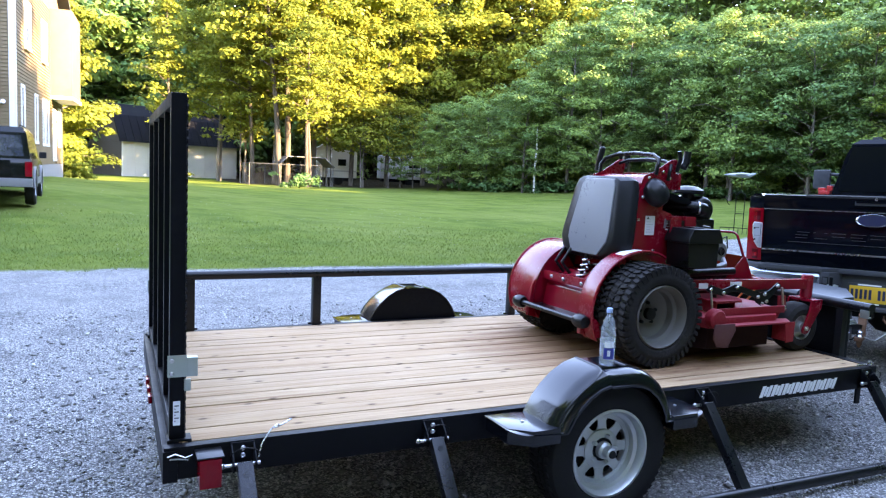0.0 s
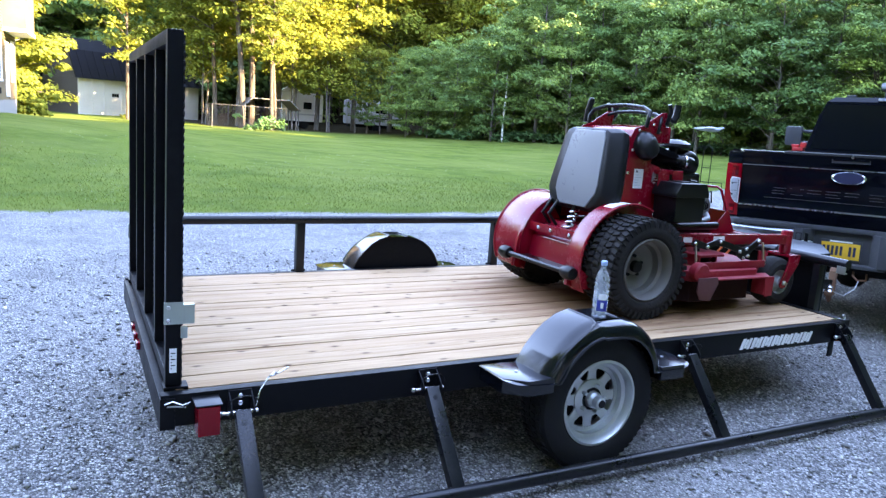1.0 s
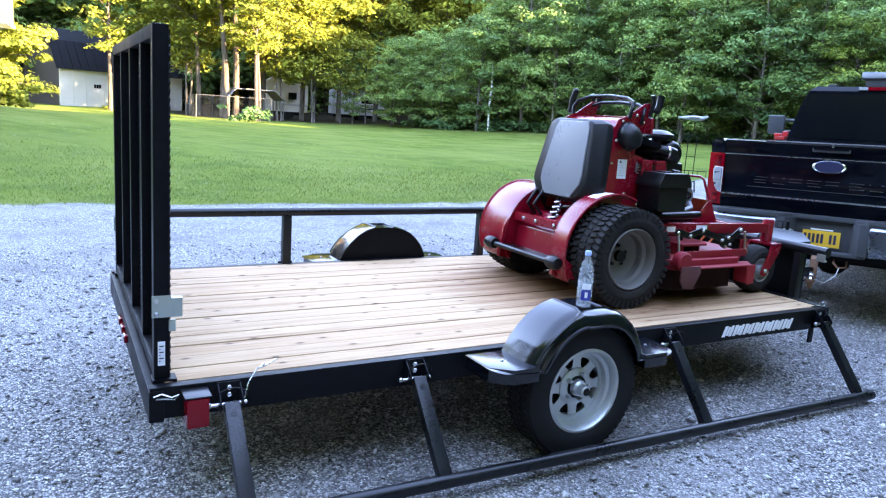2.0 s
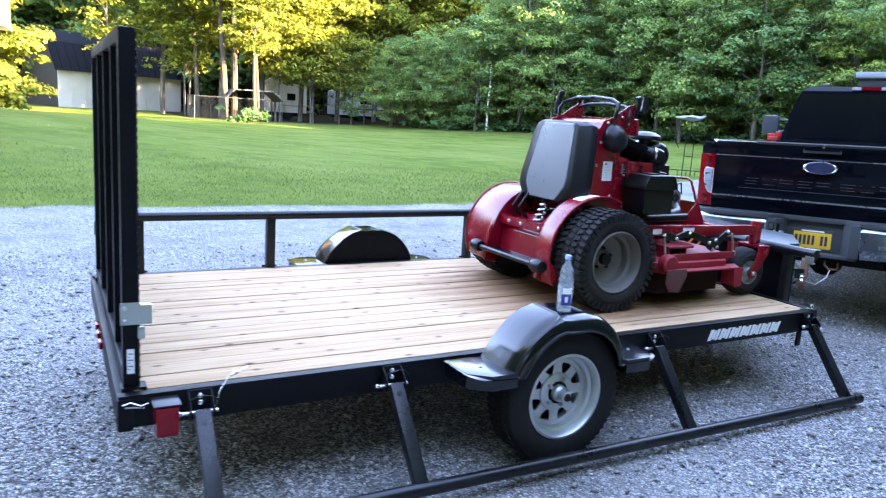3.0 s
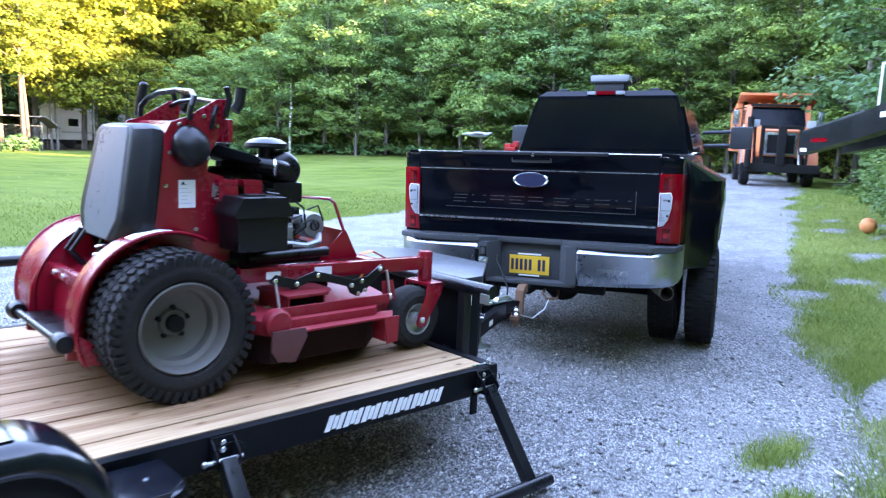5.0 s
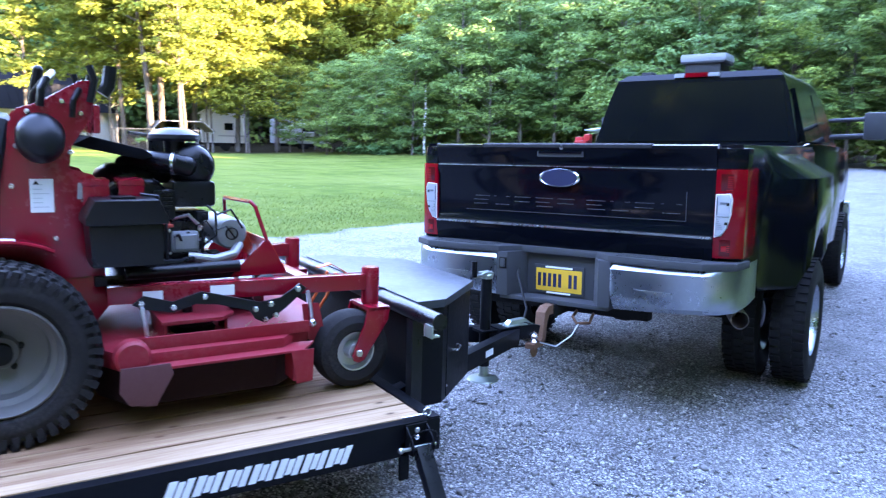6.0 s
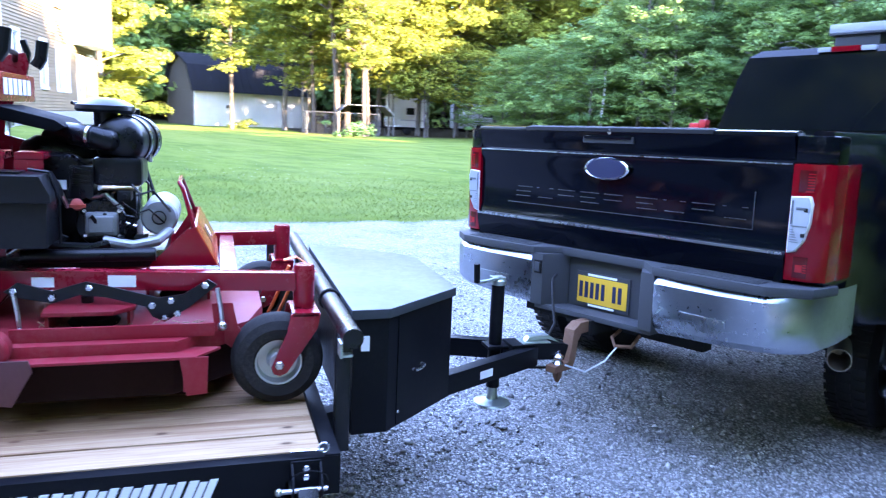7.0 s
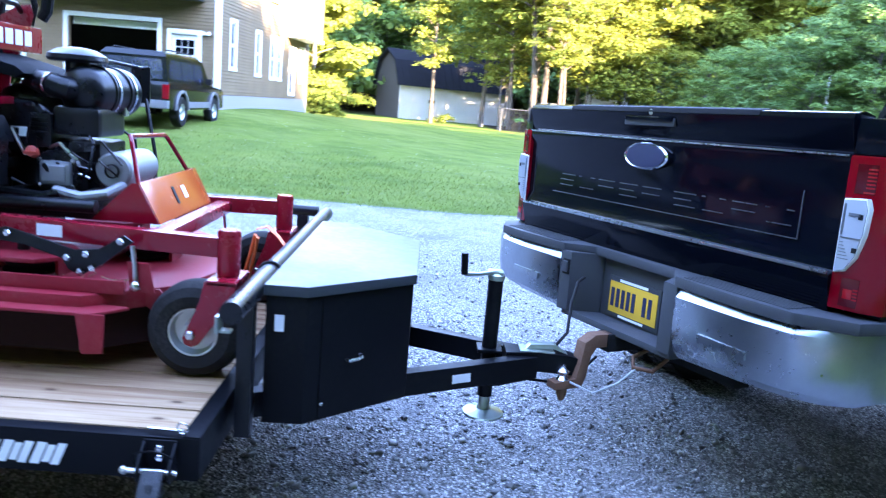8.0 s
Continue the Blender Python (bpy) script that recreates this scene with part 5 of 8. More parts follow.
def build_mower():
    for s in (1, -1):
        drive_wheel(s)
        mower_fender(s)
        caster(s)
    # rear body and platform
    mpart("rear_body", Shape().prism([(2.47, 0.74), (2.50, 0.90), (2.62, 1.0), (3.08, 1.03), (3.10, 0.90), (2.95, 0.72)], OY - 0.25, OY + 0.25, "y", 0.006), MOWER_RED)
    mpart("platform", Shape().box(2.36, 2.62, OY - 0.28, OY + 0.28, 0.745, 0.765, 0.004), MOWER_BLACK, "black foot platform")
    mpart("platform_bar", Shape().tube([(2.35, OY - 0.29, 0.765), (2.35, OY + 0.29, 0.765)], 0.016, 12), MOWER_BLACK)
    mpart("cross_bar", Shape().box(2.47, 2.51, OY - 0.255, OY + 0.255, 0.93, 0.985, 0.004), MOWER_RED)
    for yb in (OY - 0.17, OY + 0.02, OY + 0.15):
        mpart("bolt", Shape().bolt((2.47, yb, 0.957), (-1, 0, 0), 0.013, 0.01), STEEL, "bright bolt")
    coil = [(2.56 + 0.028 * math.cos(t * 0.8) + 0.012 * t / 8, OY + 0.0 + 0.028 * math.sin(t * 0.8), 0.90 + t * 0.0042) for t in range(0, 48)]
    mpart("shock_spring", Shape().tube(coil, 0.006, 6), STEEL, "pale coil spring")
    mpart("shock_rod", Shape().tube([(2.555, OY, 0.87), (2.63, OY, 1.14)], 0.012, 8), MOWER_BLACK)
    for yb in (OY + 0.13, OY + 0.20):
        mpart("hose", Shape().tube([(2.60, yb, 0.97), (2.54, yb + 0.02, 1.05), (2.60, yb + 0.01, 1.14)], 0.011, 8), MOWER_BLACK)
    mpart("lever", Shape().tube([(2.47, OY - 0.22, 0.78), (2.45, OY - 0.215, 0.86), (2.46, OY - 0.22, 0.93)], 0.013, 8).ball((2.46, OY - 0.22, 0.93), 0.02), STEEL, "steel foot latch")
    # cushion
    up = Vector((0.095, 0, 0.51)).normalized()
    nrm = Vector((-up.z, 0, up.x))
    q = Matrix((Vector((0, -1, 0)), up, nrm)).transposed().to_4x4()
    base = Matrix.Translation((2.70, OY + 0.02, 1.085)) @ q
    half = [(0.21, 0.0), (0.285, 0.035), (0.328, 0.10), (0.330, 0.16), (0.282, 0.46), (0.258, 0.515), (0.21, 0.535)]
    def ring(k, w, lift=0.0):
        right = [(u * k, lift + v * (1 - 2 * lift / 0.535), w) for u, v in half]
        return [base @ Vector(p) for p in right + [(-u, v, w) for u, v, w in right[::-1]]]
    pad = mpart("cushion", Shape().loft([ring(0.97, -0.012, 0.006), ring(1.0, 0.0), ring(1.0, 0.04), ring(0.97, 0.055, 0.006), ring(0.82, 0.098, 0.02), ring(0.77, 0.106, 0.035)]), VINYL, "black vinyl operator cushion with a raised middle panel")
    mpart("cushion_middle", Shape().prism([(-0.12, 0.02), (0.15, 0.02), (0.215, 0.11), (0.22, 0.17), (0.185, 0.47), (0.165, 0.508), (-0.12, 0.508), (-0.145, 0.47), (-0.185, 0.17), (-0.18, 0.11)], 0.09, 0.113, "z", 0.010, base, 3), VINYL_SHEEN, "middle panel with the sky's grey sheen in its colour", pad)
    mpart("cushion_back", Shape().prism([(-0.2, 0.03), (0.2, 0.03), (0.17, 0.5), (-0.17, 0.5)], -0.035, -0.013, "z", 0.004, base), MOWER_BLACK, "", pad)
    # tower
    plate = [(2.715, 1.02), (2.745, 1.25), (2.80, 1.58), (2.825, 1.63), (2.90, 1.655), (2.955, 1.69), (3.03, 1.735), (3.075, 1.74), (3.085, 1.70), (3.06, 1.60), (2.995, 1.50), (2.985, 1.42), (3.06, 1.40), (3.085, 1.37), (3.09, 1.02)]
    for s in (1, -1):
        y = OY - s * 0.255
        tw = mpart("tower_plate", Shape().prism(plate, min(y, y + s * 0.008), max(y, y + s * 0.008), "y", 0.002), MOWER_RED)
        yo = y - s * 0.001
        for bx, bz in ((2.86, 1.62), (2.97, 1.66), (3.03, 1.62), (2.82, 1.50), (2.99, 1.48), (2.76, 1.10), (3.05, 1.10), (3.06, 1.36), (2.80, 1.36), (2.93, 1.17)):
            mpart("bolt", Shape().bolt((bx, yo, bz), (0, -s, 0), 0.010, 0.008), STEEL, "", tw)
        # filler dome
        mpart("filler_cap", Shape().turned([(0, -0.02), (0.07, -0.02), (0.078, 0.0), (0.078, 0.04), (0.07, 0.055), (0.045, 0.075), (0, 0.085)], 24, Matrix.Translation((2.895, y - s * 0.02, 1.52)) @ (pose(0, 0, 0, 60, 0, 0) if s > 0 else pose(0, 0, 0, -60, 0, 0)) @ Matrix.Diagonal((1, 1.15, 1, 1))), MOWER_BLACK, "black round cap on the tower", tw)
        if s > 0:
            for k, (xa, za, zb) in enumerate(((3.018, 1.335, 1.341), (3.030, 1.318, 1.324), (3.018, 1.300, 1.306), (3.055, 1.335, 1.341), (3.058, 1.318, 1.324), (3.055, 1.300, 1.306))):
                mpart("side_mark", Shape().box(xa, xa + 0.024, y - 0.0022, y - 0.0006, za, zb, 0), WHITE, "pale slanted mark", tw)
            lab = mpart("warning_label", Shape().box(2.855, 2.93, y - 0.0022, y - 0.0006, 1.265, 1.385, 0), WHITE, "white warning label", tw)
            for k in range(6):
                mpart("label_print", Shape().box(2.864, 2.895 + 0.02 * (k % 3 == 0), y - 0.0032, y - 0.0023, 1.283 + k * 0.016, 1.2855 + k * 0.016, 0), GALV, "", lab)
            mpart("label_sign", Shape().prism([(2.865, 1.365), (2.885, 1.365), (2.875, 1.38)], y - 0.0032, y - 0.0023, "y", 0), UNDER, "", lab)
            mpart("model_mark", Shape().prism([(3.005, 1.31), (3.02, 1.31), (3.045, 1.36), (3.045, 1.37), (3.01, 1.37)], y - 0.0022, y - 0.0006, "y", 0).box(3.05, 3.075, y - 0.0022, y - 0.0006, 1.315, 1.362, 0), GALV, "silver model mark", tw)
        # control lever
        mpart("control_lever", Shape().tube([(3.06, y - s * 0.02, 1.66), (3.075, y - s * 0.03, 1.74), (3.06, y - s * 0.03, 1.79)], 0.013, 8).tube([(3.10, y - s * 0.03, 1.69), (3.12, y - s * 0.03, 1.72), (3.13, y - s * 0.03, 1.79)], 0.024, 10), MOWER_BLACK)
    mpart("tower_back", Shape().prism([(2.75, 1.05), (2.83, 1.57), (2.85, 1.615), (2.89, 1.635), (2.98, 1.64), (2.98, 1.60), (2.88, 1.58), (2.79, 1.05)], OY - 0.254, OY + 0.254, "y", 0.004), MOWER_RED)
    # grab rails
    rail = [(2.90, OY - 0.27, 1.64), (2.905, OY - 0.275, 1.70), (2.925, OY - 0.262, 1.735), (2.95, OY - 0.18, 1.762), (2.96, OY, 1.775), (2.955, OY + 0.18, 1.768), (2.93, OY + 0.27, 1.74), (2.905, OY + 0.285, 1.70), (2.90, OY + 0.28, 1.64)]
    mpart("grab_rail", Shape().tube(rail, 0.013, 10), MOWER_BLACK)
    mpart("grab_rail", Shape().tube([(x + 0.10, y, z - 0.035) for x, y, z in rail], 0.011, 10), MOWER_BLACK)
    mpart("hand_grip", Shape().tube([(2.905, OY + 0.315, 1.655), (2.915, OY + 0.318, 1.73), (2.93, OY + 0.31, 1.80)], 0.021, 10).ball((2.93, OY + 0.31, 1.80), 0.021), MOWER_BLACK, "thick black rubber grip")
    mpart("dash", Shape().prism([(3.00, 1.505), (3.06, 1.54), (3.25, 1.495), (3.285, 1.47), (3.25, 1.452)], OY - 0.2, OY + 0.2, "y", 0.008), MATTE_BLACK, "black slanted dash")
    head = mpart("name_panel", Shape().box(3.065, 3.09, OY - 0.29, OY + 0.31, 1.55, 1.652, 0.01), MOWER_RED, "red panel with a pale lettered mark")
    for k in range(6):
        mpart("name_mark", Shape().box(3.0905, 3.0925, OY - 0.17 + k * 0.068, OY - 0.17 + k * 0.068 + 0.05, 1.575, 1.632, 0), WHITE, "", head)
    # battery box at the side
    tank = mpart("side_tank", Shape().prism([(3.025, 1.085), (3.262, 1.085), (3.268, 1.235), (3.018, 1.235)], 0.50, 0.69, "y", 0.008), MOWER_BLACK, "black battery box")
    mpart("tank_lid", Shape().prism([(3.005, 1.235), (3.282, 1.235), (3.28, 1.26), (3.25, 1.322), (3.04, 1.322), (3.007, 1.26)], 0.485, 0.70, "y", 0.006), MOWER_BLACK, "", tank)
    mpart("lid_rib", Shape().box(3.10, 3.18, 0.55, 0.64, 1.322, 1.329, 0.003), MOWER_BLACK, "", tank)
    mpart("tank_strap", Shape().tube([(3.288, 0.58, 1.09), (3.288, 0.58, 1.24), (3.26, 0.58, 1.328), (3.20, 0.58, 1.335)], 0.006, 6), MOWER_BLACK, "", tank)
    for xx in (3.02, 3.14):
        mpart("cover_plate", Shape().box(xx, xx + 0.09, 0.67, 0.80, 1.36, 1.385, 0.004).box(xx, xx + 0.09, 0.67, 0.676, 1.28, 1.36, 0.002), MOWER_RED, "red engine guard plate")
    # engine
    eng = mpart("engine_block", Shape().box(3.14, 3.50, 0.88, 1.12, 1.02, 1.24, 0.02), MOWER_BLACK)
    mpart("engine_base", Shape().box(3.05, 3.60, 0.70, 1.24, 0.98, 1.02, 0.006), MOWER_BLACK, "", eng)
    mpart("blower_housing", Shape().prism([(3.10, 1.20), (3.11, 1.33), (3.17, 1.385), (3.30, 1.375), (3.345, 1.33), (3.345, 1.21), (3.29, 1.185)], 0.802, 1.17, "y", 0.028, None, 3), MOWER_BLACK, "", eng)
    mpart("intake_box", Shape().box(3.285, 3.365, 0.785, 0.90, 1.215, 1.335, 0.012), MOWER_BLACK, "", eng)
    for k in range(4):
        mpart("intake_slat", Shape().box(3.295, 3.355, 0.778, 0.786, 1.265 + k * 0.016, 1.272 + k * 0.016, 0.001), MOWER_BLACK, "", eng)
    mpart("fuel_can", Shape().box(3.36, 3.53, 0.80, 1.04, 1.262, 1.368, 0.03, None, 4), MOWER_BLACK, "", eng)
    mpart("flywheel_screen", Shape().turned([(0, 0.05), (0.10, 0.045), (0.14, 0.02), (0.15, 0.0), (0.15, -0.03), (0, -0.03)], 32, pose(3.24, 1.0, 1.385)), MOWER_BLACK, "", eng)
    for s in (1, -1):
        y = OY - s * 0.17
        for k in range(7):
            mpart("cylinder_fin", Shape().box(3.30 + k * 0.024, 3.309 + k * 0.024, min(y, y + s * 0.09), max(y, y + s * 0.09), 1.06, 1.235, 0.002), UNDER, "", eng)
        mpart("head_ring", Shape().turned([(0.05, 0), (0.083, 0.0), (0.088, 0.012), (0.083, 0.028), (0.05, 0.03)], 28, Matrix.Translation((3.39, y - s * 0.002, 1.128)) @ pose(0, 0, 0, 90 if s > 0 else -90, 0, 0), closed=True), MOWER_BLACK, "", eng)
        mpart("valve_cover", Shape().box(3.335, 3.448, min(y - s * 0.05, y), max(y - s * 0.05, y), 1.085, 1.172, 0.024, None, 4).box(3.35, 3.434, min(y - s * 0.06, y - s * 0.05), max(y - s * 0.06, y - s * 0.05), 1.10, 1.158, 0.014, None, 3), CAST, "cast aluminium valve cover", eng)
        for bx, bz in ((3.335, 1.085), (3.45, 1.085), (3.335, 1.175), (3.45, 1.175)):
            mpart("cover_bolt", Shape().bolt((bx, y - s * 0.03, bz), (0, -s, 0), 0.008, 0.01), STEEL, "", eng)
        mpart("spark_lead", Shape().tube([(3.46, y - s * 0.02, 1.10), (3.515, y - s * 0.05, 1.15), (3.52, y - s * 0.02, 1.24), (3.47, y + s * 0.03, 1.29)], 0.0055, 6), MOWER_BLACK, "", eng)
    rng = random.Random(8)
    for k in range(16):
        x0, z0 = rng.uniform(3.14, 3.54), rng.uniform(1.04, 1.27)
        y0 = rng.uniform(0.735, 0.80)
        x1, z1 = x0 + rng.uniform(-0.12, 0.12), z0 + rng.uniform(-0.09, 0.09)
        mpart("cable", Shape().tube([(x0, y0, z0), ((x0 + x1) / 2, y0 - rng.uniform(0.005, 0.03), max(z0, z1) + 0.02), (x1, y0 + 0.03, z1)], rng.choice((0.0035, 0.005, 0.008)), 6), MOWER_BLACK if k % 5 else STEEL, "", eng)
    for bx, bz in ((3.155, 1.07), (3.20, 1.15), (3.47, 1.23), (3.30, 1.20), (3.52, 1.06), (3.25, 1.05)):
        mpart("engine_bracket", Shape().box(bx - 0.025, bx + 0.02, 0.77, 0.86, bz - 0.02, bz + 0.016, 0.005).bolt((bx, 0.77, bz), (0, -1, 0), 0.010, 0.009), UNDER, "", eng)
    mpart("engine_label", Shape().box(3.215, 3.275, 0.7985, 0.8008, 1.248, 1.282, 0), WHITE, "small pale engine label", eng)
    mpart("label_print", Shape().box(3.222, 3.245, 0.7972, 0.7984, 1.255, 1.276, 0), RUBBER, "", eng)
    mpart("oil_cap", Shape().turned([(0, 0), (0.02, 0), (0.02, 0.025), (0, 0.03)], 14, pose(3.315, 0.765, 1.195, 70)).box(3.29, 3.345, 0.735, 0.748, 1.19, 1.203, 0.004), coated("red_cap", (0.4, 0.04, 0.02), 0.5), "red oil cap", eng)
    mpart("dark_hose", Shape().tube([(3.10, 0.72, 1.10), (3.22, 0.715, 1.06), (3.36, 0.72, 1.05), (3.47, 0.74, 1.075)], 0.016, 8), MOWER_BLACK, "", eng)
    # air cleaner
    m = Matrix.Translation((3.437, 0.815, 1.424)) @ pose(0, 0, 0, -90, 0, -12)
    air = mpart("air_cleaner", Shape().turned([(0, -0.004), (0.03, -0.004), (0.045, 0.004), (0.07, 0.012), (0.086, 0.03), (0.09, 0.05), (0.09, 0.11), (0.095, 0.114), (0.095, 0.124), (0.09, 0.128), (0.09, 0.20), (0.096, 0.204), (0.096, 0.218), (0.09, 0.222), (0.09, 0.275), (0.075, 0.29), (0, 0.295)], 32, m), MOWER_BLACK, "black canister air cleaner with a mushroom cap")
    for z0 in (0.135, 0.232):
        mpart("clamp_band", Shape().turned([(0.0915, z0), (0.0935, z0), (0.0935, z0 + 0.012), (0.0915, z0 + 0.012)], 32, m, closed=True), DULL_CHROME, "", air)
    mpart("band_latch", Shape().box(3.535, 3.55, 0.99, 1.02, 1.34, 1.42, 0.004), STEEL, "", air)
    mpart("intake_hose", Shape().tube([(3.425, 0.835, 1.425), (3.41, 0.80, 1.43), (3.375, 0.795, 1.436), (3.32, 0.835, 1.443), (3.27, 0.90, 1.445), (3.20, 0.98, 1.42)], 0.041, 14), MOWER_BLACK, "", air)
    mpart("hose_clamp", Shape().turned([(0.042, -0.006), (0.0445, -0.006), (0.0445, 0.006), (0.042, 0.006)], 20, Matrix.Translation((3.365, 0.80, 1.4375)) @ pose(0, 0, 0, 0, 90, -25), closed=True), STEEL, "", air)
    mpart("precleaner_cap", Shape().turned([(0.040, 1.46), (0.042, 1.525), (0.055, 1.532), (0.098, 1.526), (0.106, 1.536), (0.102, 1.552), (0.066, 1.572), (0.03, 1.579), (0, 1.58)], 28, Matrix.Translation((3.395, 0.93, 0))), MOWER_BLACK, "", air)
    # muffler, pipes, guard
    muf = mpart("muffler", Shape().turned([(0, -0.005), (0.058, -0.005), (0.066, 0.005), (0.066, 0.27), (0.058, 0.28), (0, 0.28)], 28, Matrix.Translation((3.585, 0.79, 1.15)) @ pose(0, 0, 0, -90, 0, 0)), CAST, "pale metal muffler")
    mpart("muffler_port", Shape().turned([(0.022, 0.0), (0.026, 0.0), (0.026, 0.01), (0.022, 0.012)], 18, Matrix.Translation((3.585, 0.782, 1.15)) @ pose(0, 0, 0, 90, 0, 0), closed=True), UNDER, "", muf)
    mpart("exhaust_pipe", Shape().tube([(3.40, 0.74, 1.07), (3.50, 0.72, 1.055), (3.58, 0.74, 1.07), (3.62, 0.80, 1.10)], 0.02, 10), CAST, "", muf)
    mpart("drive_tube", Shape().tube([(3.15, 0.66, 1.03), (3.58, 0.66, 1.035)], 0.024, 12), MOWER_BLACK)
    mpart("guard_bracket", Shape().prism([(3.55, 0.985), (3.79, 0.985), (3.715, 1.125), (3.69, 1.125)], 0.685, 0.691, "y", 0.002), MOWER_RED)
    mpart("guard_bracket", Shape().prism([(3.60, 0.985), (3.79, 0.985), (3.715, 1.125), (3.69, 1.125)], 1.31, 1.316, "y", 0.002), MOWER_RED)
    face = mpart("guard_face", Shape().prism([(3.785, 0.985), (3.793, 0.985), (3.718, 1.128), (3.71, 1.128)], 0.691, 1.31, "y", 0.002), GUARD_RED, "glossy red warning plate with reflected amber in its colour")
    mpart("face_mark", Shape().box(-0.02, 0.02, 0.0, 0.001, -0.02, 0.03, 0, Matrix.Translation((3.7585, 1.06, 1.055)) @ pose(0, 0, 0, 0, -26, 0) @ pose(0, 0, 0, 0, 0, 90)), WHITE, "", face)
    mpart("face_mark", Shape().box(-0.012, 0.012, 0.0, 0.001, -0.035, 0.035, 0, Matrix.Translation((3.7585, 0.95, 1.058)) @ pose(0, 0, 0, 0, -26, 0) @ pose(0, 0, 0, 0, 0, 90)), RUBBER, "", face)
    mpart("guard_loop", Shape().tube([(3.712, 0.70, 1.115), (3.672, 0.735, 1.265), (3.66, 0.755, 1.283), (3.65, 1.125, 1.272), (3.654, 1.15, 1.258), (3.70, 1.29, 1.105)], 0.0085, 8), MOWER_RED)
    flag = mpart("back_bracket", Shape().box(3.385, 3.467, 1.455, 1.467, 1.38, 1.54, 0.008), MOWER_BLACK, "black plate on a thin post")
    mpart("bracket_post", Shape().tube([(3.45, 1.46, 1.40), (3.525, 1.37, 1.17), (3.54, 1.34, 0.96)], 0.009, 6).tube([(3.44, 1.46, 1.53), (3.36, 1.34, 1.545), (3.25, 1.12, 1.555)], 0.007, 6), MOWER_BLACK, "", flag)
    # frame cross members
    mpart("cross_member", Shape().box(3.80, 3.86, 0.52, 1.42, 0.935, 0.985, 0.004), MOWER_RED)
    mpart("cross_member", Shape().box(3.10, 3.16, 0.60, 1.34, 0.93, 0.985, 0.004), MOWER_RED)
    # cutting deck
    plan = [(3.10, 0.36), (3.66, 0.36), (3.90, 0.58), (3.96, 0.80), (3.96, 1.14), (3.90, 1.36), (3.66, 1.60), (3.10, 1.60), (3.00, 1.40), (3.00, 0.56)]
    deck = mpart("deck_shell", Shape().prism(plan, 0.735, 0.80, "z", 0.014), DECK_RED)
    mid = Vector((3.46, 0.98))
    small = [tuple(mid + (Vector(p) - mid) * 0.93) for p in plan]
    inner = [tuple(mid + (Vector(p) - mid) * 0.90) for p in plan]
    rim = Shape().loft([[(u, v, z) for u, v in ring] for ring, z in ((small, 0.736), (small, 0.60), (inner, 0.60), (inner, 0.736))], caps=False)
    # near-black tone paints the shaded hollow under the flange
    mpart("deck_skirt", rim, coated("underdeck_shade_red", (0.022, 0.010, 0.010), 0.9, wear=0.4, dust=(0.05, 0.03, 0.026), spec=0.08), "", deck)
    mpart("deck_flange", Shape().prism([(3.13, 0.30), (3.72, 0.30), (3.80, 0.40), (3.66, 0.42), (3.13, 0.42)], 0.752, 0.762, "z", 0.003), DECK_RED, "", deck)
    mpart("skid", Shape().prism([(3.67, 0.76), (3.76, 0.76), (3.755, 0.635), (3.69, 0.63)], 0.298, 0.306, "y", 0.002).box(3.68, 3.688, 0.306, 0.40, 0.64, 0.75, 0.002), DECK_RED, "", deck)
    mpart("chute_flap", Shape().prism([(3.075, 0.775), (3.235, 0.775), (3.245, 0.735), (3.205, 0.665), (3.185, 0.628), (3.10, 0.642), (3.07, 0.69)], 0.294, 0.304, "y", 0.004), coated("dusty_red_flap", (0.085, 0.024, 0.024), 0.75, wear=0.6, scale=12, dust=(0.075, 0.036, 0.03)), "dusty dark red chute flap", deck)
    mpart("corner_boss", Shape().turned([(0, -0.03), (0.055, -0.03), (0.06, -0.02), (0.06, 0.025), (0.05, 0.035), (0, 0.035)], 20, Matrix.Translation((3.12, 0.345, 0.80)) @ pose(0, 0, 0, 90, 0, 0)), DECK_RED, "", deck)
    mpart("deck_rail", Shape().box(3.16, 3.78, 0.40, 0.412, 0.80, 0.845, 0.003).box(3.16, 3.78, 0.412, 0.45, 0.80, 0.808, 0.002), DECK_RED, "", deck)
    for (xa, xb, ya, yb) in ((3.24, 3.52, 0.46, 0.74), (3.52, 3.78, 0.82, 1.12), (3.24, 3.52, 1.2, 1.48)):
        cov = mpart("belt_cover", Shape().prism([(xa, ya), (xb - 0.06, ya), (xb, ya + 0.07), (xb, yb - 0.07), (xb - 0.06, yb), (xa, yb)], 0.865, 0.88, "z", 0.004), DECK_RED, "", deck)
        mpart("cover_leg", Shape().box(xa + 0.01, xa + 0.02, ya + 0.01, yb - 0.01, 0.80, 0.865, 0), DECK_RED, "", cov)
        mpart("cover_leg", Shape().box(xb - 0.03, xb - 0.02, ya + 0.09, yb - 0.09, 0.80, 0.865, 0), DECK_RED, "", cov)
        mpart("pulley", Shape().turned([(0, 0.80), (0.08, 0.805), (0.085, 0.815), (0.07, 0.83), (0.085, 0.845), (0.08, 0.855), (0, 0.86)], 24, Matrix.Translation(((xa + xb) / 2, (ya + yb) / 2, 0))), UNDER, "", cov)
        mpart("cover_knob", Shape().turned([(0, 0.88), (0.02, 0.88), (0.02, 0.90), (0, 0.905)], 12, Matrix.Translation((xa + 0.12, (ya + yb) / 2, 0))), MOWER_BLACK, "", cov)
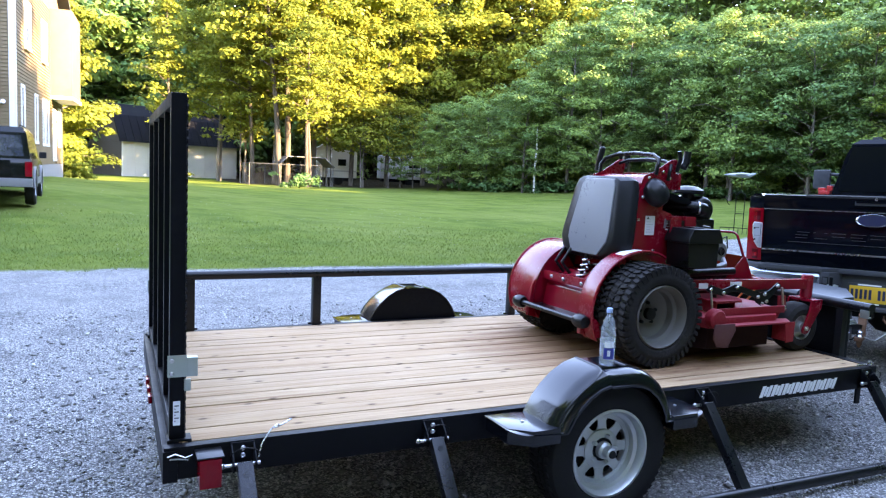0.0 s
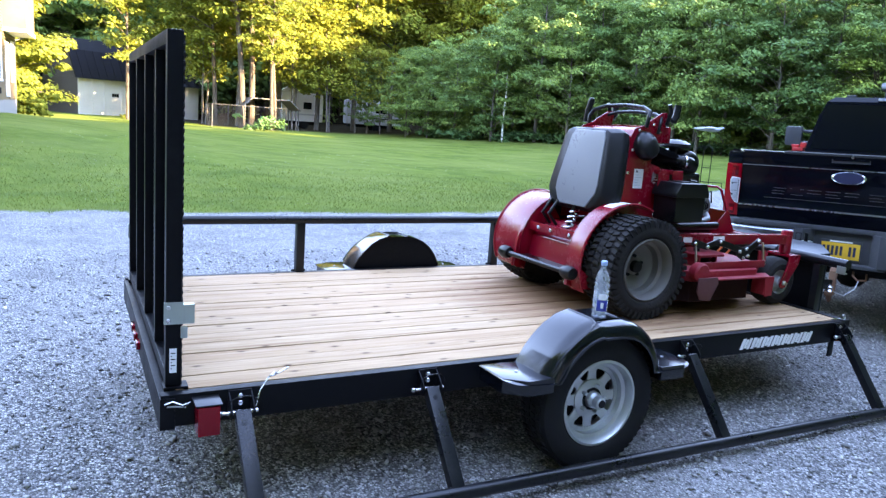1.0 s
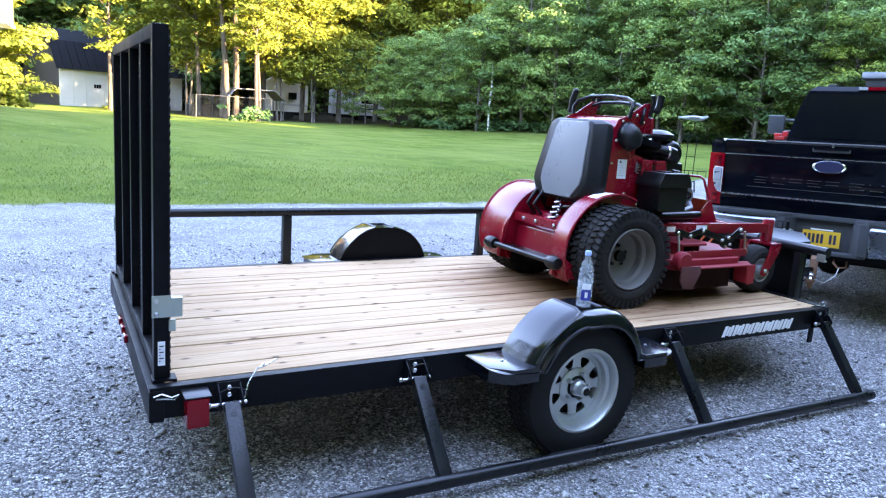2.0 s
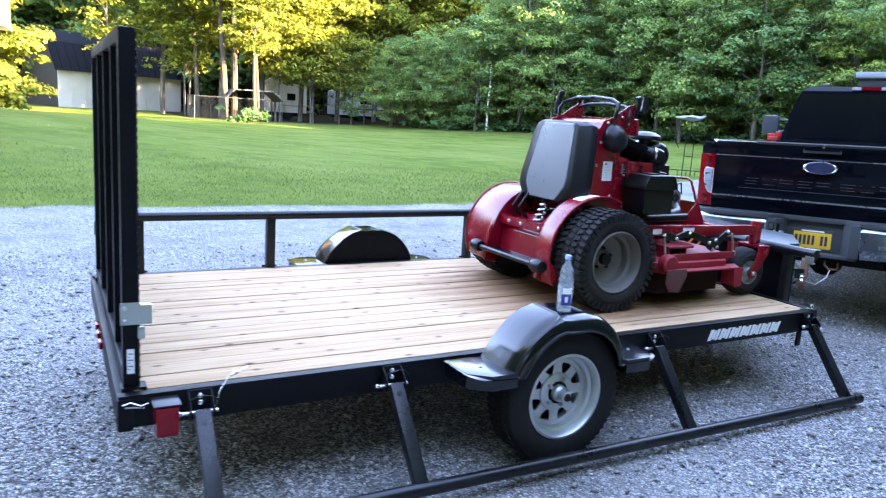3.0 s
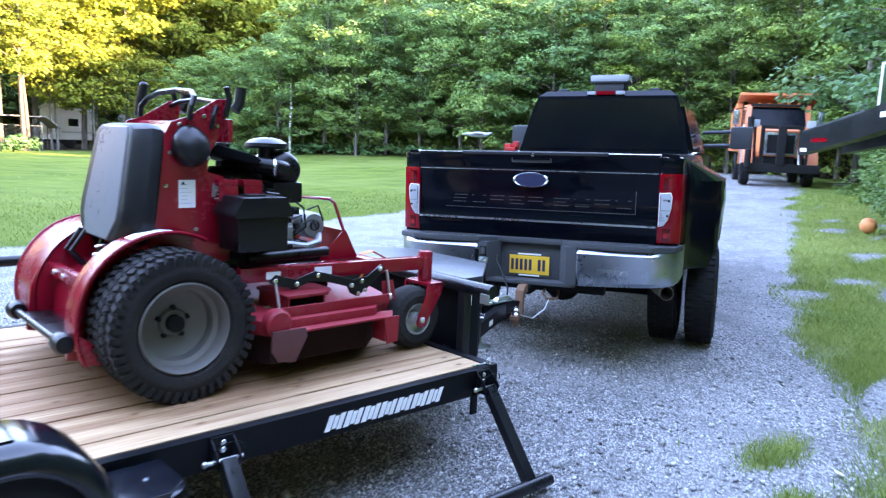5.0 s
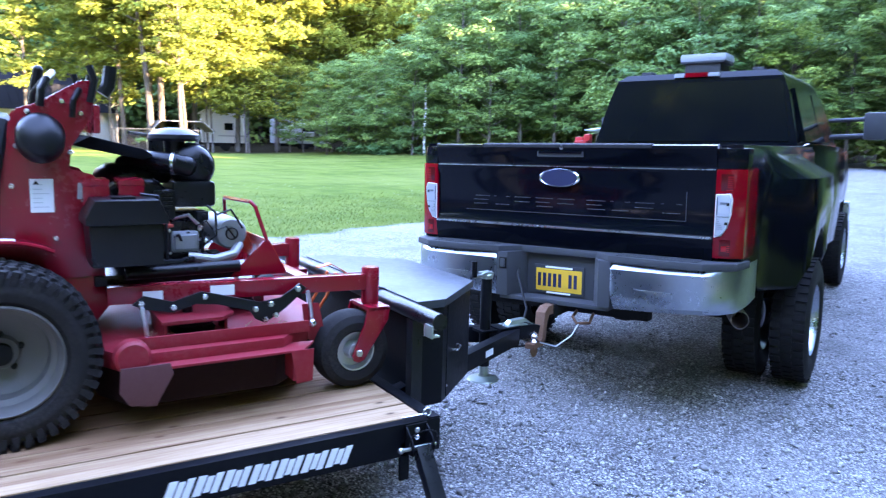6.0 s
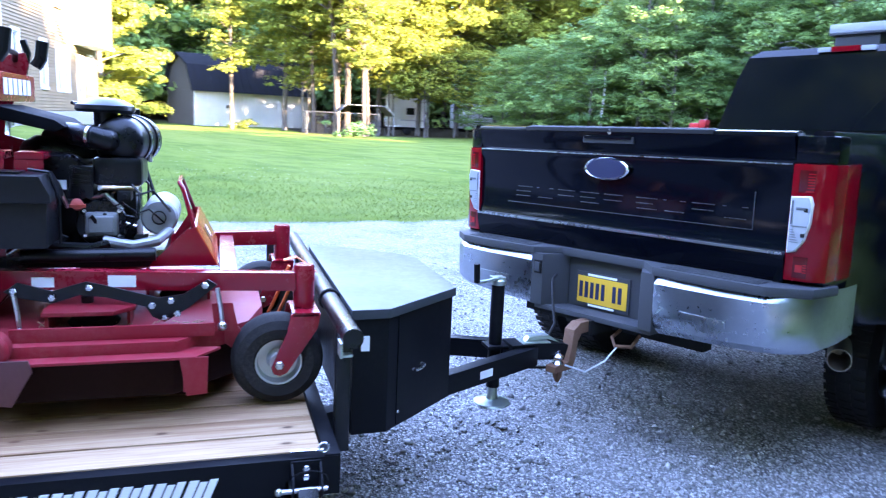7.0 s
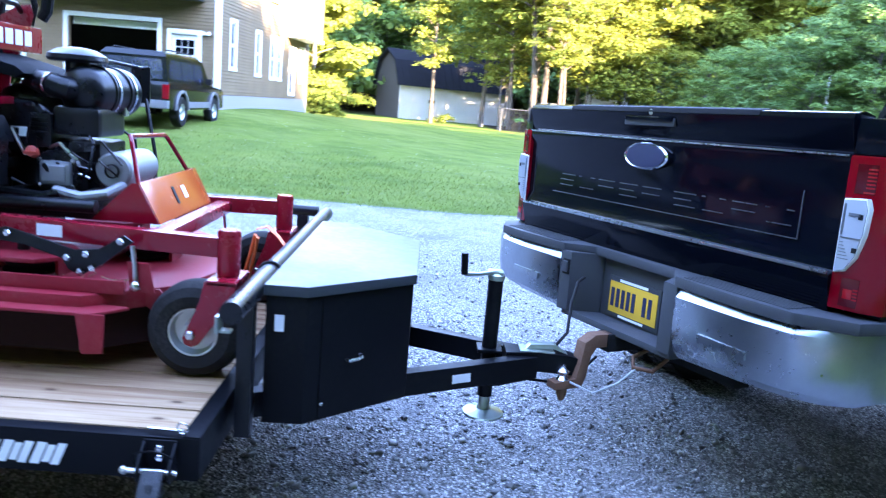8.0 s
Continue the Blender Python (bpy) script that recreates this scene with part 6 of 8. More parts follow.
    mpart("deck_front_bracket", Shape().prism([(3.78, 0.80), (3.86, 0.80), (3.84, 0.90), (3.77, 0.90)], 0.45, 0.458, "y", 0.002), DECK_RED, "", deck)
    mpart("deck_front_bracket", Shape().prism([(3.74, 0.80), (3.84, 0.72), (3.93, 0.62), (3.96, 0.66), (3.86, 0.80)], 0.50, 0.508, "y", 0.002), DECK_RED, "", deck)
    clump = Shape()
    rng = random.Random(4)
    for k in range(70):
        xx, yy_ = rng.uniform(3.2, 3.75), rng.uniform(0.43, 0.6)
        clump.tube([(xx, yy_, 0.803), (xx + rng.uniform(-0.03, 0.03), yy_ + rng.uniform(-0.02, 0.02), 0.806 + rng.uniform(0, 0.012))], 0.0016, 4)
    cl = new("grass_clippings", finish(clump, "grass_clippings", GRASS_DUST, False))
    tagged(cl, "dry grass clippings lying on the mower deck", "grass clippings", kind="stuff")
    # lift linkage
    for s in (1, -1):
        y = OY - s * 0.52
        arm = mpart("lift_arm", Shape().prism([(3.14, 0.955), (3.18, 0.985), (3.28, 0.955), (3.38, 0.985), (3.44, 0.97), (3.60, 0.925), (3.68, 0.935), (3.76, 0.985), (3.79, 0.965), (3.70, 0.89), (3.62, 0.84), (3.58, 0.86), (3.56, 0.895), (3.44, 0.93), (3.36, 0.94), (3.28, 0.915), (3.18, 0.935)], min(y, y + s * 0.01), max(y, y + s * 0.01), "y", 0.003), MOWER_BLACK, "black lift linkage")
        for bx, bz in ((3.17, 0.96), (3.28, 0.935), (3.39, 0.965), (3.58, 0.90), (3.64, 0.915), (3.66, 0.87), (3.75, 0.965), (3.62, 0.855)):
            mpart("link_bolt", Shape().bolt((bx, y - s * 0.001, bz), (0, -s, 0), 0.012, 0.012), STEEL, "", arm)
        for bx in (3.17, 3.79):
            mpart("lift_chain", Shape().tube([(bx, y - s * 0.005, 0.955), (bx + 0.01, y - s * 0.01, 0.89), (bx + 0.015, y - s * 0.015, 0.83)], 0.008, 6).ball((bx + 0.015, y - s * 0.02, 0.825), 0.017), STEEL, "", arm)
    # tie-down straps
    st = thing("tie_down_strap", pose(0, 0, 0), "orange tie-down strap from the mower to the trailer front", "strap")
    def ribbon(pts, w):
        r = Shape()
        r.loft([[(x, y - w, z), (x, y + w, z), (x, y + w, z + 0.003), (x, y - w, z + 0.003)] for x, y, z in pts])
        return r
    part("webbing", Shape().tube([(4.075, 0.93, 0.93), (4.04, 0.98, 0.82), (4.00, 1.05, 0.70)], 0.0075, 6), ORANGE, st)
    part("webbing", Shape().tube([(4.095, 0.88, 0.93), (4.07, 0.92, 0.82), (4.03, 0.99, 0.70)], 0.0075, 6), ORANGE, st)
    part("webbing", ribbon([(4.06, 1.02, 0.935), (4.11, 0.985, 0.955), (4.16, 0.95, 0.925), (4.19, 0.92, 0.90)], 0.022), ORANGE, st, "faded orange webbing over the rail")


build_mower()

# ---------------------------------------------------------------- trees and woods
def leaf_material(name, dark, light, warm, vary=1.0, thin=0.30, gloss=0.16):
    """Leaves that differ from clump to clump and, less, from leaf to leaf."""
    m = Mat(name, 0.48, spec=gloss)
    geo = m.n("ShaderNodeNewGeometry")
    info = m.n("ShaderNodeObjectInfo")
    leaf = m.math("MULTIPLY", m.math("SUBTRACT", geo.outputs["Random Per Island"], 0.5), 0.55)
    clump = m.ramp(m.noise(0.7, 3, 0.6), [(0.32, (0, 0, 0)), (0.68, (1, 1, 1))])
    col = m.ramp(m.math("ADD", leaf, clump), [(0.0, dark), (0.55, light), (1.0, warm)])
    tone = m.ramp(info.outputs["Random"], [(0.0, (0.60, 0.76, 0.90)), (0.35, (0.88, 0.98, 1.04)), (0.65, (1.12, 1.1, 0.98)), (1.0, (1.4, 1.3, 0.9))])
    col = m.mix(vary, col, tone, "MULTIPLY")
    m.color(col)
    tr = m.n("ShaderNodeBsdfTranslucent")
    m.link(m.mix(0.5, col, warm), tr.inputs[0])
    mx = m.n("ShaderNodeMixShader")
    mx.inputs[0].default_value = thin
    m.link(m.p.outputs[0], mx.inputs[1])
    m.link(tr.outputs[0], mx.inputs[2])
    m.link(mx.outputs[0], m.t.nodes["Material Output"].inputs[0])
    return m.mat


LEAF_MAPLE = leaf_material("maple_leaves", (0.085, 0.115, 0.020), (0.19, 0.225, 0.034), (0.31, 0.30, 0.05), 0.35, 0.40, 0.05)
LEAF_DARK = leaf_material("shade_tree_leaves", (0.056, 0.104, 0.034), (0.130, 0.212, 0.056), (0.235, 0.312, 0.075))
LEAF_BUSH = leaf_material("bush_leaves", (0.05, 0.10, 0.03), (0.09, 0.17, 0.05), (0.14, 0.22, 0.06))


def bark(name, a, b):
    m = Mat(name, 0.85, spec=0.2)
    f = m.noise(7, 5, 0.65, (1, 1, 0.25))
    m.color(m.ramp(f, [(0.3, a), (0.7, b)]))
    m.bump(f, 0.6, 0.03)
    return m.mat


BARK = bark("grey_brown_bark", (0.05, 0.042, 0.035), (0.17, 0.15, 0.125))
BARK_PALE = bark("pale_bark", (0.045, 0.035, 0.026), (0.125, 0.10, 0.074))


def leaf_cloud(rng, centres, per, spread, size, mat, name):
    """Rounded clumps of small folded leaves round the centres; the leaves lie on each clump's upper side and hang at its rim."""
    c = np.repeat(np.asarray(centres), per, axis=0)
    n = len(c)
    big = np.repeat(rng.uniform(0.65, 1.45, len(centres)), per)[:, None]
    way = rng.normal(0, 1, (n, 3))
    way[:, 2] = np.abs(way[:, 2]) * 0.9 - 0.35
    way /= np.linalg.norm(way, axis=1)[:, None] + 1e-9
    p = c + way * rng.uniform(0.25, 1.08, n)[:, None] ** 0.5 * big * 1.5 * np.array(spread)
    s = size * rng.uniform(0.6, 1.35, n)[:, None]
    up = way * 0.8 + np.array([0, 0, 0.75]) + rng.normal(0, 0.38, (n, 3))
    up /= np.linalg.norm(up, axis=1)[:, None] + 1e-9
    u = np.cross(up, rng.normal(0, 1, (n, 3)))
    u /= np.linalg.norm(u, axis=1)[:, None] + 1e-9
    v = np.cross(up, u)
    quad = np.stack([p - u * s * 0.5, p + v * s * 0.36 - up * s * 0.10, p + u * s * 0.5, p - v * s * 0.36 - up * s * 0.10], 1).reshape(-1, 3)
    mesh = bpy.data.meshes.new(name)
    mesh.vertices.add(4 * n)
    mesh.vertices.foreach_set("co", quad.astype(np.float32).ravel())
    idx = np.arange(4 * n).reshape(-1, 4)
    tri = np.concatenate([idx[:, [0, 1, 2]], idx[:, [0, 2, 3]]], 1).reshape(-1)
    mesh.loops.add(len(tri))
    mesh.loops.foreach_set("vertex_index", tri.astype(np.int32))
    mesh.polygons.add(2 * n)
    mesh.polygons.foreach_set("loop_start", np.arange(0, 6 * n, 3).astype(np.int32))
    mesh.update(calc_edges=True)
    mesh.materials.append(mat)
    return mesh


def make_tree(seed, height, radius, clear, mat_leaf, mat_bark, label, leaves=5200, size=0.27, stems=1, girth=0.17, name="tree", clump=0.5, wander=1.0):
    """A trunk with limbs, and a crown of leaf clumps with gaps; clear is the share of the height without branches."""
    rng = np.random.default_rng(seed)
    root = thing(name, pose(0, 0, -200), label, "tree")
    wood = Shape()
    centres = []
    for st in range(stems):
        ox, oy = (0, 0) if st == 0 else rng.uniform(-0.7, 0.7, 2)
        lean = rng.uniform(-0.05, 0.05, 2) * height * (1 if stems == 1 else 1.6) * wander
        ph = rng.uniform(0, 6.3, 2)
        trunk = []
        for k in range(13):
            f = k / 12
            sway = 0.011 * height * f * wander
            trunk.append(Vector((ox + lean[0] * f * f + sway * math.sin(6 * f + ph[0]), oy + lean[1] * f * f + sway * math.sin(5 * f + ph[1]), height * 0.97 * f - 0.15)))
        wood.tube(trunk, girth * (1 if st == 0 else 0.8), 9, r_end=girth * 0.12)
        n_limbs = int(30 / stems ** 0.5)
        for k in range(n_limbs):
            f = clear + (0.97 - clear) * ((k + rng.uniform(0, 0.9)) / n_limbs)
            base = trunk[min(11, int(f * 12))].lerp(trunk[min(12, int(f * 12) + 1)], f * 12 - int(f * 12))
            g = (f - clear) / (1 - clear)
            reach = radius * (0.50 + 0.80 * math.sin(math.pi * min(1, 0.18 + 0.80 * g))) * rng.uniform(0.5, 1.15)
            a = k * 2.4 + rng.uniform(-0.5, 0.5)
            rise = reach * rng.uniform(0.05, 0.5)
            tip = base + Vector((math.cos(a) * reach, math.sin(a) * reach, rise))
            mid = base.lerp(tip, 0.5) + Vector((0, 0, 0.14 * reach))
            wood.tube([base, mid, tip], girth * 0.28 * (1.1 - 0.7 * g), 5, r_end=0.012)
            for q in range(6):
                s = 0.30 + 0.75 * (q + rng.uniform(0, 1)) / 6
                c = base.lerp(mid, min(1, 2 * s)) if s < 0.5 else mid.lerp(tip, 2 * s - 1)
                off = rng.normal(0, 0.20 * reach + 0.08, 3) * (1, 1, 0.35)
                centres.append(c + Vector(off))
    part("trunk", wood, mat_bark, root)
    centres = np.array([tuple(c) for c in centres])
    per = max(8, leaves // len(centres))
    share("crown", leaf_cloud(rng, centres, per, (clump, clump, clump * 0.66), size, mat_leaf, "crown"), root)
    return root


def grow(master, places, group="trees of the woods"):
    """Copies of the masters, each turned and scaled by chance."""
    rng = random.Random(5)
    for i, (x, y, s) in enumerate(places):
        m = master[i % len(master)] if isinstance(master, list) else master
        ob = copy_thing(m, Matrix.Translation((x, y, ground_height(x, y))) @ Matrix.Rotation(rng.uniform(0, 6.28), 4, "Z") @ Matrix.Scale(s, 4))
        tagged(ob, group=group)


def drop(master):
    for o in (*master.children_recursive, master):
        bpy.data.objects.remove(o)


def build_woods():
    lit = [make_tree(11 + k, 15.0 + k, 3.3, 0.27, LEAF_MAPLE, BARK, "leafy sunlit maple at the edge of the woods", 19000, 0.25, clump=0.52) for k in range(3)]
    high = [make_tree(15 + k, 15.5 + k, 3.3, 0.30, LEAF_MAPLE, BARK, "leafy sunlit maple with a bare lower trunk", 16000, 0.25, clump=0.52) for k in range(2)]
    full = make_tree(21, 12.0, 2.7, 0.03, LEAF_MAPLE, BARK, "dense sunlit yellow-green tree with leaves down to the ground", 26000, 0.22, clump=0.42)
    tall = [make_tree(31 + k, 15.5 + 0.8 * k, 2.4, 0.40, LEAF_MAPLE, BARK_PALE, "tall slender tree with a bare pale trunk", 7000, 0.24, girth=0.19, clump=0.4, wander=1.6) for k in range(2)]
    dark = [make_tree(51 + k, 14.0 + 0.7 * k, 3.2, 0.12, LEAF_DARK, BARK, "dense dark green tree of the woods", 20000, 0.19, clump=0.46) for k in range(4)]
    inner = [make_tree(41 + k, 14.5 + 0.7 * k, 3.2, 0.06, LEAF_DARK, BARK, "dark green tree inside the woods", 5500, 0.36, clump=0.6) for k in range(2)]
    deep = [make_tree(61 + k, 15.0, 4.0, 0.02, LEAF_DARK, BARK, "dark green tree of the deep woods, some unseen and added for shade", 4800, 0.55, clump=0.8) for k in range(2)]
    near = [make_tree(65 + k, 13.0, 2.9, 0.05, LEAF_BUSH, BARK, "leafy green tree by the drive, some unseen and added for shade", 18000, 0.17, clump=0.4) for k in range(2)]
    young = make_tree(71, 8.2, 2.3, 0.10, LEAF_DARK, BARK, "young spreading green tree at the lawn's edge", 11000, 0.16, girth=0.10, clump=0.34)
    slim = make_tree(75, 7.5, 1.4, 0.30, LEAF_MAPLE, BARK, "slender young tree with a thin trunk", 2600, 0.2, girth=0.06, clump=0.3, wander=2.0)
    # sunlit trees on the left and in the middle
    grow(lit, [(8.3, 51, 1.1), (11.5, 48, 1.1), (14.5, 49, 1.15), (18, 65, 1.4), (24, 65, 1.4), (30, 65, 1.4), (-4.5, 46, 1.0), (-8, 46, 1.05), (-13, 42, 1.0), (-18, 47, 1.1)], "lit trees behind the lawn")
    grow(high, [(17.5, 49.5, 1.1), (20.5, 50, 1.1), (23.5, 50, 1.15), (26.5, 50, 1.15), (30, 51, 1.15)], "lit trees behind the lawn")
    grow(full, [(-1.9, 40.3, 0.92), (-3.2, 42.5, 1.0)], "sunlit trees between the house and the barn")
    grow(tall, [(11.0, 44.8, 1.12), (11.7, 45.3, 1.15), (12.4, 43.0, 0.7), (12.7, 43.4, 0.62), (9.9, 47.4, 0.9)], "tall trees by the kennel")
    grow(slim, [(14.6, 46.0, 1.3), (15.0, 46.3, 1.1), (17.2, 46.4, 1.2), (17.5, 46.8, 1.0), (19.3, 46.5, 0.9), (20.8, 45.6, 0.8), (9.3, 48.4, 1.2), (9.7, 49.2, 1.25)], "slender trees by the campers")
    airy = make_tree(77, 13.0, 1.5, 0.30, LEAF_MAPLE, BARK_PALE, "slender sunlit tree in front of the barn", 5200, 0.22, girth=0.13, clump=0.36)
    grow(airy, [(4.75, 48.5, 1.0)], "slender trees by the barn")
    grow(deep, [(6, 68, 1.2), (12, 65, 1.2), (0, 69, 1.2), (-5, 61, 1.1), (3, 74, 1.3)], "deep woods")
    drop(airy)
    # sunlit crowns that run on over the shaded edge of the woods
    grow(lit, [(28.2, 48.2, 1.1), (31.0, 46.8, 1.1), (33.5, 49.5, 1.2), (35.5, 45.0, 1.15), (40, 41, 1.15), (44, 36, 1.15)], "lit trees behind the lawn")
    grow(inner, [(22.3, 44.2, 0.42), (24.3, 43.0, 0.45), (26.3, 42.2, 0.45), (27.6, 40.2, 0.48), (20.2, 46.5, 0.36)], "shaded trees of the woods")
    # shaded woods on the right
    rng = random.Random(9)
    places = []
    edge = [(21.5, 39.5), (24.0, 37.0), (26.5, 34.2), (28.5, 31.0), (30.2, 28.0), (32.0, 24.8), (34.0, 21.0), (36.0, 17.0), (37.5, 12.5), (38.0, 7.5), (36.0, 2.0), (32.0, -2.0)]
    for row in range(3):
        for (x0, y0), (x1, y1) in zip(edge, edge[1:]):
            for f in (0.0, 0.5):
                d = 3.8 * row + rng.uniform(-0.6, 0.9)
                places.append((x0 + (x1 - x0) * f + d * 0.82 + rng.uniform(-0.6, 0.6), y0 + (y1 - y0) * f + d * 0.55 + rng.uniform(-0.6, 0.6), (rng.uniform(0.55, 0.70) if y0 > 33 else rng.uniform(0.58, 0.70) if y0 > 13 else rng.uniform(0.74, 0.84) if y0 > 10 else rng.uniform(0.78, 0.88)) * (1.5 if row == 2 and 26 < y0 < 35 else 1.38 if row == 2 and 13 < y0 <= 26 else 1.0)))
    n = 2 * (len(edge) - 1)
    grow(dark, [p for p in places[:n] if p[1] + 2.8 < 1.54 * p[0]], "shaded trees of the woods")
    grow(inner, [p for p in places[n:] if p[1] + 2.8 < 1.54 * p[0]], "shaded trees of the woods")
    grow(young, [(20.6, 41.0, 0.62), (21.6, 39.9, 0.72), (22.6, 38.2, 0.7), (24.6, 36.6, 0.75), (29.6, 25.0, 1.0), (31.5, 22.0, 1.05), (26.2, 31.5, 0.85), (23.5, 35.3, 0.8), (33.8, 18.5, 0.8)], "young trees at the lawn's edge")
    # trees beside the drive
    grow(near, [(20.5, 0.2, 0.95), (23.5, 2.5, 1.1), (27, 3.5, 1.0), (18.5, -3.5, 1.15), (22.5, -3, 1.3)], "trees beside the drive")
    # trees behind the drive; most round the yard are unseen, added as sun blockers
    grow(near, [(31, 5.0, 1.32), (34.5, 8.5, 0.98), (33, 0.5, 1.38), (38, 4, 1.38), (27, -2, 1.3), (28.5, -5.6, 1.35), (16.4, -11.8, 1.15), (25.5, -9.9, 1.2)], "trees beside the drive")
    # unseen screen that shades the yard and darkens what the truck reflects
    side = [(9.5, -13, 1.2), (12, -15.5, 1.4), (6, -16, 1.3), (0, -19, 1.3), (19.5, -11, 1.45), (24.5, -11.5, 1.45), (15, -10.5, 1.3), (55, 10, 1.5), (56, 14.5, 1.45), (32.5, -4.5, 1.1), (36.0, -2.5, 1.0), (42, 1, 0.95), (45, 4, 0.9), (17, -8, 1.3), (22, -9, 1.43), (28, -8, 1.22), (33, -8, 1.2), (13, -12, 1), (18, -14, 1.43), (25, -15, 1.49), (8, -15, 0.95), (3, -17, 0.95), (-3, -17, 1), (-9, -16, 1.25), (-15, -13, 1.25), (-20, -7, 1.5), (-23, 0, 1.6), (-20, -3, 1.5), (-21, 4, 1.5), (-25, 8, 1.6), (-26, 16, 1.25), (-19, -12, 1.5), (-26, 25, 1.05), (-24, 34, 1.05)]
    grow(deep, side, "trees round the yard")
    # deep woods behind
    far = []
    for k in range(56):
        a = radians(112 - k * 2.5)
        r = rng.uniform(66, 72) + 7 * (k % 2)
        if radians(14) < a < radians(50):
            r -= 10
        far.append((r * math.cos(a) + 4, r * math.sin(a), rng.uniform(0.95, 1.15) * (0.86 if radians(22) < a < radians(48) else 1.0)))
    grow(deep, far, "deep woods")
    for m in (*lit, *high, full, *tall, *dark, *inner, *deep, *near, young, slim):
        drop(m)


build_woods()


def build_snag():
    x, y = 23.9, 34.6
    m = Mat("patched_birch_bark", 0.7, spec=0.2)
    f = m.noise(3.2, 4, 0.7, (1, 1, 1.6))
    m.color(m.ramp(f, [(0.40, (0.05, 0.045, 0.035)), (0.47, (0.35, 0.33, 0.29)), (0.6, (0.8, 0.78, 0.72))]))
    snag = thing("dead_birch", pose(x, y, ground_height(x, y)), "thin white dead birch stem with a broken top", "tree")
    part("trunk", Shape().tube([(0, 0, -0.1), (-0.04, 0.02, 1.3), (0.02, 0.0, 2.6), (0.0, 0.03, 3.75)], 0.062, 9, r_end=0.045), m.mat, snag)
    part("stub", Shape().tube([(0.01, 0, 2.5), (0.14, -0.05, 2.72)], 0.025, 6, r_end=0.012), m.mat, snag)
    part("splinter", Shape().tube([(0.0, 0.03, 3.7), (0.03, 0.03, 3.98)], 0.035, 5, r_end=0.006), m.mat, snag)


build_snag()


def build_bushes():
    rng = np.random.default_rng(3)
    centres = []
    # tall understory deep between the trunks
    for k in range(1700):
        a = radians(rng.uniform(-8, 112))
        r = rng.uniform(58, 70) if a > radians(62) else rng.uniform(45, 62)
        x, y = 2 + r * math.cos(a), r * math.sin(a) + (8 if a > radians(62) else 0)
        centres.append((x, y, ground_height(x, y) + rng.uniform(0.3, 6.0)))
    ob = new("understory", leaf_cloud(rng, centres, 26, (0.9, 0.9, 0.6), 0.5, LEAF_DARK, "understory"))
    tagged(ob, "dark green understory deep in the woods", "undergrowth", kind="stuff")
    # unseen leaf ring, added to keep the bright horizon out of reflections
    centres = []
    for k in range(1300):
        a = radians(rng.uniform(118, 345))
        r = rng.uniform(25, 30)
        centres.append((2 + r * math.cos(a), 4 + r * math.sin(a), rng.uniform(0.3, 7.5)))
    ob = new("understory", leaf_cloud(rng, centres, 22, (0.9, 0.9, 0.7), 0.6, LEAF_DARK, "understory"))
    tagged(ob, "unseen dark green screen added between the trees round the yard", "undergrowth", kind="stuff")
    centres = []
    # low growth under the edge of the woods
    pts = [(22.5, 41), (23.2, 37.8), (26, 34.8), (28.4, 31.2), (30.2, 28), (32, 24.8), (34, 21), (36.3, 16.5), (37.6, 12), (37.8, 8)]
    for (x0, y0), (x1, y1) in zip(pts, pts[1:]):
        for k in range(26):
            f = rng.uniform()
            d = abs(rng.normal(0, 1.0))
            x, y = x0 + (x1 - x0) * f + d * 0.8 + 0.3, y0 + (y1 - y0) * f + d * 0.55
            z = rng.uniform(0.2, 0.9 + 0.8 * d)
            centres.append((x, y, ground_height(x, y) + z))
    ob = new("undergrowth", leaf_cloud(rng, centres, 34, (0.45, 0.45, 0.3), 0.24, LEAF_DARK, "undergrowth"))
    tagged(ob, "low green undergrowth along the edge of the woods", "undergrowth", kind="stuff")
    centres = []
    # ferns and weeds in front of the trees
    for (x0, y0), (x1, y1) in zip(pts, pts[1:7]):
        for k in range(34):
            f = rng.uniform()
            d = rng.normal(-0.9, 0.45)
            x, y = x0 + (x1 - x0) * f + d * 0.8, y0 + (y1 - y0) * f + d * 0.55
            centres.append((x, y, ground_height(x, y) + rng.uniform(0.05, 0.5)))
    ob = new("ferns", leaf_cloud(rng, centres, 40, (0.28, 0.28, 0.16), 0.17, LEAF_BUSH, "ferns"))
    tagged(ob, "low bright ferns and weeds along the lawn's edge", "ferns", kind="stuff")
    centres = []
    for k in range(120):
        f = rng.uniform()
        x, y = 15.2 + 9.5 * f + rng.normal(0, 0.3), 0.35 + 4.4 * f - abs(rng.normal(0, 0.7)) + 0.3
        z = rng.uniform(0.1, 1.25)
        centres.append((x, y, ground_height(x, y) + z))
    ob = new("bushes", leaf_cloud(rng, centres, 120, (0.32, 0.32, 0.24), 0.11, LEAF_BUSH, "bushes"))
    tagged(ob, "thick green bushes beside the drive", "bushes", kind="stuff")
    centres = [(-0.9 + rng.normal(0, 0.7), 37.0 + rng.normal(0, 0.6), ground_height(0, 37) + rng.uniform(0.1, 1.5)) for k in range(40)]
    ob = new("shrub", leaf_cloud(rng, centres, 40, (0.3, 0.3, 0.22), 0.2, LEAF_MAPLE, "shrub"))
    tagged(ob, "sunlit yellow-green shrub behind the house", "shrub", kind="stuff")
    centres = [(11.6 + rng.normal(0, 0.6), 41.0 + rng.normal(0, 0.3), ground_height(11, 41) + rng.uniform(0.1, 0.8)) for k in range(16)]
    ob = new("shrub", leaf_cloud(rng, centres, 40, (0.25, 0.25, 0.18), 0.18, LEAF_BUSH, "shrub"))
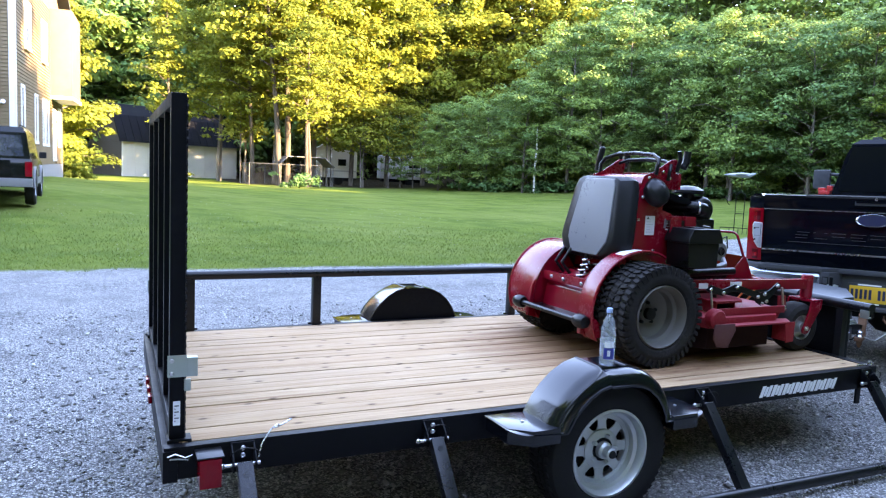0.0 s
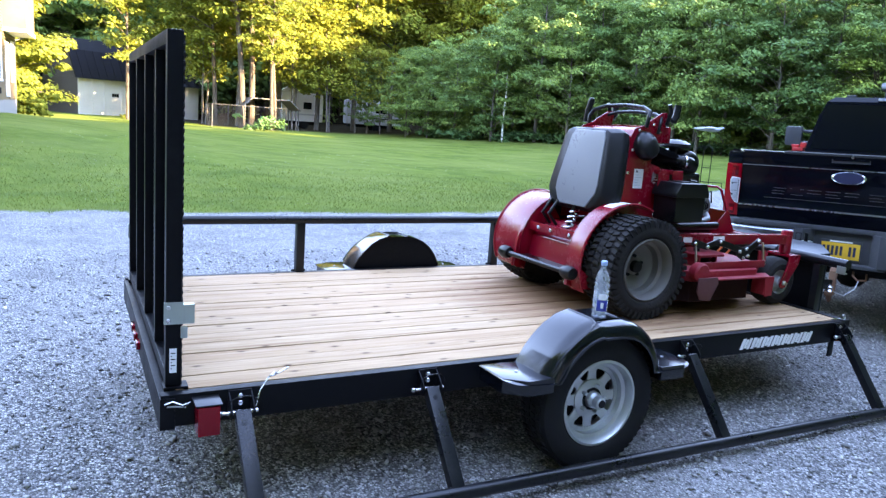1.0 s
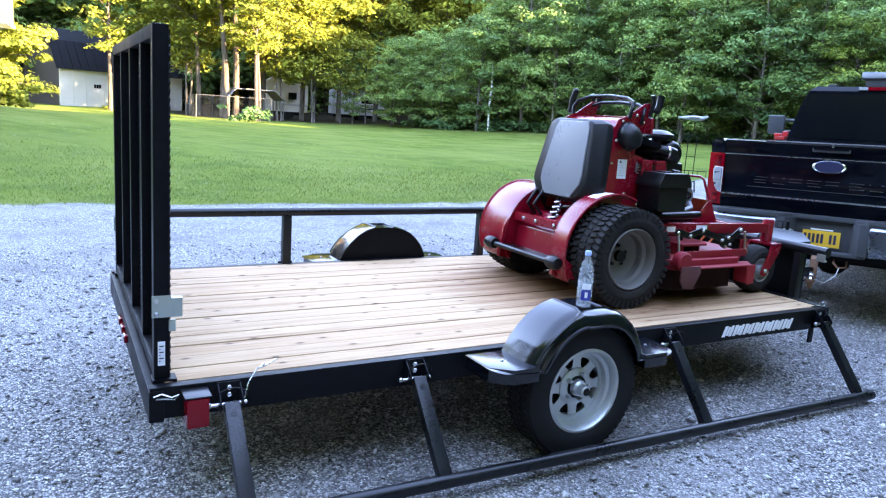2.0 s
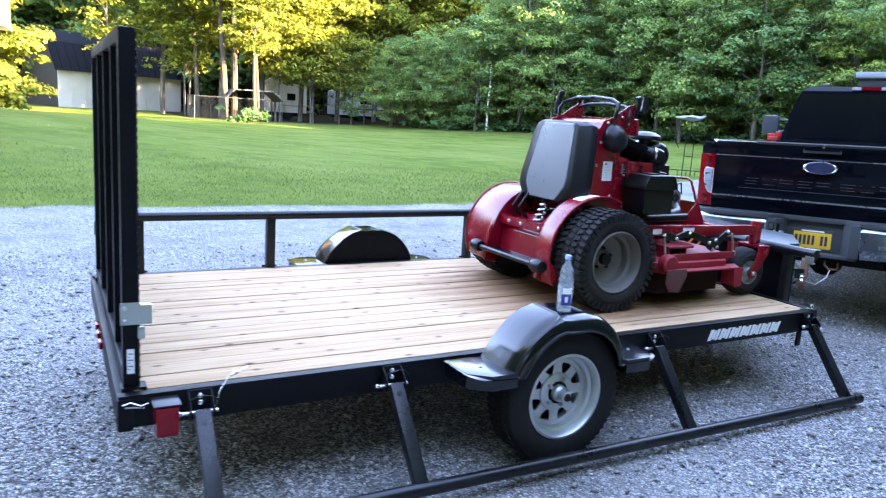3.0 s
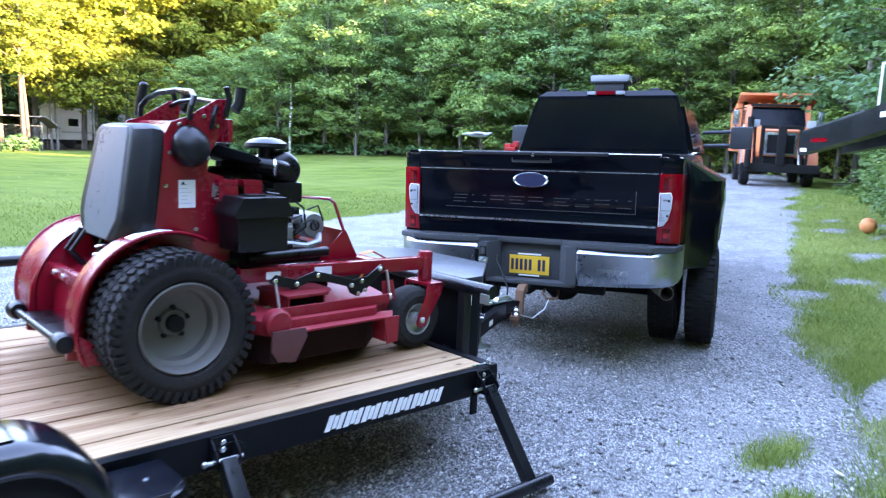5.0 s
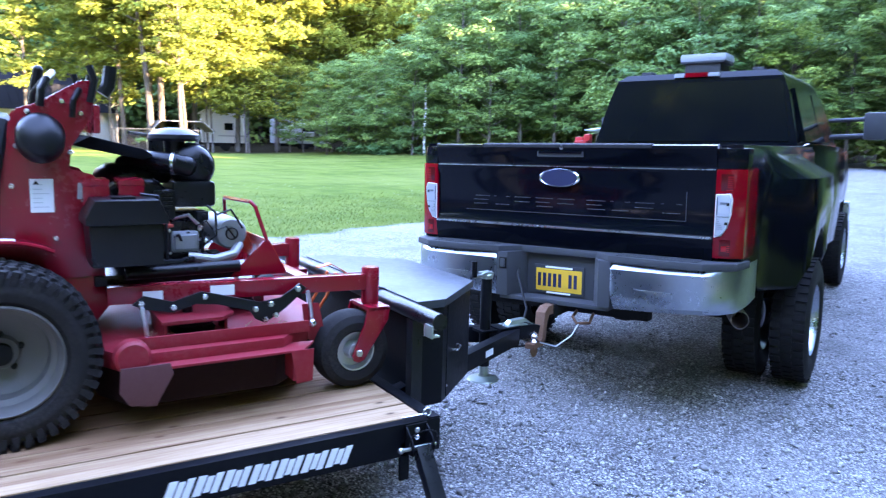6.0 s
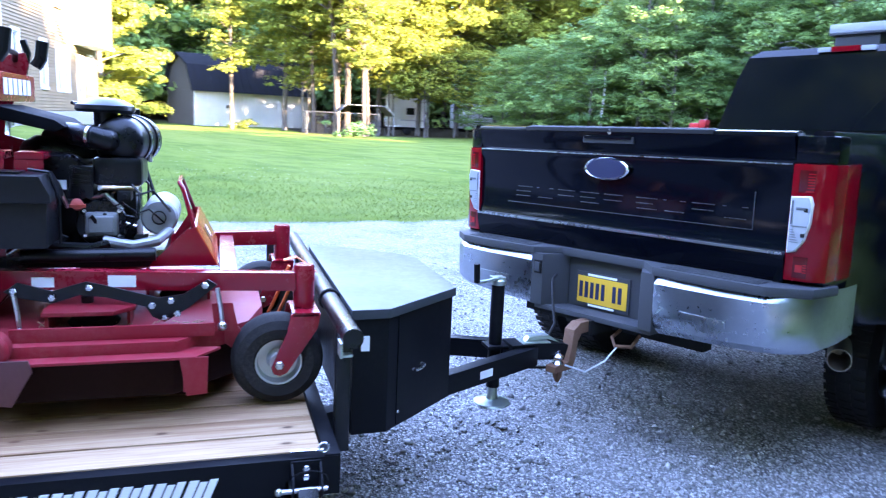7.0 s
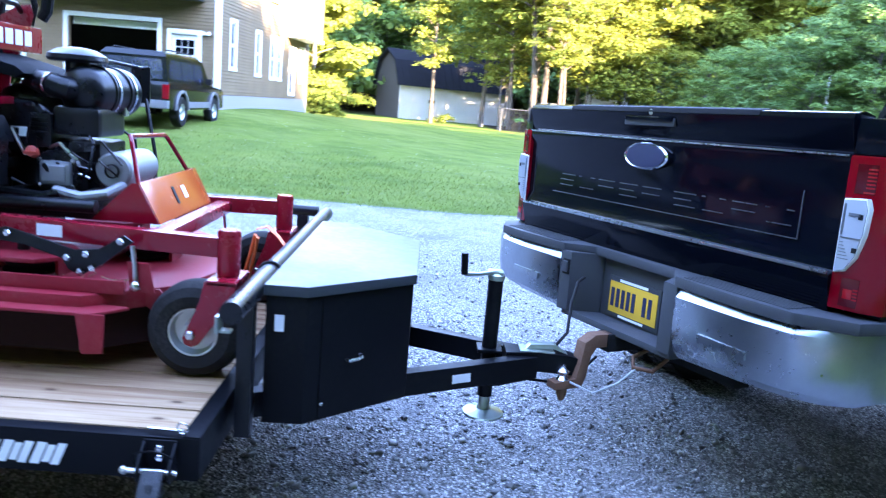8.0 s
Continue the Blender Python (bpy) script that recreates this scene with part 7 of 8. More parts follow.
    tagged(ob, "low shrub beside the dog kennel", "shrub", kind="stuff")
    centres = [(5.6 + rng.normal(0, 0.5), 50.3 + rng.normal(0, 0.3), ground_height(5, 50) + rng.uniform(0.1, 0.5)) for k in range(10)]
    ob = new("shrub", leaf_cloud(rng, centres, 40, (0.25, 0.25, 0.15), 0.18, LEAF_MAPLE, "shrub"))
    tagged(ob, "small sunlit shrub in front of the barn", "shrub", kind="stuff")


build_bushes()

# ---------------------------------------------------------------- house
def siding(name, a, b):
    """Horizontal clapboards."""
    m = Mat(name, 0.7, spec=0.3)
    n1, n2 = m.noise(1.2, 4), m.noise(25, 4, 0.6, (0.3, 0.3, 4))
    col = m.mix(m.ramp(n1, [(0.35, (0, 0, 0)), (0.7, (1, 1, 1))]), a, b)
    col = m.mix(m.math("MULTIPLY", n2, 0.3), col, tuple(0.7 * v for v in a))
    m.color(col)
    m.bump(n2, 0.3, 0.004)
    return m.mat


SIDING = siding("tan_clapboard", (0.170, 0.122, 0.066), (0.200, 0.146, 0.080))
TRIM = coated("white_trim", (0.74, 0.73, 0.70), 0.5, wear=0.15)
CONCRETE = coated("concrete", (0.22, 0.21, 0.195), 0.9, wear=0.4, scale=4, grain=0.2)
BARN_ROOF = coated("black_barn_roofing", (0.012, 0.012, 0.014), 0.85, wear=0.25, scale=3, dust=(0.05, 0.048, 0.045), spec=0.1)
ROOFING = coated("dark_roofing", (0.035, 0.036, 0.04), 0.7, wear=0.3, scale=3, dust=(0.10, 0.10, 0.10))
# house panes greyed, standing for the sky their glass reflects
PANE_SHEEN = coated("window_glass_sheen", (0.10, 0.10, 0.11), 0.12, wear=0.2, scale=2, dust=(0.3, 0.29, 0.3))
GARAGE_SHADE = coated("painted_garage_shade", (0.02, 0.018, 0.016), 0.9, wear=0.2)


def holed_wall(length, z0, z1, holes, thick):
    """A wall along x from 0 to length, at y from 0 to thick, with openings (x0, x1, z0, z1) through it."""
    xs = sorted({0.0, length, *[v for h in holes for v in h[:2]]})
    zs = sorted({z0, z1, *[v for h in holes for v in h[2:]]})
    b = bmesh.new()
    grid = {(i, j): b.verts.new((x, 0, z)) for i, x in enumerate(xs) for j, z in enumerate(zs)}
    for i in range(len(xs) - 1):
        for j in range(len(zs) - 1):
            if not any(h[0] <= xs[i] and xs[i + 1] <= h[1] and h[2] <= zs[j] and zs[j + 1] <= h[3] for h in holes):
                b.faces.new((grid[i, j], grid[i + 1, j], grid[i + 1, j + 1], grid[i, j + 1]))
    bmesh.ops.delete(b, geom=[v for v in b.verts if not v.link_faces], context="VERTS")
    out = bmesh.ops.extrude_face_region(b, geom=b.faces[:])
    bmesh.ops.translate(b, verts=[v for v in out["geom"] if isinstance(v, bmesh.types.BMVert)], vec=(0, thick, 0))
    bmesh.ops.recalc_face_normals(b, faces=b.faces[:])
    return Shape()._add(b)


def window_unit(parent, m, w, h, panes=2, lattice=False, name="window"):
    """A window whose opening's lower middle is at m, looking along -y."""
    win = part(name, Shape().box(-w / 2 - 0.09, w / 2 + 0.09, -0.035, 0.02, h, h + 0.10, 0.004, m).box(-w / 2 - 0.11, w / 2 + 0.11, -0.05, 0.02, -0.09, 0.0, 0.004, m).box(-w / 2 - 0.09, -w / 2, -0.035, 0.02, 0.0, h, 0.004, m).box(w / 2, w / 2 + 0.09, -0.035, 0.02, 0.0, h, 0.004, m), TRIM, parent, "white framed window")
    for k in range(panes):
        za, zb = h * k / panes, h * (k + 1) / panes
        part("sash", Shape().box(-w / 2, w / 2, 0.03, 0.06, za, za + 0.045, 0.003, m).box(-w / 2, w / 2, 0.03, 0.06, zb - 0.045, zb, 0.003, m).box(-w / 2, -w / 2 + 0.045, 0.03, 0.06, za + 0.045, zb - 0.045, 0.003, m).box(w / 2 - 0.045, w / 2, 0.03, 0.06, za + 0.045, zb - 0.045, 0.003, m), TRIM, win)
        part("pane", Shape().box(-w / 2 + 0.045, w / 2 - 0.045, 0.04, 0.048, za + 0.045, zb - 0.045, 0, m), PANE_SHEEN, win)
    return win


def lap_boards(wall, m, x0, x1, z0, z1, gaps, pitch=0.105):
    """Clapboard courses along x, lapped one over the next, stopping at the gaps (x0, x1, z0, z1)."""
    b = bmesh.new()
    z = z0
    while z + pitch <= z1:
        cuts = sorted((max(x0, g[0]), min(x1, g[1])) for g in gaps if g[2] < z + pitch and g[3] > z)
        at, spans = x0, []
        for p, q in cuts:
            if p > at:
                spans.append((at, p))
            at = max(at, q)
        if at < x1:
            spans.append((at, x1))
        profile = [(-0.002, z + 0.014), (-0.034, z + 0.014), (-0.012, z + pitch), (-0.002, z + pitch)]
        for p, q in spans:
            left = [b.verts.new(m @ Vector((p, y, zz))) for y, zz in profile]
            right = [b.verts.new(m @ Vector((q, y, zz))) for y, zz in profile]
            for i in range(4):
                b.faces.new((left[i], right[i], right[(i + 1) % 4], left[(i + 1) % 4]))
            b.faces.new(left[::-1])
            b.faces.new(right)
        z += pitch
    bmesh.ops.recalc_face_normals(b, faces=b.faces[:])
    part("cladding", Shape()._add(b), SIDING, wall)


def build_house():
    z = 0.75
    house = thing("house", pose(-2.02, 22.06, z, 0, 0, -5), "two-storey tan clapboard house with an attached garage", "house")
    L, D, H = 11.0, 11.05, 6.3
    # front wall (faces the drive); local x runs from -L to 0
    front = holed_wall(L, 0.0, H, [(L - 4.87, L - 1.97, 0.0, 2.50), (L - 1.52, L - 0.68, 0.12, 2.22), (1.5, 4.6, 0.0, 2.50)], 0.18)
    wall = part("front_wall", front_moved(front, pose(-L, 0, 0)), SIDING, house)
    lap_boards(wall, pose(-L, 0, 0), 0.0, L - 0.15, 0.0, H, [(L - 5.02, L - 1.82, 0.0, 2.65), (L - 1.67, L - 0.53, 0.0, 2.37), (1.35, 4.75, 0.0, 2.65), (L - 6.02, L - 0.48, 3.21, 3.46)])
    side_m = pose(0, 0, 0, 0, 0, 90)
    holes = [(0.97, 1.48, 1.33, 2.80), (3.57, 4.08, 1.25, 2.72), (5.35, 5.85, 1.2, 2.68), (6.25, 6.75, 1.2, 2.68), (8.0, 8.75, 0.66, 2.5), (9.6, 10.3, 1.2, 2.6)]
    side = holed_wall(D, 0.45, H, holes, 0.18)
    wall = part("side_wall", front_moved(side, side_m), SIDING, house)
    framed = [(a - 0.12, b + 0.12, c - 0.10, d + 0.11) for a, b, c, d in holes + [(1.6, 2.4, 4.1, 5.4), (5.2, 6.0, 4.1, 5.4)]]
    lap_boards(wall, side_m, 0.13, D, 0.46, H, framed + [(7.42, 10.68, 2.92, H)])
    part("foundation", front_moved(Shape().box(0.0, D, 0.0, 0.2, -0.6, 0.449, 0.01), side_m @ pose(0, -0.02, 0)), CONCRETE, house)
    part("back_wall", Shape().box(-L, -0.18, D - 0.18, D, 0.0, H, 0), SIDING, house)
    part("far_wall", Shape().box(-L, -L + 0.18, 0.18, D - 0.18, 0.0, H, 0), SIDING, house)
    part("garage_floor", Shape().box(-L + 0.18, -0.2, 0.18, D - 0.2, -0.05, 0.02, 0), CONCRETE, house)
    # near-black ceiling and added back sheet paint the garage's unlit inside
    part("garage_ceiling", Shape().box(-L + 0.18, -0.2, 0.18, D - 0.2, 2.7, 2.8, 0), GARAGE_SHADE, house)
    part("garage_partition", Shape().box(-L + 0.18, -0.2, 5.5, 5.6, 0.02, 2.7, 0), GARAGE_SHADE, house)
    for k, (xa, w, zz, h, p) in enumerate(((1.225, 0.51, 1.33, 1.47, 2), (3.825, 0.51, 1.25, 1.47, 2), (5.60, 0.50, 1.2, 1.48, 2), (6.50, 0.50, 1.2, 1.48, 2), (8.375, 0.75, 0.66, 1.84, 2), (9.95, 0.7, 1.2, 1.4, 2))):
        window_unit(house, side_m @ pose(xa, 0, zz), w, h, p)
    # corner boards
    part("corner_board", Shape().box(-0.14, 0.03, -0.035, -0.001, 0.0, H, 0.004).box(0.003, 0.035, -0.035, 0.12, 0.0, H, 0.004), TRIM, house, "white corner board")
    # garage door frames
    for xa, xb in ((-4.87, -1.97), (-9.5, -6.4)):
        part("garage_door_frame", Shape().box(xa - 0.14, xa, -0.04, 0.02, 0.0, 2.64, 0.004).box(xb, xb + 0.14, -0.04, 0.02, 0.0, 2.64, 0.004).box(xa, xb, -0.04, 0.02, 2.50, 2.64, 0.004), TRIM, house)
        part("garage_door", Shape().box(xa, xb, 0.3, 0.36, 2.28, 2.50, 0.01), TRIM, house, "raised white garage door")
    door = part("entry_door", Shape().box(-1.52, -0.68, 0.05, 0.10, 0.12, 2.22, 0.004).box(-1.66, -1.52, -0.04, 0.03, 0.0, 2.36, 0.004).box(-0.68, -0.54, -0.04, 0.03, 0.0, 2.36, 0.004).box(-1.52, -0.68, -0.04, 0.03, 2.22, 2.36, 0.004), TRIM, house, "white entry door with a lattice window")
    for i in range(3):
        for j in range(2):
            part("pane", Shape().box(-1.40 + i * 0.205, -1.40 + i * 0.205 + 0.18, 0.035, 0.052, 1.60 + j * 0.24, 1.81 + j * 0.24, 0), DARK_GLASS, door)
    part("flood_lamp", Shape().turned([(0, 0), (0.05, 0.02), (0.06, 0.09), (0.055, 0.10), (0, 0.10)], 14, pose(-0.30, -0.05, 2.25, 70, 0, 15)).turned([(0, 0), (0.05, 0.02), (0.06, 0.09), (0.055, 0.10), (0, 0.10)], 14, pose(-0.42, -0.05, 2.25, 70, 0, -25)).box(-0.42, -0.30, -0.05, -0.001, 2.22, 2.28, 0.01), TRIM, house, "white twin flood lamp")
    part("balcony", Shape().box(-6.0, -0.5, -1.1, -0.001, 3.22, 3.45, 0.01), ROOFING, house, "dark overhang above the garage")
    # bay on the upper floor of the side wall
    bay = part("bay", front_moved(Shape().box(7.5, 10.6, -0.75, -0.001, 3.05, H, 0.01), side_m), SIDING, house, "bay that juts out on the upper floor")
    part("bay_trim", front_moved(Shape().box(7.44, 10.66, -0.79, -0.002, 2.93, 3.05, 0.01), side_m), TRIM, bay)
    for xa in (2.0, 5.6):
        window_unit(house, side_m @ pose(xa, -0.05, 4.1), 0.8, 1.3, 2)
    part("roof", Shape().prism([(-0.5, H), (D / 2, H + 2.6), (D + 0.5, H), (D + 0.5, H + 0.15), (D / 2, H + 2.8), (-0.5, H + 0.15)], -L - 0.4, 0.4, "x", 0.01), ROOFING, house)
    part("gable", Shape().prism([(0.0, H), (D / 2, H + 2.6), (D, H)], -0.18, 0.0, "x", 0), SIDING, house)


def front_moved(shape, m):
    bmesh.ops.transform(shape.bm, matrix=m, verts=shape.bm.verts)
    return shape


build_house()


# ---------------------------------------------------------------- parked car
def build_suv():
    gz = ground_height(-2.1, 16.5)
    suv = thing("parked_car", pose(-2.1, 15.35, gz, 0, 0, 90), "dark green and black older sport utility car parked on the lawn", "car")
    paint = coated("dark_green_car_paint", (0.003, 0.0045, 0.0045), 0.15, wear=0.03, spec=0.25, coat=0.0, scale=3)
    cladding = coated("grey_cladding", (0.15, 0.15, 0.155), 0.5, wear=0.2)
    def outline():
        pts = [(0.02, 0.45)] + arc(0.95, 0.40, 0.42, 180, 0, 10) + arc(3.62, 0.40, 0.42, 180, 0, 10) + [(4.5, 0.45), (4.5, 0.85), (4.35, 0.95), (3.3, 1.03), (0.05, 1.04), (0.0, 0.9)]
        return pts
    part("body", Shape().prism(outline(), -0.85, 0.85, "y", 0.02), paint, suv)
    pale = coated("tinted_car_glass", (0.02, 0.025, 0.04), 0.05, wear=0.05, spec=1.0)
    top = [[(0.06, 0.82, 1.03), (0.06, -0.82, 1.03), (3.35, -0.82, 1.03), (3.35, 0.82, 1.03)], [(0.14, 0.74, 1.50), (0.14, -0.74, 1.50), (2.85, -0.74, 1.50), (2.85, 0.74, 1.50)], [(0.28, 0.66, 1.60), (0.28, -0.66, 1.60), (2.55, -0.66, 1.60), (2.55, 0.66, 1.60)]]
    cab = part("roof", Shape().loft(top), paint, suv)
    part("rear_window", Shape().loft([[(0.07 + d, 0.70, 1.08), (0.07 + d, -0.70, 1.08), (0.135 + d, -0.64, 1.45), (0.135 + d, 0.64, 1.45)] for d in (-0.004, 0.03)]), pale, cab)
    for s in (1, -1):
        for xa, xb in ((0.28, 1.05), (1.13, 1.95), (2.03, 2.85)):
            part("side_window", Shape().loft([[(xa, s * (0.80 + d), 1.09), (xb, s * (0.80 + d), 1.09), (xb - (0.22 if xb > 2.5 else 0), s * (0.738 + d), 1.45), (xa + 0.05, s * (0.738 + d), 1.45)] for d in (-0.03, 0.012)]), pale, cab)
        part("tail_lamp", Shape().box(-0.015, 0.06, min(s * 0.72, s * 0.857), max(s * 0.72, s * 0.857), 0.66, 0.98, 0.01), RED_LENS, suv, "red tail lamp")
        for x in (0.95, 3.62):
            flare = arc(x, 0.40, 0.47, 180, 0, 10) + arc(x, 0.40, 0.41, 0, 180, 10)
            part("arch_flare", Shape().prism(flare, min(s * 0.84, s * 0.89), max(s * 0.84, s * 0.89), "y", 0.005), cladding, suv)
            m = Matrix.Translation((x, s * 0.77, 0.36)) @ (pose(0, 0, 0, 90, 0, 0) if s < 0 else pose(0, 0, 0, -90, 0, 0))
            ty = part("tyre", Shape().turned([(0.2, -0.1), (0.33, -0.11), (0.36, -0.07), (0.36, 0.07), (0.33, 0.11), (0.2, 0.10)], 32, m), RUBBER, suv)
            part("rim", Shape().turned([(0.205, 0.09), (0.19, 0.095), (0.17, 0.04), (0.08, 0.05), (0.06, 0.08), (0, 0.08)], 24, m), GALV, ty)
        part("mirror", Shape().box(2.75, 2.85, min(s * 0.86, s * 1.02), max(s * 0.86, s * 1.02), 1.05, 1.2, 0.02), RUBBER, suv)
        part("side_cladding", Shape().box(1.40, 3.17, min(s * 0.85, s * 0.87), max(s * 0.85, s * 0.87), 0.45, 0.60, 0.008), cladding, suv)
    part("rear_bumper", Shape().box(-0.10, 0.08, -0.86, 0.86, 0.44, 0.62, 0.02), cladding, suv)
    part("spare_wheel_door", Shape().box(-0.012, 0.02, -0.45, 0.45, 0.66, 1.0, 0.008), paint, suv)
    for s in (1, -1):
        part("roof_rail", Shape().tube([(0.5, s * 0.60, 1.60), (0.55, s * 0.60, 1.64), (2.3, s * 0.60, 1.64), (2.35, s * 0.60, 1.60)], 0.014, 6), RUBBER, cab)
    # the glasshouse is tall
    for ob in (cab, *cab.children):
        for v in ob.data.vertices:
            v.co.z += max(0.0, v.co.z - 1.03) * 0.2


build_suv()

# ---------------------------------------------------------------- barn, kennel, campers
# the barn's shaded end and sunlit front, each put into its board colour
SHADED_BOARD = coated("shaded_weathered_board", (0.055, 0.045, 0.036), 0.9, wear=0.5, scale=2.5, dust=(0.09, 0.08, 0.065), grain=0.2)
PALE_BOARD = coated("pale_weathered_board", (0.64, 0.60, 0.51), 0.85, wear=0.6, scale=2.5, dust=(0.18, 0.165, 0.135), grain=0.2)
CAMPER = coated("camper_white", (0.68, 0.66, 0.62), 0.5, wear=0.4, scale=1.5, dust=(0.5, 0.48, 0.45))
CAMPER_GREY = coated("camper_grey", (0.42, 0.41, 0.40), 0.5, wear=0.3, scale=1.5)


def build_barn():
    barn = thing("barn", pose(2.3, 55.6, 0.05, 0, 0, 25), "weathered pale barn with a dark gambrel roof", "barn")
    L, D = 9.7, 5.0
    front = holed_wall(L, 0.0, 2.72, [(2.2, 3.2, 0.0, 2.05)], 0.12)
    part("front_wall", front, PALE_BOARD, barn)
    for x in (0.95, 1.85, 3.9, 4.8, 6.7):
        part("batten", Shape().box(x, x + 0.09, -0.025, -0.001, 0.0, 2.7, 0.004), PALE_BOARD, barn)
    door = part("door", Shape().box(2.2, 3.2, 0.02, 0.07, 0.0, 2.05, 0.004), PALE_BOARD, barn, "pale boarded door with a small window")
    for i in range(3):
        part("pane", Shape().box(2.45 + i * 0.18, 2.60 + i * 0.18, 0.008, 0.021, 1.5, 1.75, 0), DARK_GLASS, door)
    part("side_wall", Shape().box(0.0, 0.12, 0.12, D, 0.0, 2.72, 0), SHADED_BOARD, barn, "weathered end wall with its shade in the colour")
    part("side_wall", Shape().box(L - 0.12, L, 0.12, D, 0.0, 2.72, 0), PALE_BOARD, barn)
    part("back_wall", Shape().box(0.12, L - 0.12, D - 0.12, D, 0.0, 2.72, 0), PALE_BOARD, barn)
    outer = [(-0.3, 2.66), (0.75, 4.6), (D / 2, 5.5), (D - 0.75, 4.6), (D + 0.3, 2.66)]
    inner = [(D + 0.15, 2.66), (D - 0.85, 4.5), (D / 2, 5.36), (0.85, 4.5), (-0.15, 2.66)]
    part("roof", Shape().prism(outer + inner, -0.3, L + 0.3, "x", 0.01), BARN_ROOF, barn)
    for x in (0.0, L - 0.1):
        part("gable", Shape().prism([(-0.1, 2.725), (0.87, 4.48), (D / 2, 5.33), (D - 0.87, 4.48), (D + 0.1, 2.725)], x, x + 0.1, "x", 0), SHADED_BOARD, barn)
    for k in range(16):
        x = 0.2 + k * 0.6
        part("roof_rib", Shape().prism([(-0.3, 2.67), (0.75, 4.61), (0.73, 4.64), (-0.33, 2.69)], x, x + 0.04, "x", 0), BARN_ROOF, barn)


build_barn()


KENNEL_STEEL = coated("dull_kennel_steel", (0.075, 0.075, 0.072), 0.7, metal=0.2, wear=0.4, scale=9, dust=(0.09, 0.085, 0.08))


def build_kennel():
    ken = thing("dog_kennel", pose(0, 0, 0), "chain-link dog kennel with a grey tarpaulin roof", "kennel")
    a = [(9.1, 44.4), (10.9, 43.6), (13.4, 43.4), (13.4, 46.5), (9.1, 46.5)]
    gz = 0.18
    h = 1.42
    for (x0, y0), (x1, y1) in zip(a, a[1:] + a[:1]):
        n = max(1, int(math.hypot(x1 - x0, y1 - y0) / 1.3))
        for k in range(n):
            x, y = x0 + (x1 - x0) * k / n, y0 + (y1 - y0) * k / n
            part("post", Shape().tube([(x, y, 0.05), (x, y, gz + h)], 0.028, 8), KENNEL_STEEL, ken)
        part("rail", Shape().tube([(x0, y0, gz + h), (x1, y1, gz + h)], 0.02, 6), KENNEL_STEEL, ken)
        wire = Shape()
        m = int(math.hypot(x1 - x0, y1 - y0) / 0.12)
        for k in range(m):
            for d in (1, -1):
                f0, f1 = k / m, (k + d * 6) / m
                if 0 <= f1 <= 1:
                    wire.tube([(x0 + (x1 - x0) * f0, y0 + (y1 - y0) * f0, gz), (x0 + (x1 - x0) * f1, y0 + (y1 - y0) * f1, gz + h)], 0.004, 3, caps=False)
        part("chain_link", wire, KENNEL_STEEL, ken, smooth=False)
    tarp = coated("grey_tarpaulin", (0.13, 0.125, 0.115), 0.8, wear=0.3, scale=2)
    part("roof", Shape().prism([(11.0, 1.62), (11.5, 2.15), (13.9, 2.15), (14.6, 1.55), (14.6, 1.50), (13.9, 2.10), (11.5, 2.10), (11.0, 1.57)], 44.2, 46.6, "y", 0.01), tarp, ken, "grey tarpaulin roof")
    for x, y in ((11.05, 44.3), (14.5, 44.3), (11.05, 46.5), (14.5, 46.5)):
        part("roof_post", Shape().tube([(x, y, 0.1), (x, y, 1.6)], 0.03, 8), KENNEL_STEEL, ken)


build_kennel()


def camper(x, y, yaw, w, h, mat, label, gable):
    gz = ground_height(x, y)
    cam_ob = thing("camper", pose(x, y, gz, 0, 0, yaw), label, "camper")
    body = Shape().prism([(0, 0.55), (w, 0.55), (w, 0.55 + h), (w * 0.75, 0.6 + h), (0.2, 0.6 + h), (0, 0.45 + h)], 0.0, 2.3, "y", 0.05)
    part("body", body, mat, cam_ob)
    win = part("window", Shape().box(w * 0.52, w * 0.72, -0.03, 0.01, 1.45, 1.95, 0.01), DARK_GLASS, cam_ob)
    part("window_frame", Shape().box(w * 0.50, w * 0.74, -0.02, 0.005, 1.40, 1.45, 0.004).box(w * 0.50, w * 0.74, -0.02, 0.005, 1.95, 2.0, 0.004), TRIM, win)
    part("door", Shape().box(w * 0.22, w * 0.36, -0.02, 0.01, 0.7, 2.3, 0.01), mat, cam_ob)
    part("stripe", Shape().box(w * 0.38, w * 0.98, -0.008, 0.004, 1.0, 1.1, 0), CAMPER_GREY if mat is CAMPER else RUBBER, cam_ob)
    part("underframe", Shape().box(0.2, w - 0.2, 0.3, 2.0, 0.3, 0.548, 0.01), UNDER, cam_ob)
    for yy in (0.15, 2.15):
        part("wheel", Shape().turned([(0, -0.1), (0.3, -0.1), (0.34, -0.05), (0.34, 0.05), (0.3, 0.1), (0, 0.1)], 24, Matrix.Translation((w * 0.55, yy, 0.34)) @ pose(0, 0, 0, 90)), RUBBER, cam_ob)
    if gable:
        part("gable_cover", Shape().prism([(-0.3, 0.5 + h), (0.5, 1.0 + h), (1.4, 0.65 + h), (1.4, 0.6 + h)], -0.1, 2.4, "y", 0.01), PALE_BOARD, cam_ob)
    part("hitch", Shape().box(-0.9, 0.1, 1.05, 1.2, 0.42, 0.5, 0.01), UNDER, cam_ob)


camper(15.6, 51.8, -12, 3.0, 2.05, CAMPER, "white camper trailer standing under the trees", True)
camper(21.0, 52.6, -14, 4.4, 1.85, CAMPER_GREY, "grey camper trailer standing under the trees", False)

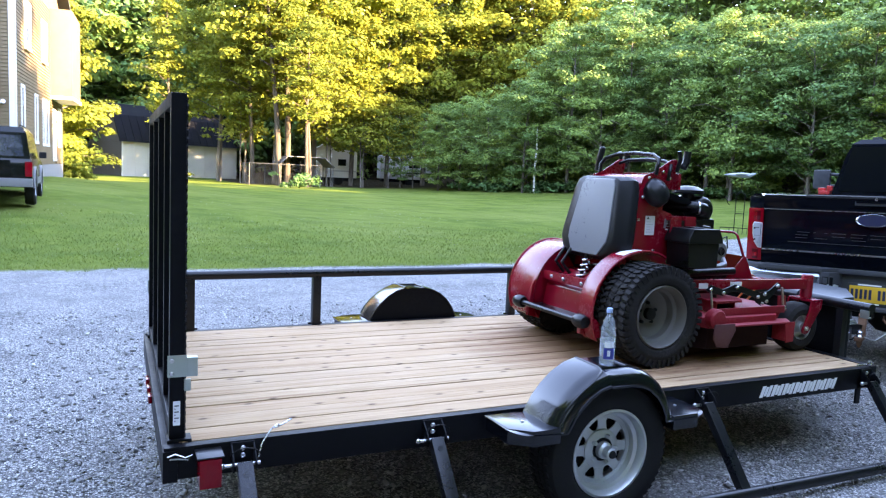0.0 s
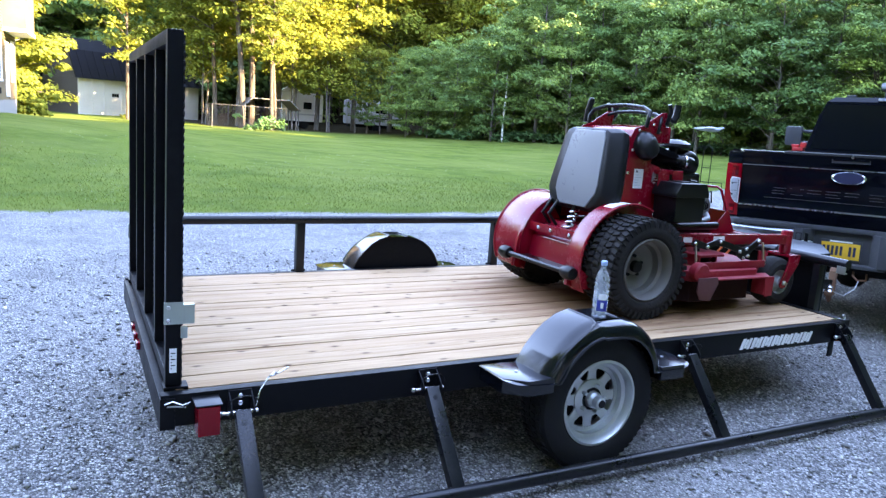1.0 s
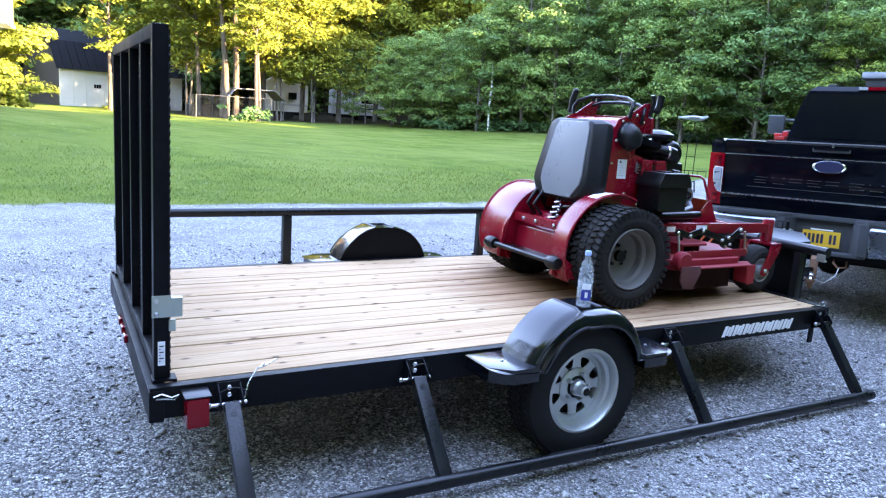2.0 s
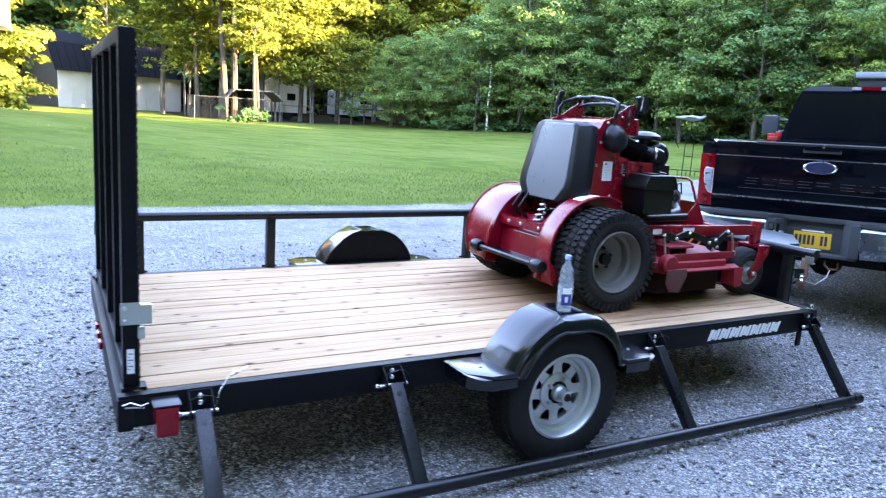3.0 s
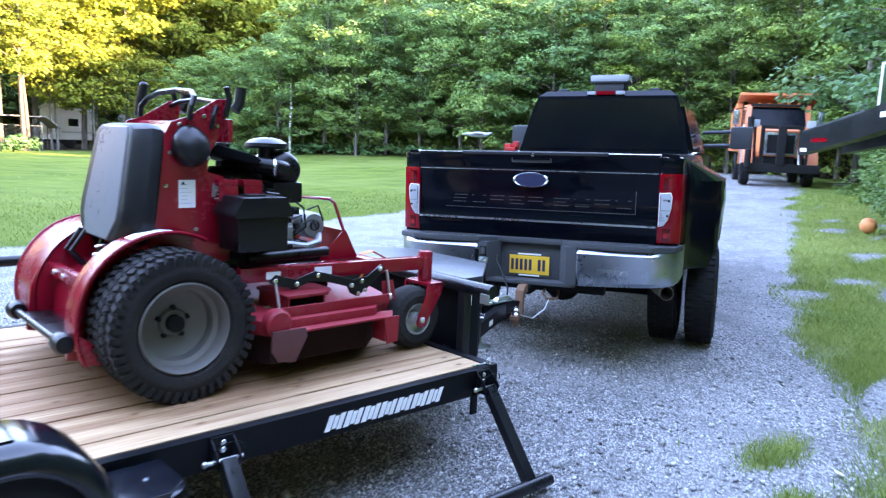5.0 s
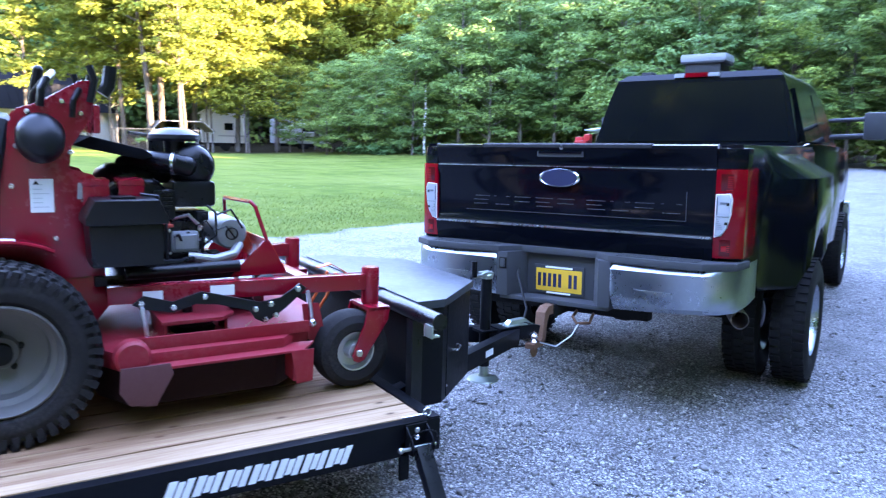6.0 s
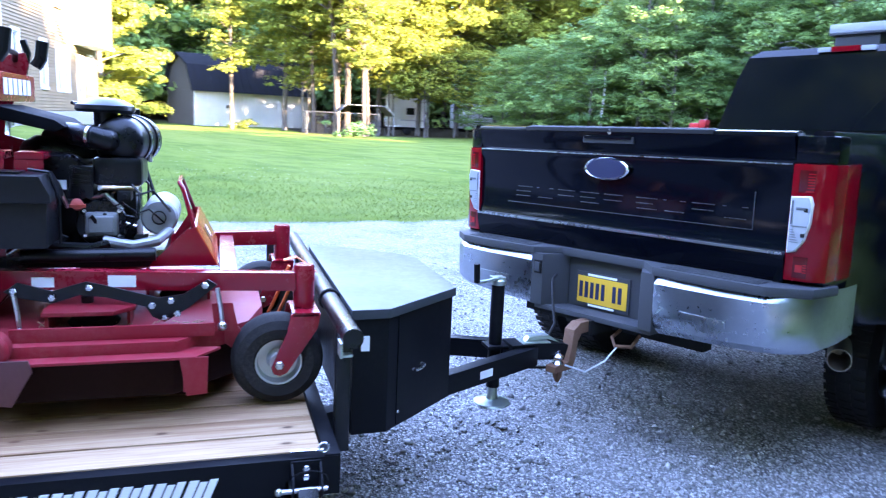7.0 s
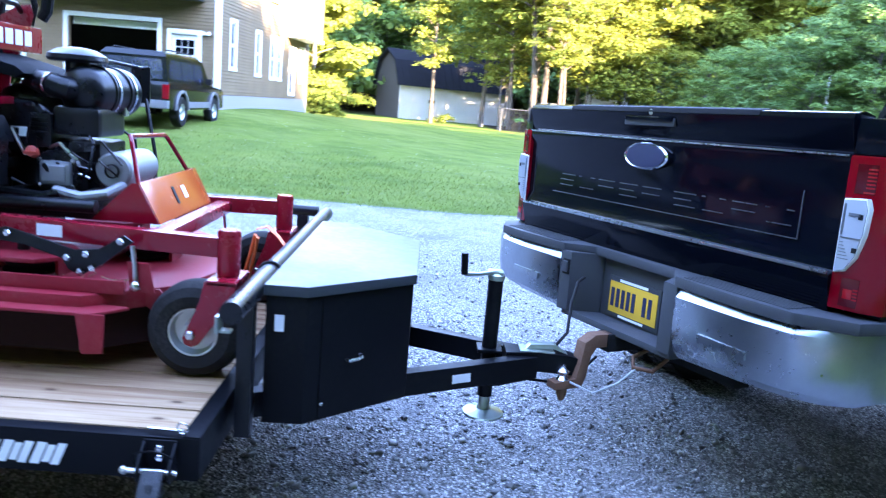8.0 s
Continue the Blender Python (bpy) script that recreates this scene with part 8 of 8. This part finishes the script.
# ---------------------------------------------------------------- garden spinner
def build_spinner():
    x, y = 17.0, 12.85
    z = ground_height(x, y)
    sp = thing("garden_bird_spinner", pose(x, y, z, 0, 0, -40), "black iron garden stake with a pale metal bird on top", "garden ornament")
    part("stake", Shape().tube([(-0.12, 0, -0.05), (-0.12, 0, 1.15)], 0.012, 6).tube([(0.12, 0, -0.05), (0.12, 0, 1.15)], 0.012, 6).tube([(-0.5, 0, 0.18), (0.5, 0, 0.18)], 0.012, 6).tube([(-0.12, 0, 0.6), (0.12, 0, 0.6)], 0.01, 6).tube([(-0.12, 0, 1.15), (0, 0, 1.25), (0.12, 0, 1.15)], 0.012, 6).tube([(0, 0, 1.25), (0, 0, 1.62)], 0.012, 6), BLACK, sp)
    for k in range(5):
        xx = -0.5 + k * 0.25
        part("prong", Shape().tube([(xx, 0, -0.03), (xx, 0, 0.18)], 0.009, 6), BLACK, sp)
    part("scroll", Shape().tube([(-0.12 - 0.25 * math.sin(a), 0, 1.0 + 0.22 * math.cos(a)) for a in [k * 0.3 for k in range(9)]], 0.01, 6), BLACK, sp)
    tin = coated("pale_tin", (0.26, 0.28, 0.29), 0.4, metal=0.5, wear=0.2)
    bird = part("bird_body", Shape().loft([[(xx, r * math.cos(a), 1.72 + 0.4 * (xx > 0.2) * (xx - 0.2) + r * math.sin(a)) for a in [k * math.pi / 4 for k in range(8)]] for xx, r in ((-0.5, 0.01), (-0.3, 0.05), (0.0, 0.08), (0.2, 0.06), (0.36, 0.02))]), tin, sp, "pale metal bird")
    part("wing", Shape().prism([(-0.2, 0.0), (0.12, 0.0), (0.05, 0.55), (-0.16, 0.5)], 1.74, 1.75, "z", 0.002), tin, bird)
    part("wing", Shape().prism([(-0.2, 0.0), (0.12, 0.0), (0.05, -0.55), (-0.16, -0.5)], 1.74, 1.75, "z", 0.002), tin, bird)


build_spinner()


# ---------------------------------------------------------------- dump truck, equipment trailer, hoop
def build_dump_truck():
    x, y = 26.0, 8.1
    z = ground_height(x, y)
    dt = thing("dump_truck", pose(x, y, z, 0, 0, 209), "orange dump truck with a black plough frame in front", "truck")
    paint = coated("orange_truck_paint", (0.62, 0.17, 0.06), 0.4, wear=0.3, scale=3, dust=(0.35, 0.2, 0.14))
    # x points to its front, origin under the front axle
    part("bonnet", Shape().loft([[(0.75, s * 0.55, zz) for s, zz in ((-1, 0.95), (1, 0.95), (0.9, 1.75), (-0.9, 1.75))], [(-0.75, s * 0.75, zz) for s, zz in ((-1, 0.95), (1, 0.95), (0.95, 1.95), (-0.95, 1.95))]]), paint, dt)
    part("grille", Shape().box(0.752, 0.80, -0.48, 0.48, 1.0, 1.70, 0.03), DULL_CHROME, dt)
    part("grille_insert", Shape().box(0.80, 0.81, -0.40, 0.40, 1.05, 1.62, 0.01), UNDER, dt)
    cab = part("cab", Shape().prism([(-0.75, 0.9), (-0.75, 1.95), (-0.98, 2.65), (-2.15, 2.7), (-2.2, 0.9)], -1.0, 1.0, "y", 0.05), paint, dt)
    part("windscreen", Shape().loft([[(-0.745 + d, s * 0.86, 1.97) for s in (1, -1)] + [(-0.965 + d, s * 0.80, 2.58) for s in (-1, 1)] for d in (-0.02, 0.015)]), DARK_GLASS, cab)
    for s in (1, -1):
        part("side_window", Shape().prism([(-0.95, 1.9), (-1.85, 1.9), (-1.85, 2.5), (-1.10, 2.5)], min(s * 0.995, s * 1.012), max(s * 0.995, s * 1.012), "y", 0.004), DARK_GLASS, cab)
        part("mirror_arm", Shape().tube([(-0.9, s * 1.0, 1.9), (-0.8, s * 1.3, 1.9), (-0.8, s * 1.3, 2.5), (-0.95, s * 1.0, 2.55)], 0.02, 6), UNDER, cab)
        part("mirror", Shape().box(-0.84, -0.78, s * 1.3 - 0.1, s * 1.3 + 0.1, 1.95, 2.45, 0.02), DULL_CHROME, cab)
        part("exhaust_stack", Shape().tube([(-2.35, s * 0.95, 0.9), (-2.35, s * 0.95, 3.0)], 0.08, 12), UNDER, dt)
        part("fender", Shape().prism(arc(0, 0.55, 0.66, 170, 10, 8) + arc(0, 0.55, 0.60, 10, 170, 8), min(s * 0.75, s * 1.15), max(s * 0.75, s * 1.15), "y", 0.01), paint, dt)
        for xx in (0.0, -3.6):
            part("tyre", Shape().turned([(0.25, -0.14), (0.48, -0.14), (0.52, -0.1), (0.52, 0.1), (0.48, 0.14), (0.25, 0.14)], 28, Matrix.Translation((xx, s * 0.95, 0.52)) @ pose(0, 0, 0, 90)), RUBBER, dt)
        part("headlamp_bar", Shape().tube([(0.9, s * 0.75, 0.7), (0.92, s * 0.8, 2.05)], 0.045, 8), UNDER, dt)
        part("headlamp", Shape().box(0.88, 0.98, s * 0.8 - 0.13, s * 0.8 + 0.13, 1.85, 2.08, 0.03), WHITE_LENS, dt)
    part("cab_visor", Shape().box(-0.95, -0.80, -0.85, 0.85, 2.60, 2.68, 0.02), UNDER, cab)
    for k in range(5):
        part("marker_lamp", Shape().box(-1.15, -1.05, -0.62 + k * 0.3, -0.54 + k * 0.3, 2.685, 2.74, 0.01), ORANGE_LENS, cab)
    bed = part("dump_body", Shape().prism([(-2.5, 1.1), (-2.5, 2.85), (-6.4, 2.6), (-6.4, 1.1)], -1.2, 1.2, "y", 0.03), paint, dt)
    part("cab_shield", Shape().prism([(-2.52, 2.80), (-2.52, 2.90), (-1.10, 3.06), (-1.10, 2.98)], -1.2, 1.2, "y", 0.01), paint, bed, "orange shield over the cab")
    part("shield_side", Shape().prism([(-2.52, 2.82), (-1.10, 2.98), (-1.3, 2.86), (-2.52, 2.55)], 1.17, 1.2, "y", 0.004), paint, bed)
    part("plough_frame", Shape().box(0.85, 1.05, -1.15, 1.15, 0.45, 0.72, 0.02).box(0.95, 1.10, -0.12, 0.12, 0.7, 1.9, 0.02).box(0.90, 1.0, -0.62, -0.50, 0.7, 1.85, 0.02).box(0.90, 1.0, 0.50, 0.62, 0.7, 1.85, 0.02).box(0.90, 1.0, -0.62, 0.62, 1.8, 1.92, 0.02), UNDER, dt)
    part("plough_ram", Shape().tube([(1.15, -0.95, 0.6), (1.1, -0.95, 2.15)], 0.10, 12), UNDER, dt)
    part("lift_chain", Shape().tube([(1.2, -1.15, 1.9), (1.22, -1.18, 1.2), (1.15, -1.15, 0.7)], 0.025, 6), GALV, dt)
    part("chassis", Shape().box(-6.3, 0.7, -0.45, 0.45, 0.65, 0.95, 0.02), UNDER, dt)


build_dump_truck()


def build_gooseneck():
    """The raised black neck of an equipment trailer."""
    gn = thing("equipment_trailer_neck", pose(0, 0, 0), "raised black steel neck of a parked equipment trailer", "trailer")
    a, b = Vector((17.75, 4.03, 0)), Vector((11.9, -0.55, 0))
    way = (b - a).normalized()
    q = Matrix((way, Vector((0, 0, 1)).cross(way), Vector((0, 0, 1)))).transposed().to_4x4()
    m = Matrix.Translation(a) @ q
    n = (b - a).length
    part("neck_beam", Shape().prism([(0.0, 1.66), (0.05, 2.12), (3.2, 2.38), (4.2, 2.52), (n, 2.52), (n, 2.10), (4.2, 2.08), (3.4, 1.98)], -0.10, 0.10, "y", 0.012, m), BLACK, gn)
    part("neck_beam", Shape().prism([(0.0, 1.72), (0.05, 2.18), (3.2, 2.45), (4.2, 2.56), (n, 2.56), (n, 2.10), (4.2, 2.08), (3.4, 1.98)], 0.75, 0.95, "y", 0.012, m), BLACK, gn)
    part("neck_deck", Shape().prism([(0.02, 2.125), (0.02, 2.16), (3.2, 2.44), (3.2, 2.40)], -0.05, 0.9, "y", 0.004, m), LID, gn, "dusty steel top plate")
    part("reflective_tape", Shape().box(0.15, 0.55, -0.104, -0.1005, 1.73, 1.80, 0, m), WHITE, gn, "white reflective tape")
    part("reflective_tape", Shape().box(4.0, 4.6, -0.104, -0.1005, 2.28, 2.36, 0, m), WHITE, gn, "white reflective tape")
    part("reflective_tape", Shape().box(0.8, 1.7, -0.104, -0.1005, 1.92, 1.99, 0, m), RED_LENS, gn, "faded red lettering bar")
    part("safety_chain", Shape().tube([(0.02, -0.05, 2.0), (-0.08, -0.06, 1.7), (-0.02, -0.05, 1.45)], 0.02, 6, m), GALV, gn)
    for yy in (0.0, 0.85):
        part("landing_leg", Shape().box(n - 0.5, n - 0.35, yy - 0.07, yy + 0.07, 0.06, 2.1, 0.01, m).box(n - 0.6, n - 0.25, yy - 0.15, yy + 0.15, 0.04, 0.07, 0.005, m), BLACK, gn)
    part("trailer_bed", Shape().box(n, n + 5.0, -0.6, 1.45, 0.75, 0.95, 0.02, m).box(n - 0.02, n + 0.2, -0.1, 0.95, 0.95, 2.5, 0.02, m), BLACK, gn)
    for k in range(2):
        for yy in (-0.8, 1.65):
            part("trailer_wheel", Shape().turned([(0, -0.11), (0.33, -0.11), (0.37, -0.06), (0.37, 0.06), (0.33, 0.11), (0, 0.11)], 24, m @ pose(n + 2.5 + k * 0.85, yy, 0.39, 90)), RUBBER, gn)


build_gooseneck()


def build_hoop():
    x, y = 16.0, 1.55
    z = ground_height(x, y)
    hp = thing("basketball_hoop", pose(x, y, z, 0, 0, 200), "basketball hoop with a clear backboard on a dark pole", "basketball hoop")
    part("pole", Shape().tube([(-0.7, 0, 0.0), (-0.7, 0, 2.2), (-0.15, 0, 2.75)], 0.05, 10), BLACK, hp)
    board = part("backboard", Shape().box(-0.03, 0.0, -0.55, 0.55, 2.28, 3.05, 0.004), glass("clear_backboard", (0.8, 0.86, 0.88), 0.15), hp, "clear acrylic backboard")
    part("board_frame", Shape().box(-0.04, 0.012, -0.59, -0.551, 2.24, 3.09, 0.004).box(-0.04, 0.012, 0.551, 0.59, 2.24, 3.09, 0.004).box(-0.04, 0.012, -0.55, 0.55, 3.051, 3.09, 0.004).box(-0.04, 0.012, -0.55, 0.55, 2.24, 2.279, 0.004), TRIM, board)
    part("target_square", Shape().box(0.001, 0.006, -0.25, -0.21, 2.38, 2.78, 0).box(0.001, 0.006, 0.21, 0.25, 2.38, 2.78, 0).box(0.001, 0.006, -0.21, 0.21, 2.74, 2.78, 0).box(0.001, 0.006, -0.21, 0.21, 2.38, 2.42, 0), TRIM, board)
    rim = part("rim", Shape().tube([(0.34 + 0.23 * math.cos(a), 0.23 * math.sin(a), 2.33) for a in [k * math.pi / 12 for k in range(24)]], 0.012, 6, closed=True).box(0.0, 0.13, -0.06, 0.06, 2.31, 2.35, 0.004), coated("orange_rim", (0.55, 0.08, 0.04), 0.5), hp)
    net = Shape()
    for k in range(12):
        a0, a1 = k * math.pi / 6, (k + 1) * math.pi / 6
        for u, v in ((a0, a1), (a1, a0)):
            net.tube([(0.34 + 0.23 * math.cos(u), 0.23 * math.sin(u), 2.32), (0.34 + 0.17 * math.cos(v), 0.17 * math.sin(v), 2.14), (0.34 + 0.14 * math.cos(u), 0.14 * math.sin(u), 1.95)], 0.007, 4)
    part("net", net, TRIM, rim, "white net", smooth=False)
    bx, by = 16.9, 2.35
    single("ball", Shape().ball((0, 0, 0), 0.15, None, 20), coated("orange_ball", (0.65, 0.22, 0.07), 0.6, wear=0.3), "orange ball lying in the grass", "ball", m=pose(bx, by, ground_height(bx, by) + 0.15))


build_hoop()


# ---------------------------------------------------------------- loose stone and grass
def build_gravel():
    rng = np.random.default_rng(21)
    n = 90000
    x = rng.uniform(-3.2, 11, n)
    y = rng.uniform(-3.0, 5.5, n)
    near = np.exp(-np.maximum(0, np.hypot(x - 2.5, (y + 0.2) * 1.2) - 2.5) / 3.2)
    keep = rng.uniform(0, 1, n) < np.maximum(near, 0.05)
    x, y = x[keep], y[keep]
    ok = np.array([grass_amount(a, b) < 0.5 for a, b in zip(x, y)])
    x, y = x[ok], y[ok]
    n = len(x)
    z = np.array([ground_height(a, b) for a, b in zip(x, y)])
    s = np.clip(rng.lognormal(math.log(0.0092), 0.42, n), 0.0045, 0.028)
    base = np.array([(1, 0, 0), (-1, 0, 0), (0, 1, 0), (0, -1, 0), (0, 0, 1), (0, 0, -1)], float)
    ang = rng.uniform(0, 2 * np.pi, n)
    c, d = np.cos(ang), np.sin(ang)
    dims = np.stack([s, s * rng.uniform(0.55, 0.95, n), s * rng.uniform(0.4, 0.75, n)], 1)
    pts = base[None] * dims[:, None] * rng.uniform(0.7, 1.25, (n, 6, 1)) + rng.normal(0, 0.22, (n, 6, 3)) * s[:, None, None]
    px = pts[:, :, 0] * c[:, None] - pts[:, :, 1] * d[:, None]
    py = pts[:, :, 0] * d[:, None] + pts[:, :, 1] * c[:, None]
    v = np.stack([px + x[:, None], py + y[:, None], pts[:, :, 2] + z[:, None] + 0.25 * s[:, None]], 2).reshape(-1, 3)
    tri = np.array([(0, 2, 4), (2, 1, 4), (1, 3, 4), (3, 0, 4), (2, 0, 5), (1, 2, 5), (3, 1, 5), (0, 3, 5)])
    f = (tri[None] + 6 * np.arange(n)[:, None, None]).reshape(-1)
    mesh = bpy.data.meshes.new("gravel")
    mesh.vertices.add(len(v))
    mesh.vertices.foreach_set("co", v.astype(np.float32).ravel())
    mesh.loops.add(len(f))
    mesh.loops.foreach_set("vertex_index", f.astype(np.int32))
    mesh.polygons.add(len(f) // 3)
    mesh.polygons.foreach_set("loop_start", np.arange(0, len(f), 3).astype(np.int32))
    mesh.update(calc_edges=True)
    m = Mat("crushed_stone", 0.85, spec=0.18)
    geo = m.n("ShaderNodeNewGeometry")
    col = m.ramp(geo.outputs["Random Per Island"], [(0.0, (0.12, 0.117, 0.114)), (0.45, (0.26, 0.254, 0.246)), (0.8, (0.43, 0.42, 0.40)), (1.0, (0.68, 0.665, 0.635))])
    m.color(m.mix(m.math("MULTIPLY", m.noise(60, 4), 0.5), col, (0.18, 0.176, 0.17)))
    mesh.materials.append(m.mat)
    tagged(new("gravel", mesh), "loose grey crushed stones on the drive", "gravel", kind="stuff")


build_gravel()


def blade_mesh(rng, name, x, y, low, high, mat):
    """One thin pointed blade at each place."""
    n = len(x)
    z = np.array([ground_height(a, b) for a, b in zip(x, y)])
    far = np.clip((np.hypot(x - 2, y + 2) - 6) / 20, 0, 1)
    h = rng.uniform(low, high, n)
    w = (0.003 + 0.007 * far) * rng.uniform(0.7, 1.3, n)
    a = rng.uniform(0, 2 * np.pi, n)
    lean = rng.normal(0, 0.6, (n, 2)) * h[:, None]
    p0 = np.stack([x - np.cos(a) * w, y - np.sin(a) * w, z - 0.004], 1)
    p1 = np.stack([x + np.cos(a) * w, y + np.sin(a) * w, z - 0.004], 1)
    p2 = np.stack([x + lean[:, 0], y + lean[:, 1], z + h], 1)
    v = np.stack([p0, p1, p2], 1).reshape(-1, 3)
    mesh = bpy.data.meshes.new(name)
    mesh.vertices.add(3 * n)
    mesh.vertices.foreach_set("co", v.astype(np.float32).ravel())
    mesh.loops.add(3 * n)
    mesh.loops.foreach_set("vertex_index", np.arange(3 * n).astype(np.int32))
    mesh.polygons.add(n)
    mesh.polygons.foreach_set("loop_start", np.arange(0, 3 * n, 3).astype(np.int32))
    mesh.update(calc_edges=True)
    mesh.materials.append(mat)
    return mesh


def build_grass():
    rng = np.random.default_rng(33)
    x, y = rng.uniform(-10, 16, 90000), rng.uniform(7.6, 17, 90000)
    amount = np.array([grass_amount(a, b, 0.1) for a, b in zip(x, y)])
    keep = rng.uniform(0.1, 1.0, len(x)) < amount * np.clip(1.4 - np.maximum(0, y - 7.5) / 7, 0.1, 1)
    lawn = leaf_material("grass_blades", (0.084, 0.128, 0.020), (0.118, 0.162, 0.027), (0.165, 0.200, 0.042), 0.0)
    tagged(new("grass", blade_mesh(rng, "grass", x[keep], y[keep], 0.022, 0.055, lawn)), "short mown green grass blades", "grass", kind="stuff")
    # longer, paler grass on the verge, densest where it comes nearest
    xs, ys = [], []
    for x0, x1, y0, y1, n in ((2.7, 8.4, -2.6, 0.5, 105000), (8.4, 14, -3.2, 3.4, 60000), (14, 24, -1, 8, 26000), (4.4, 16, -8.5, -2.6, 90000)):
        xs.append(rng.uniform(x0, x1, n))
        ys.append(rng.uniform(y0, y1, n))
    x, y = np.concatenate(xs), np.concatenate(ys)
    amount = np.array([grass_amount(a, b, 0.06) for a, b in zip(x, y)])
    keep = (rng.uniform(0.15, 1.0, len(x)) < amount) & (y < 6)
    verge = leaf_material("verge_grass_blades", (0.115, 0.170, 0.030), (0.185, 0.245, 0.048), (0.28, 0.31, 0.095), 0.0)
    tagged(new("verge_grass", blade_mesh(rng, "verge_grass", x[keep], y[keep], 0.03, 0.085, verge)), "pale green tufted grass beside the drive", "grass", kind="stuff")
    leaf = Shape().prism([(-0.05, 0.0), (-0.015, 0.028), (0.02, 0.020), (0.05, 0.004), (0.018, -0.026), (-0.02, -0.020)], 0.0, 0.002, "z", 0)
    single("fallen_leaf", leaf, coated("dry_pale_leaf", (0.55, 0.52, 0.44), 0.7, wear=0.4, scale=30), "pale dry leaf lying on the gravel", "leaf", m=pose(5.45, -1.18, ground_height(5.45, -1.18) + 0.022, 14, 8, 40))
    # clover heads
    cx, cy = rng.uniform(-4, 14, 1100), rng.uniform(9, 22, 1100)
    keep = np.array([noise.noise((a * 0.3, b * 0.3, 9)) > -0.05 for a, b in zip(cx, cy)])
    cx, cy = cx[keep], cy[keep]
    mat = coated("clover_white", (0.45, 0.45, 0.4), 0.8)
    verts, faces = [], []
    for a, b in zip(cx, cy):
        g = ground_height(a, b) + 0.06
        k = len(verts)
        r = 0.006
        verts += [(a + r, b, g), (a - r, b, g), (a, b + r, g), (a, b - r, g), (a, b, g + r), (a, b, g - r)]
        faces += [(k, k + 2, k + 4), (k + 2, k + 1, k + 4), (k + 1, k + 3, k + 4), (k + 3, k, k + 4), (k + 2, k, k + 5), (k + 1, k + 2, k + 5), (k + 3, k + 1, k + 5), (k, k + 3, k + 5)]
    me = bpy.data.meshes.new("clover")
    me.from_pydata(verts, [], faces)
    me.materials.append(mat)
    tagged(new("clover", me), "white clover heads scattered over the lawn", "clover", kind="stuff")


build_grass()
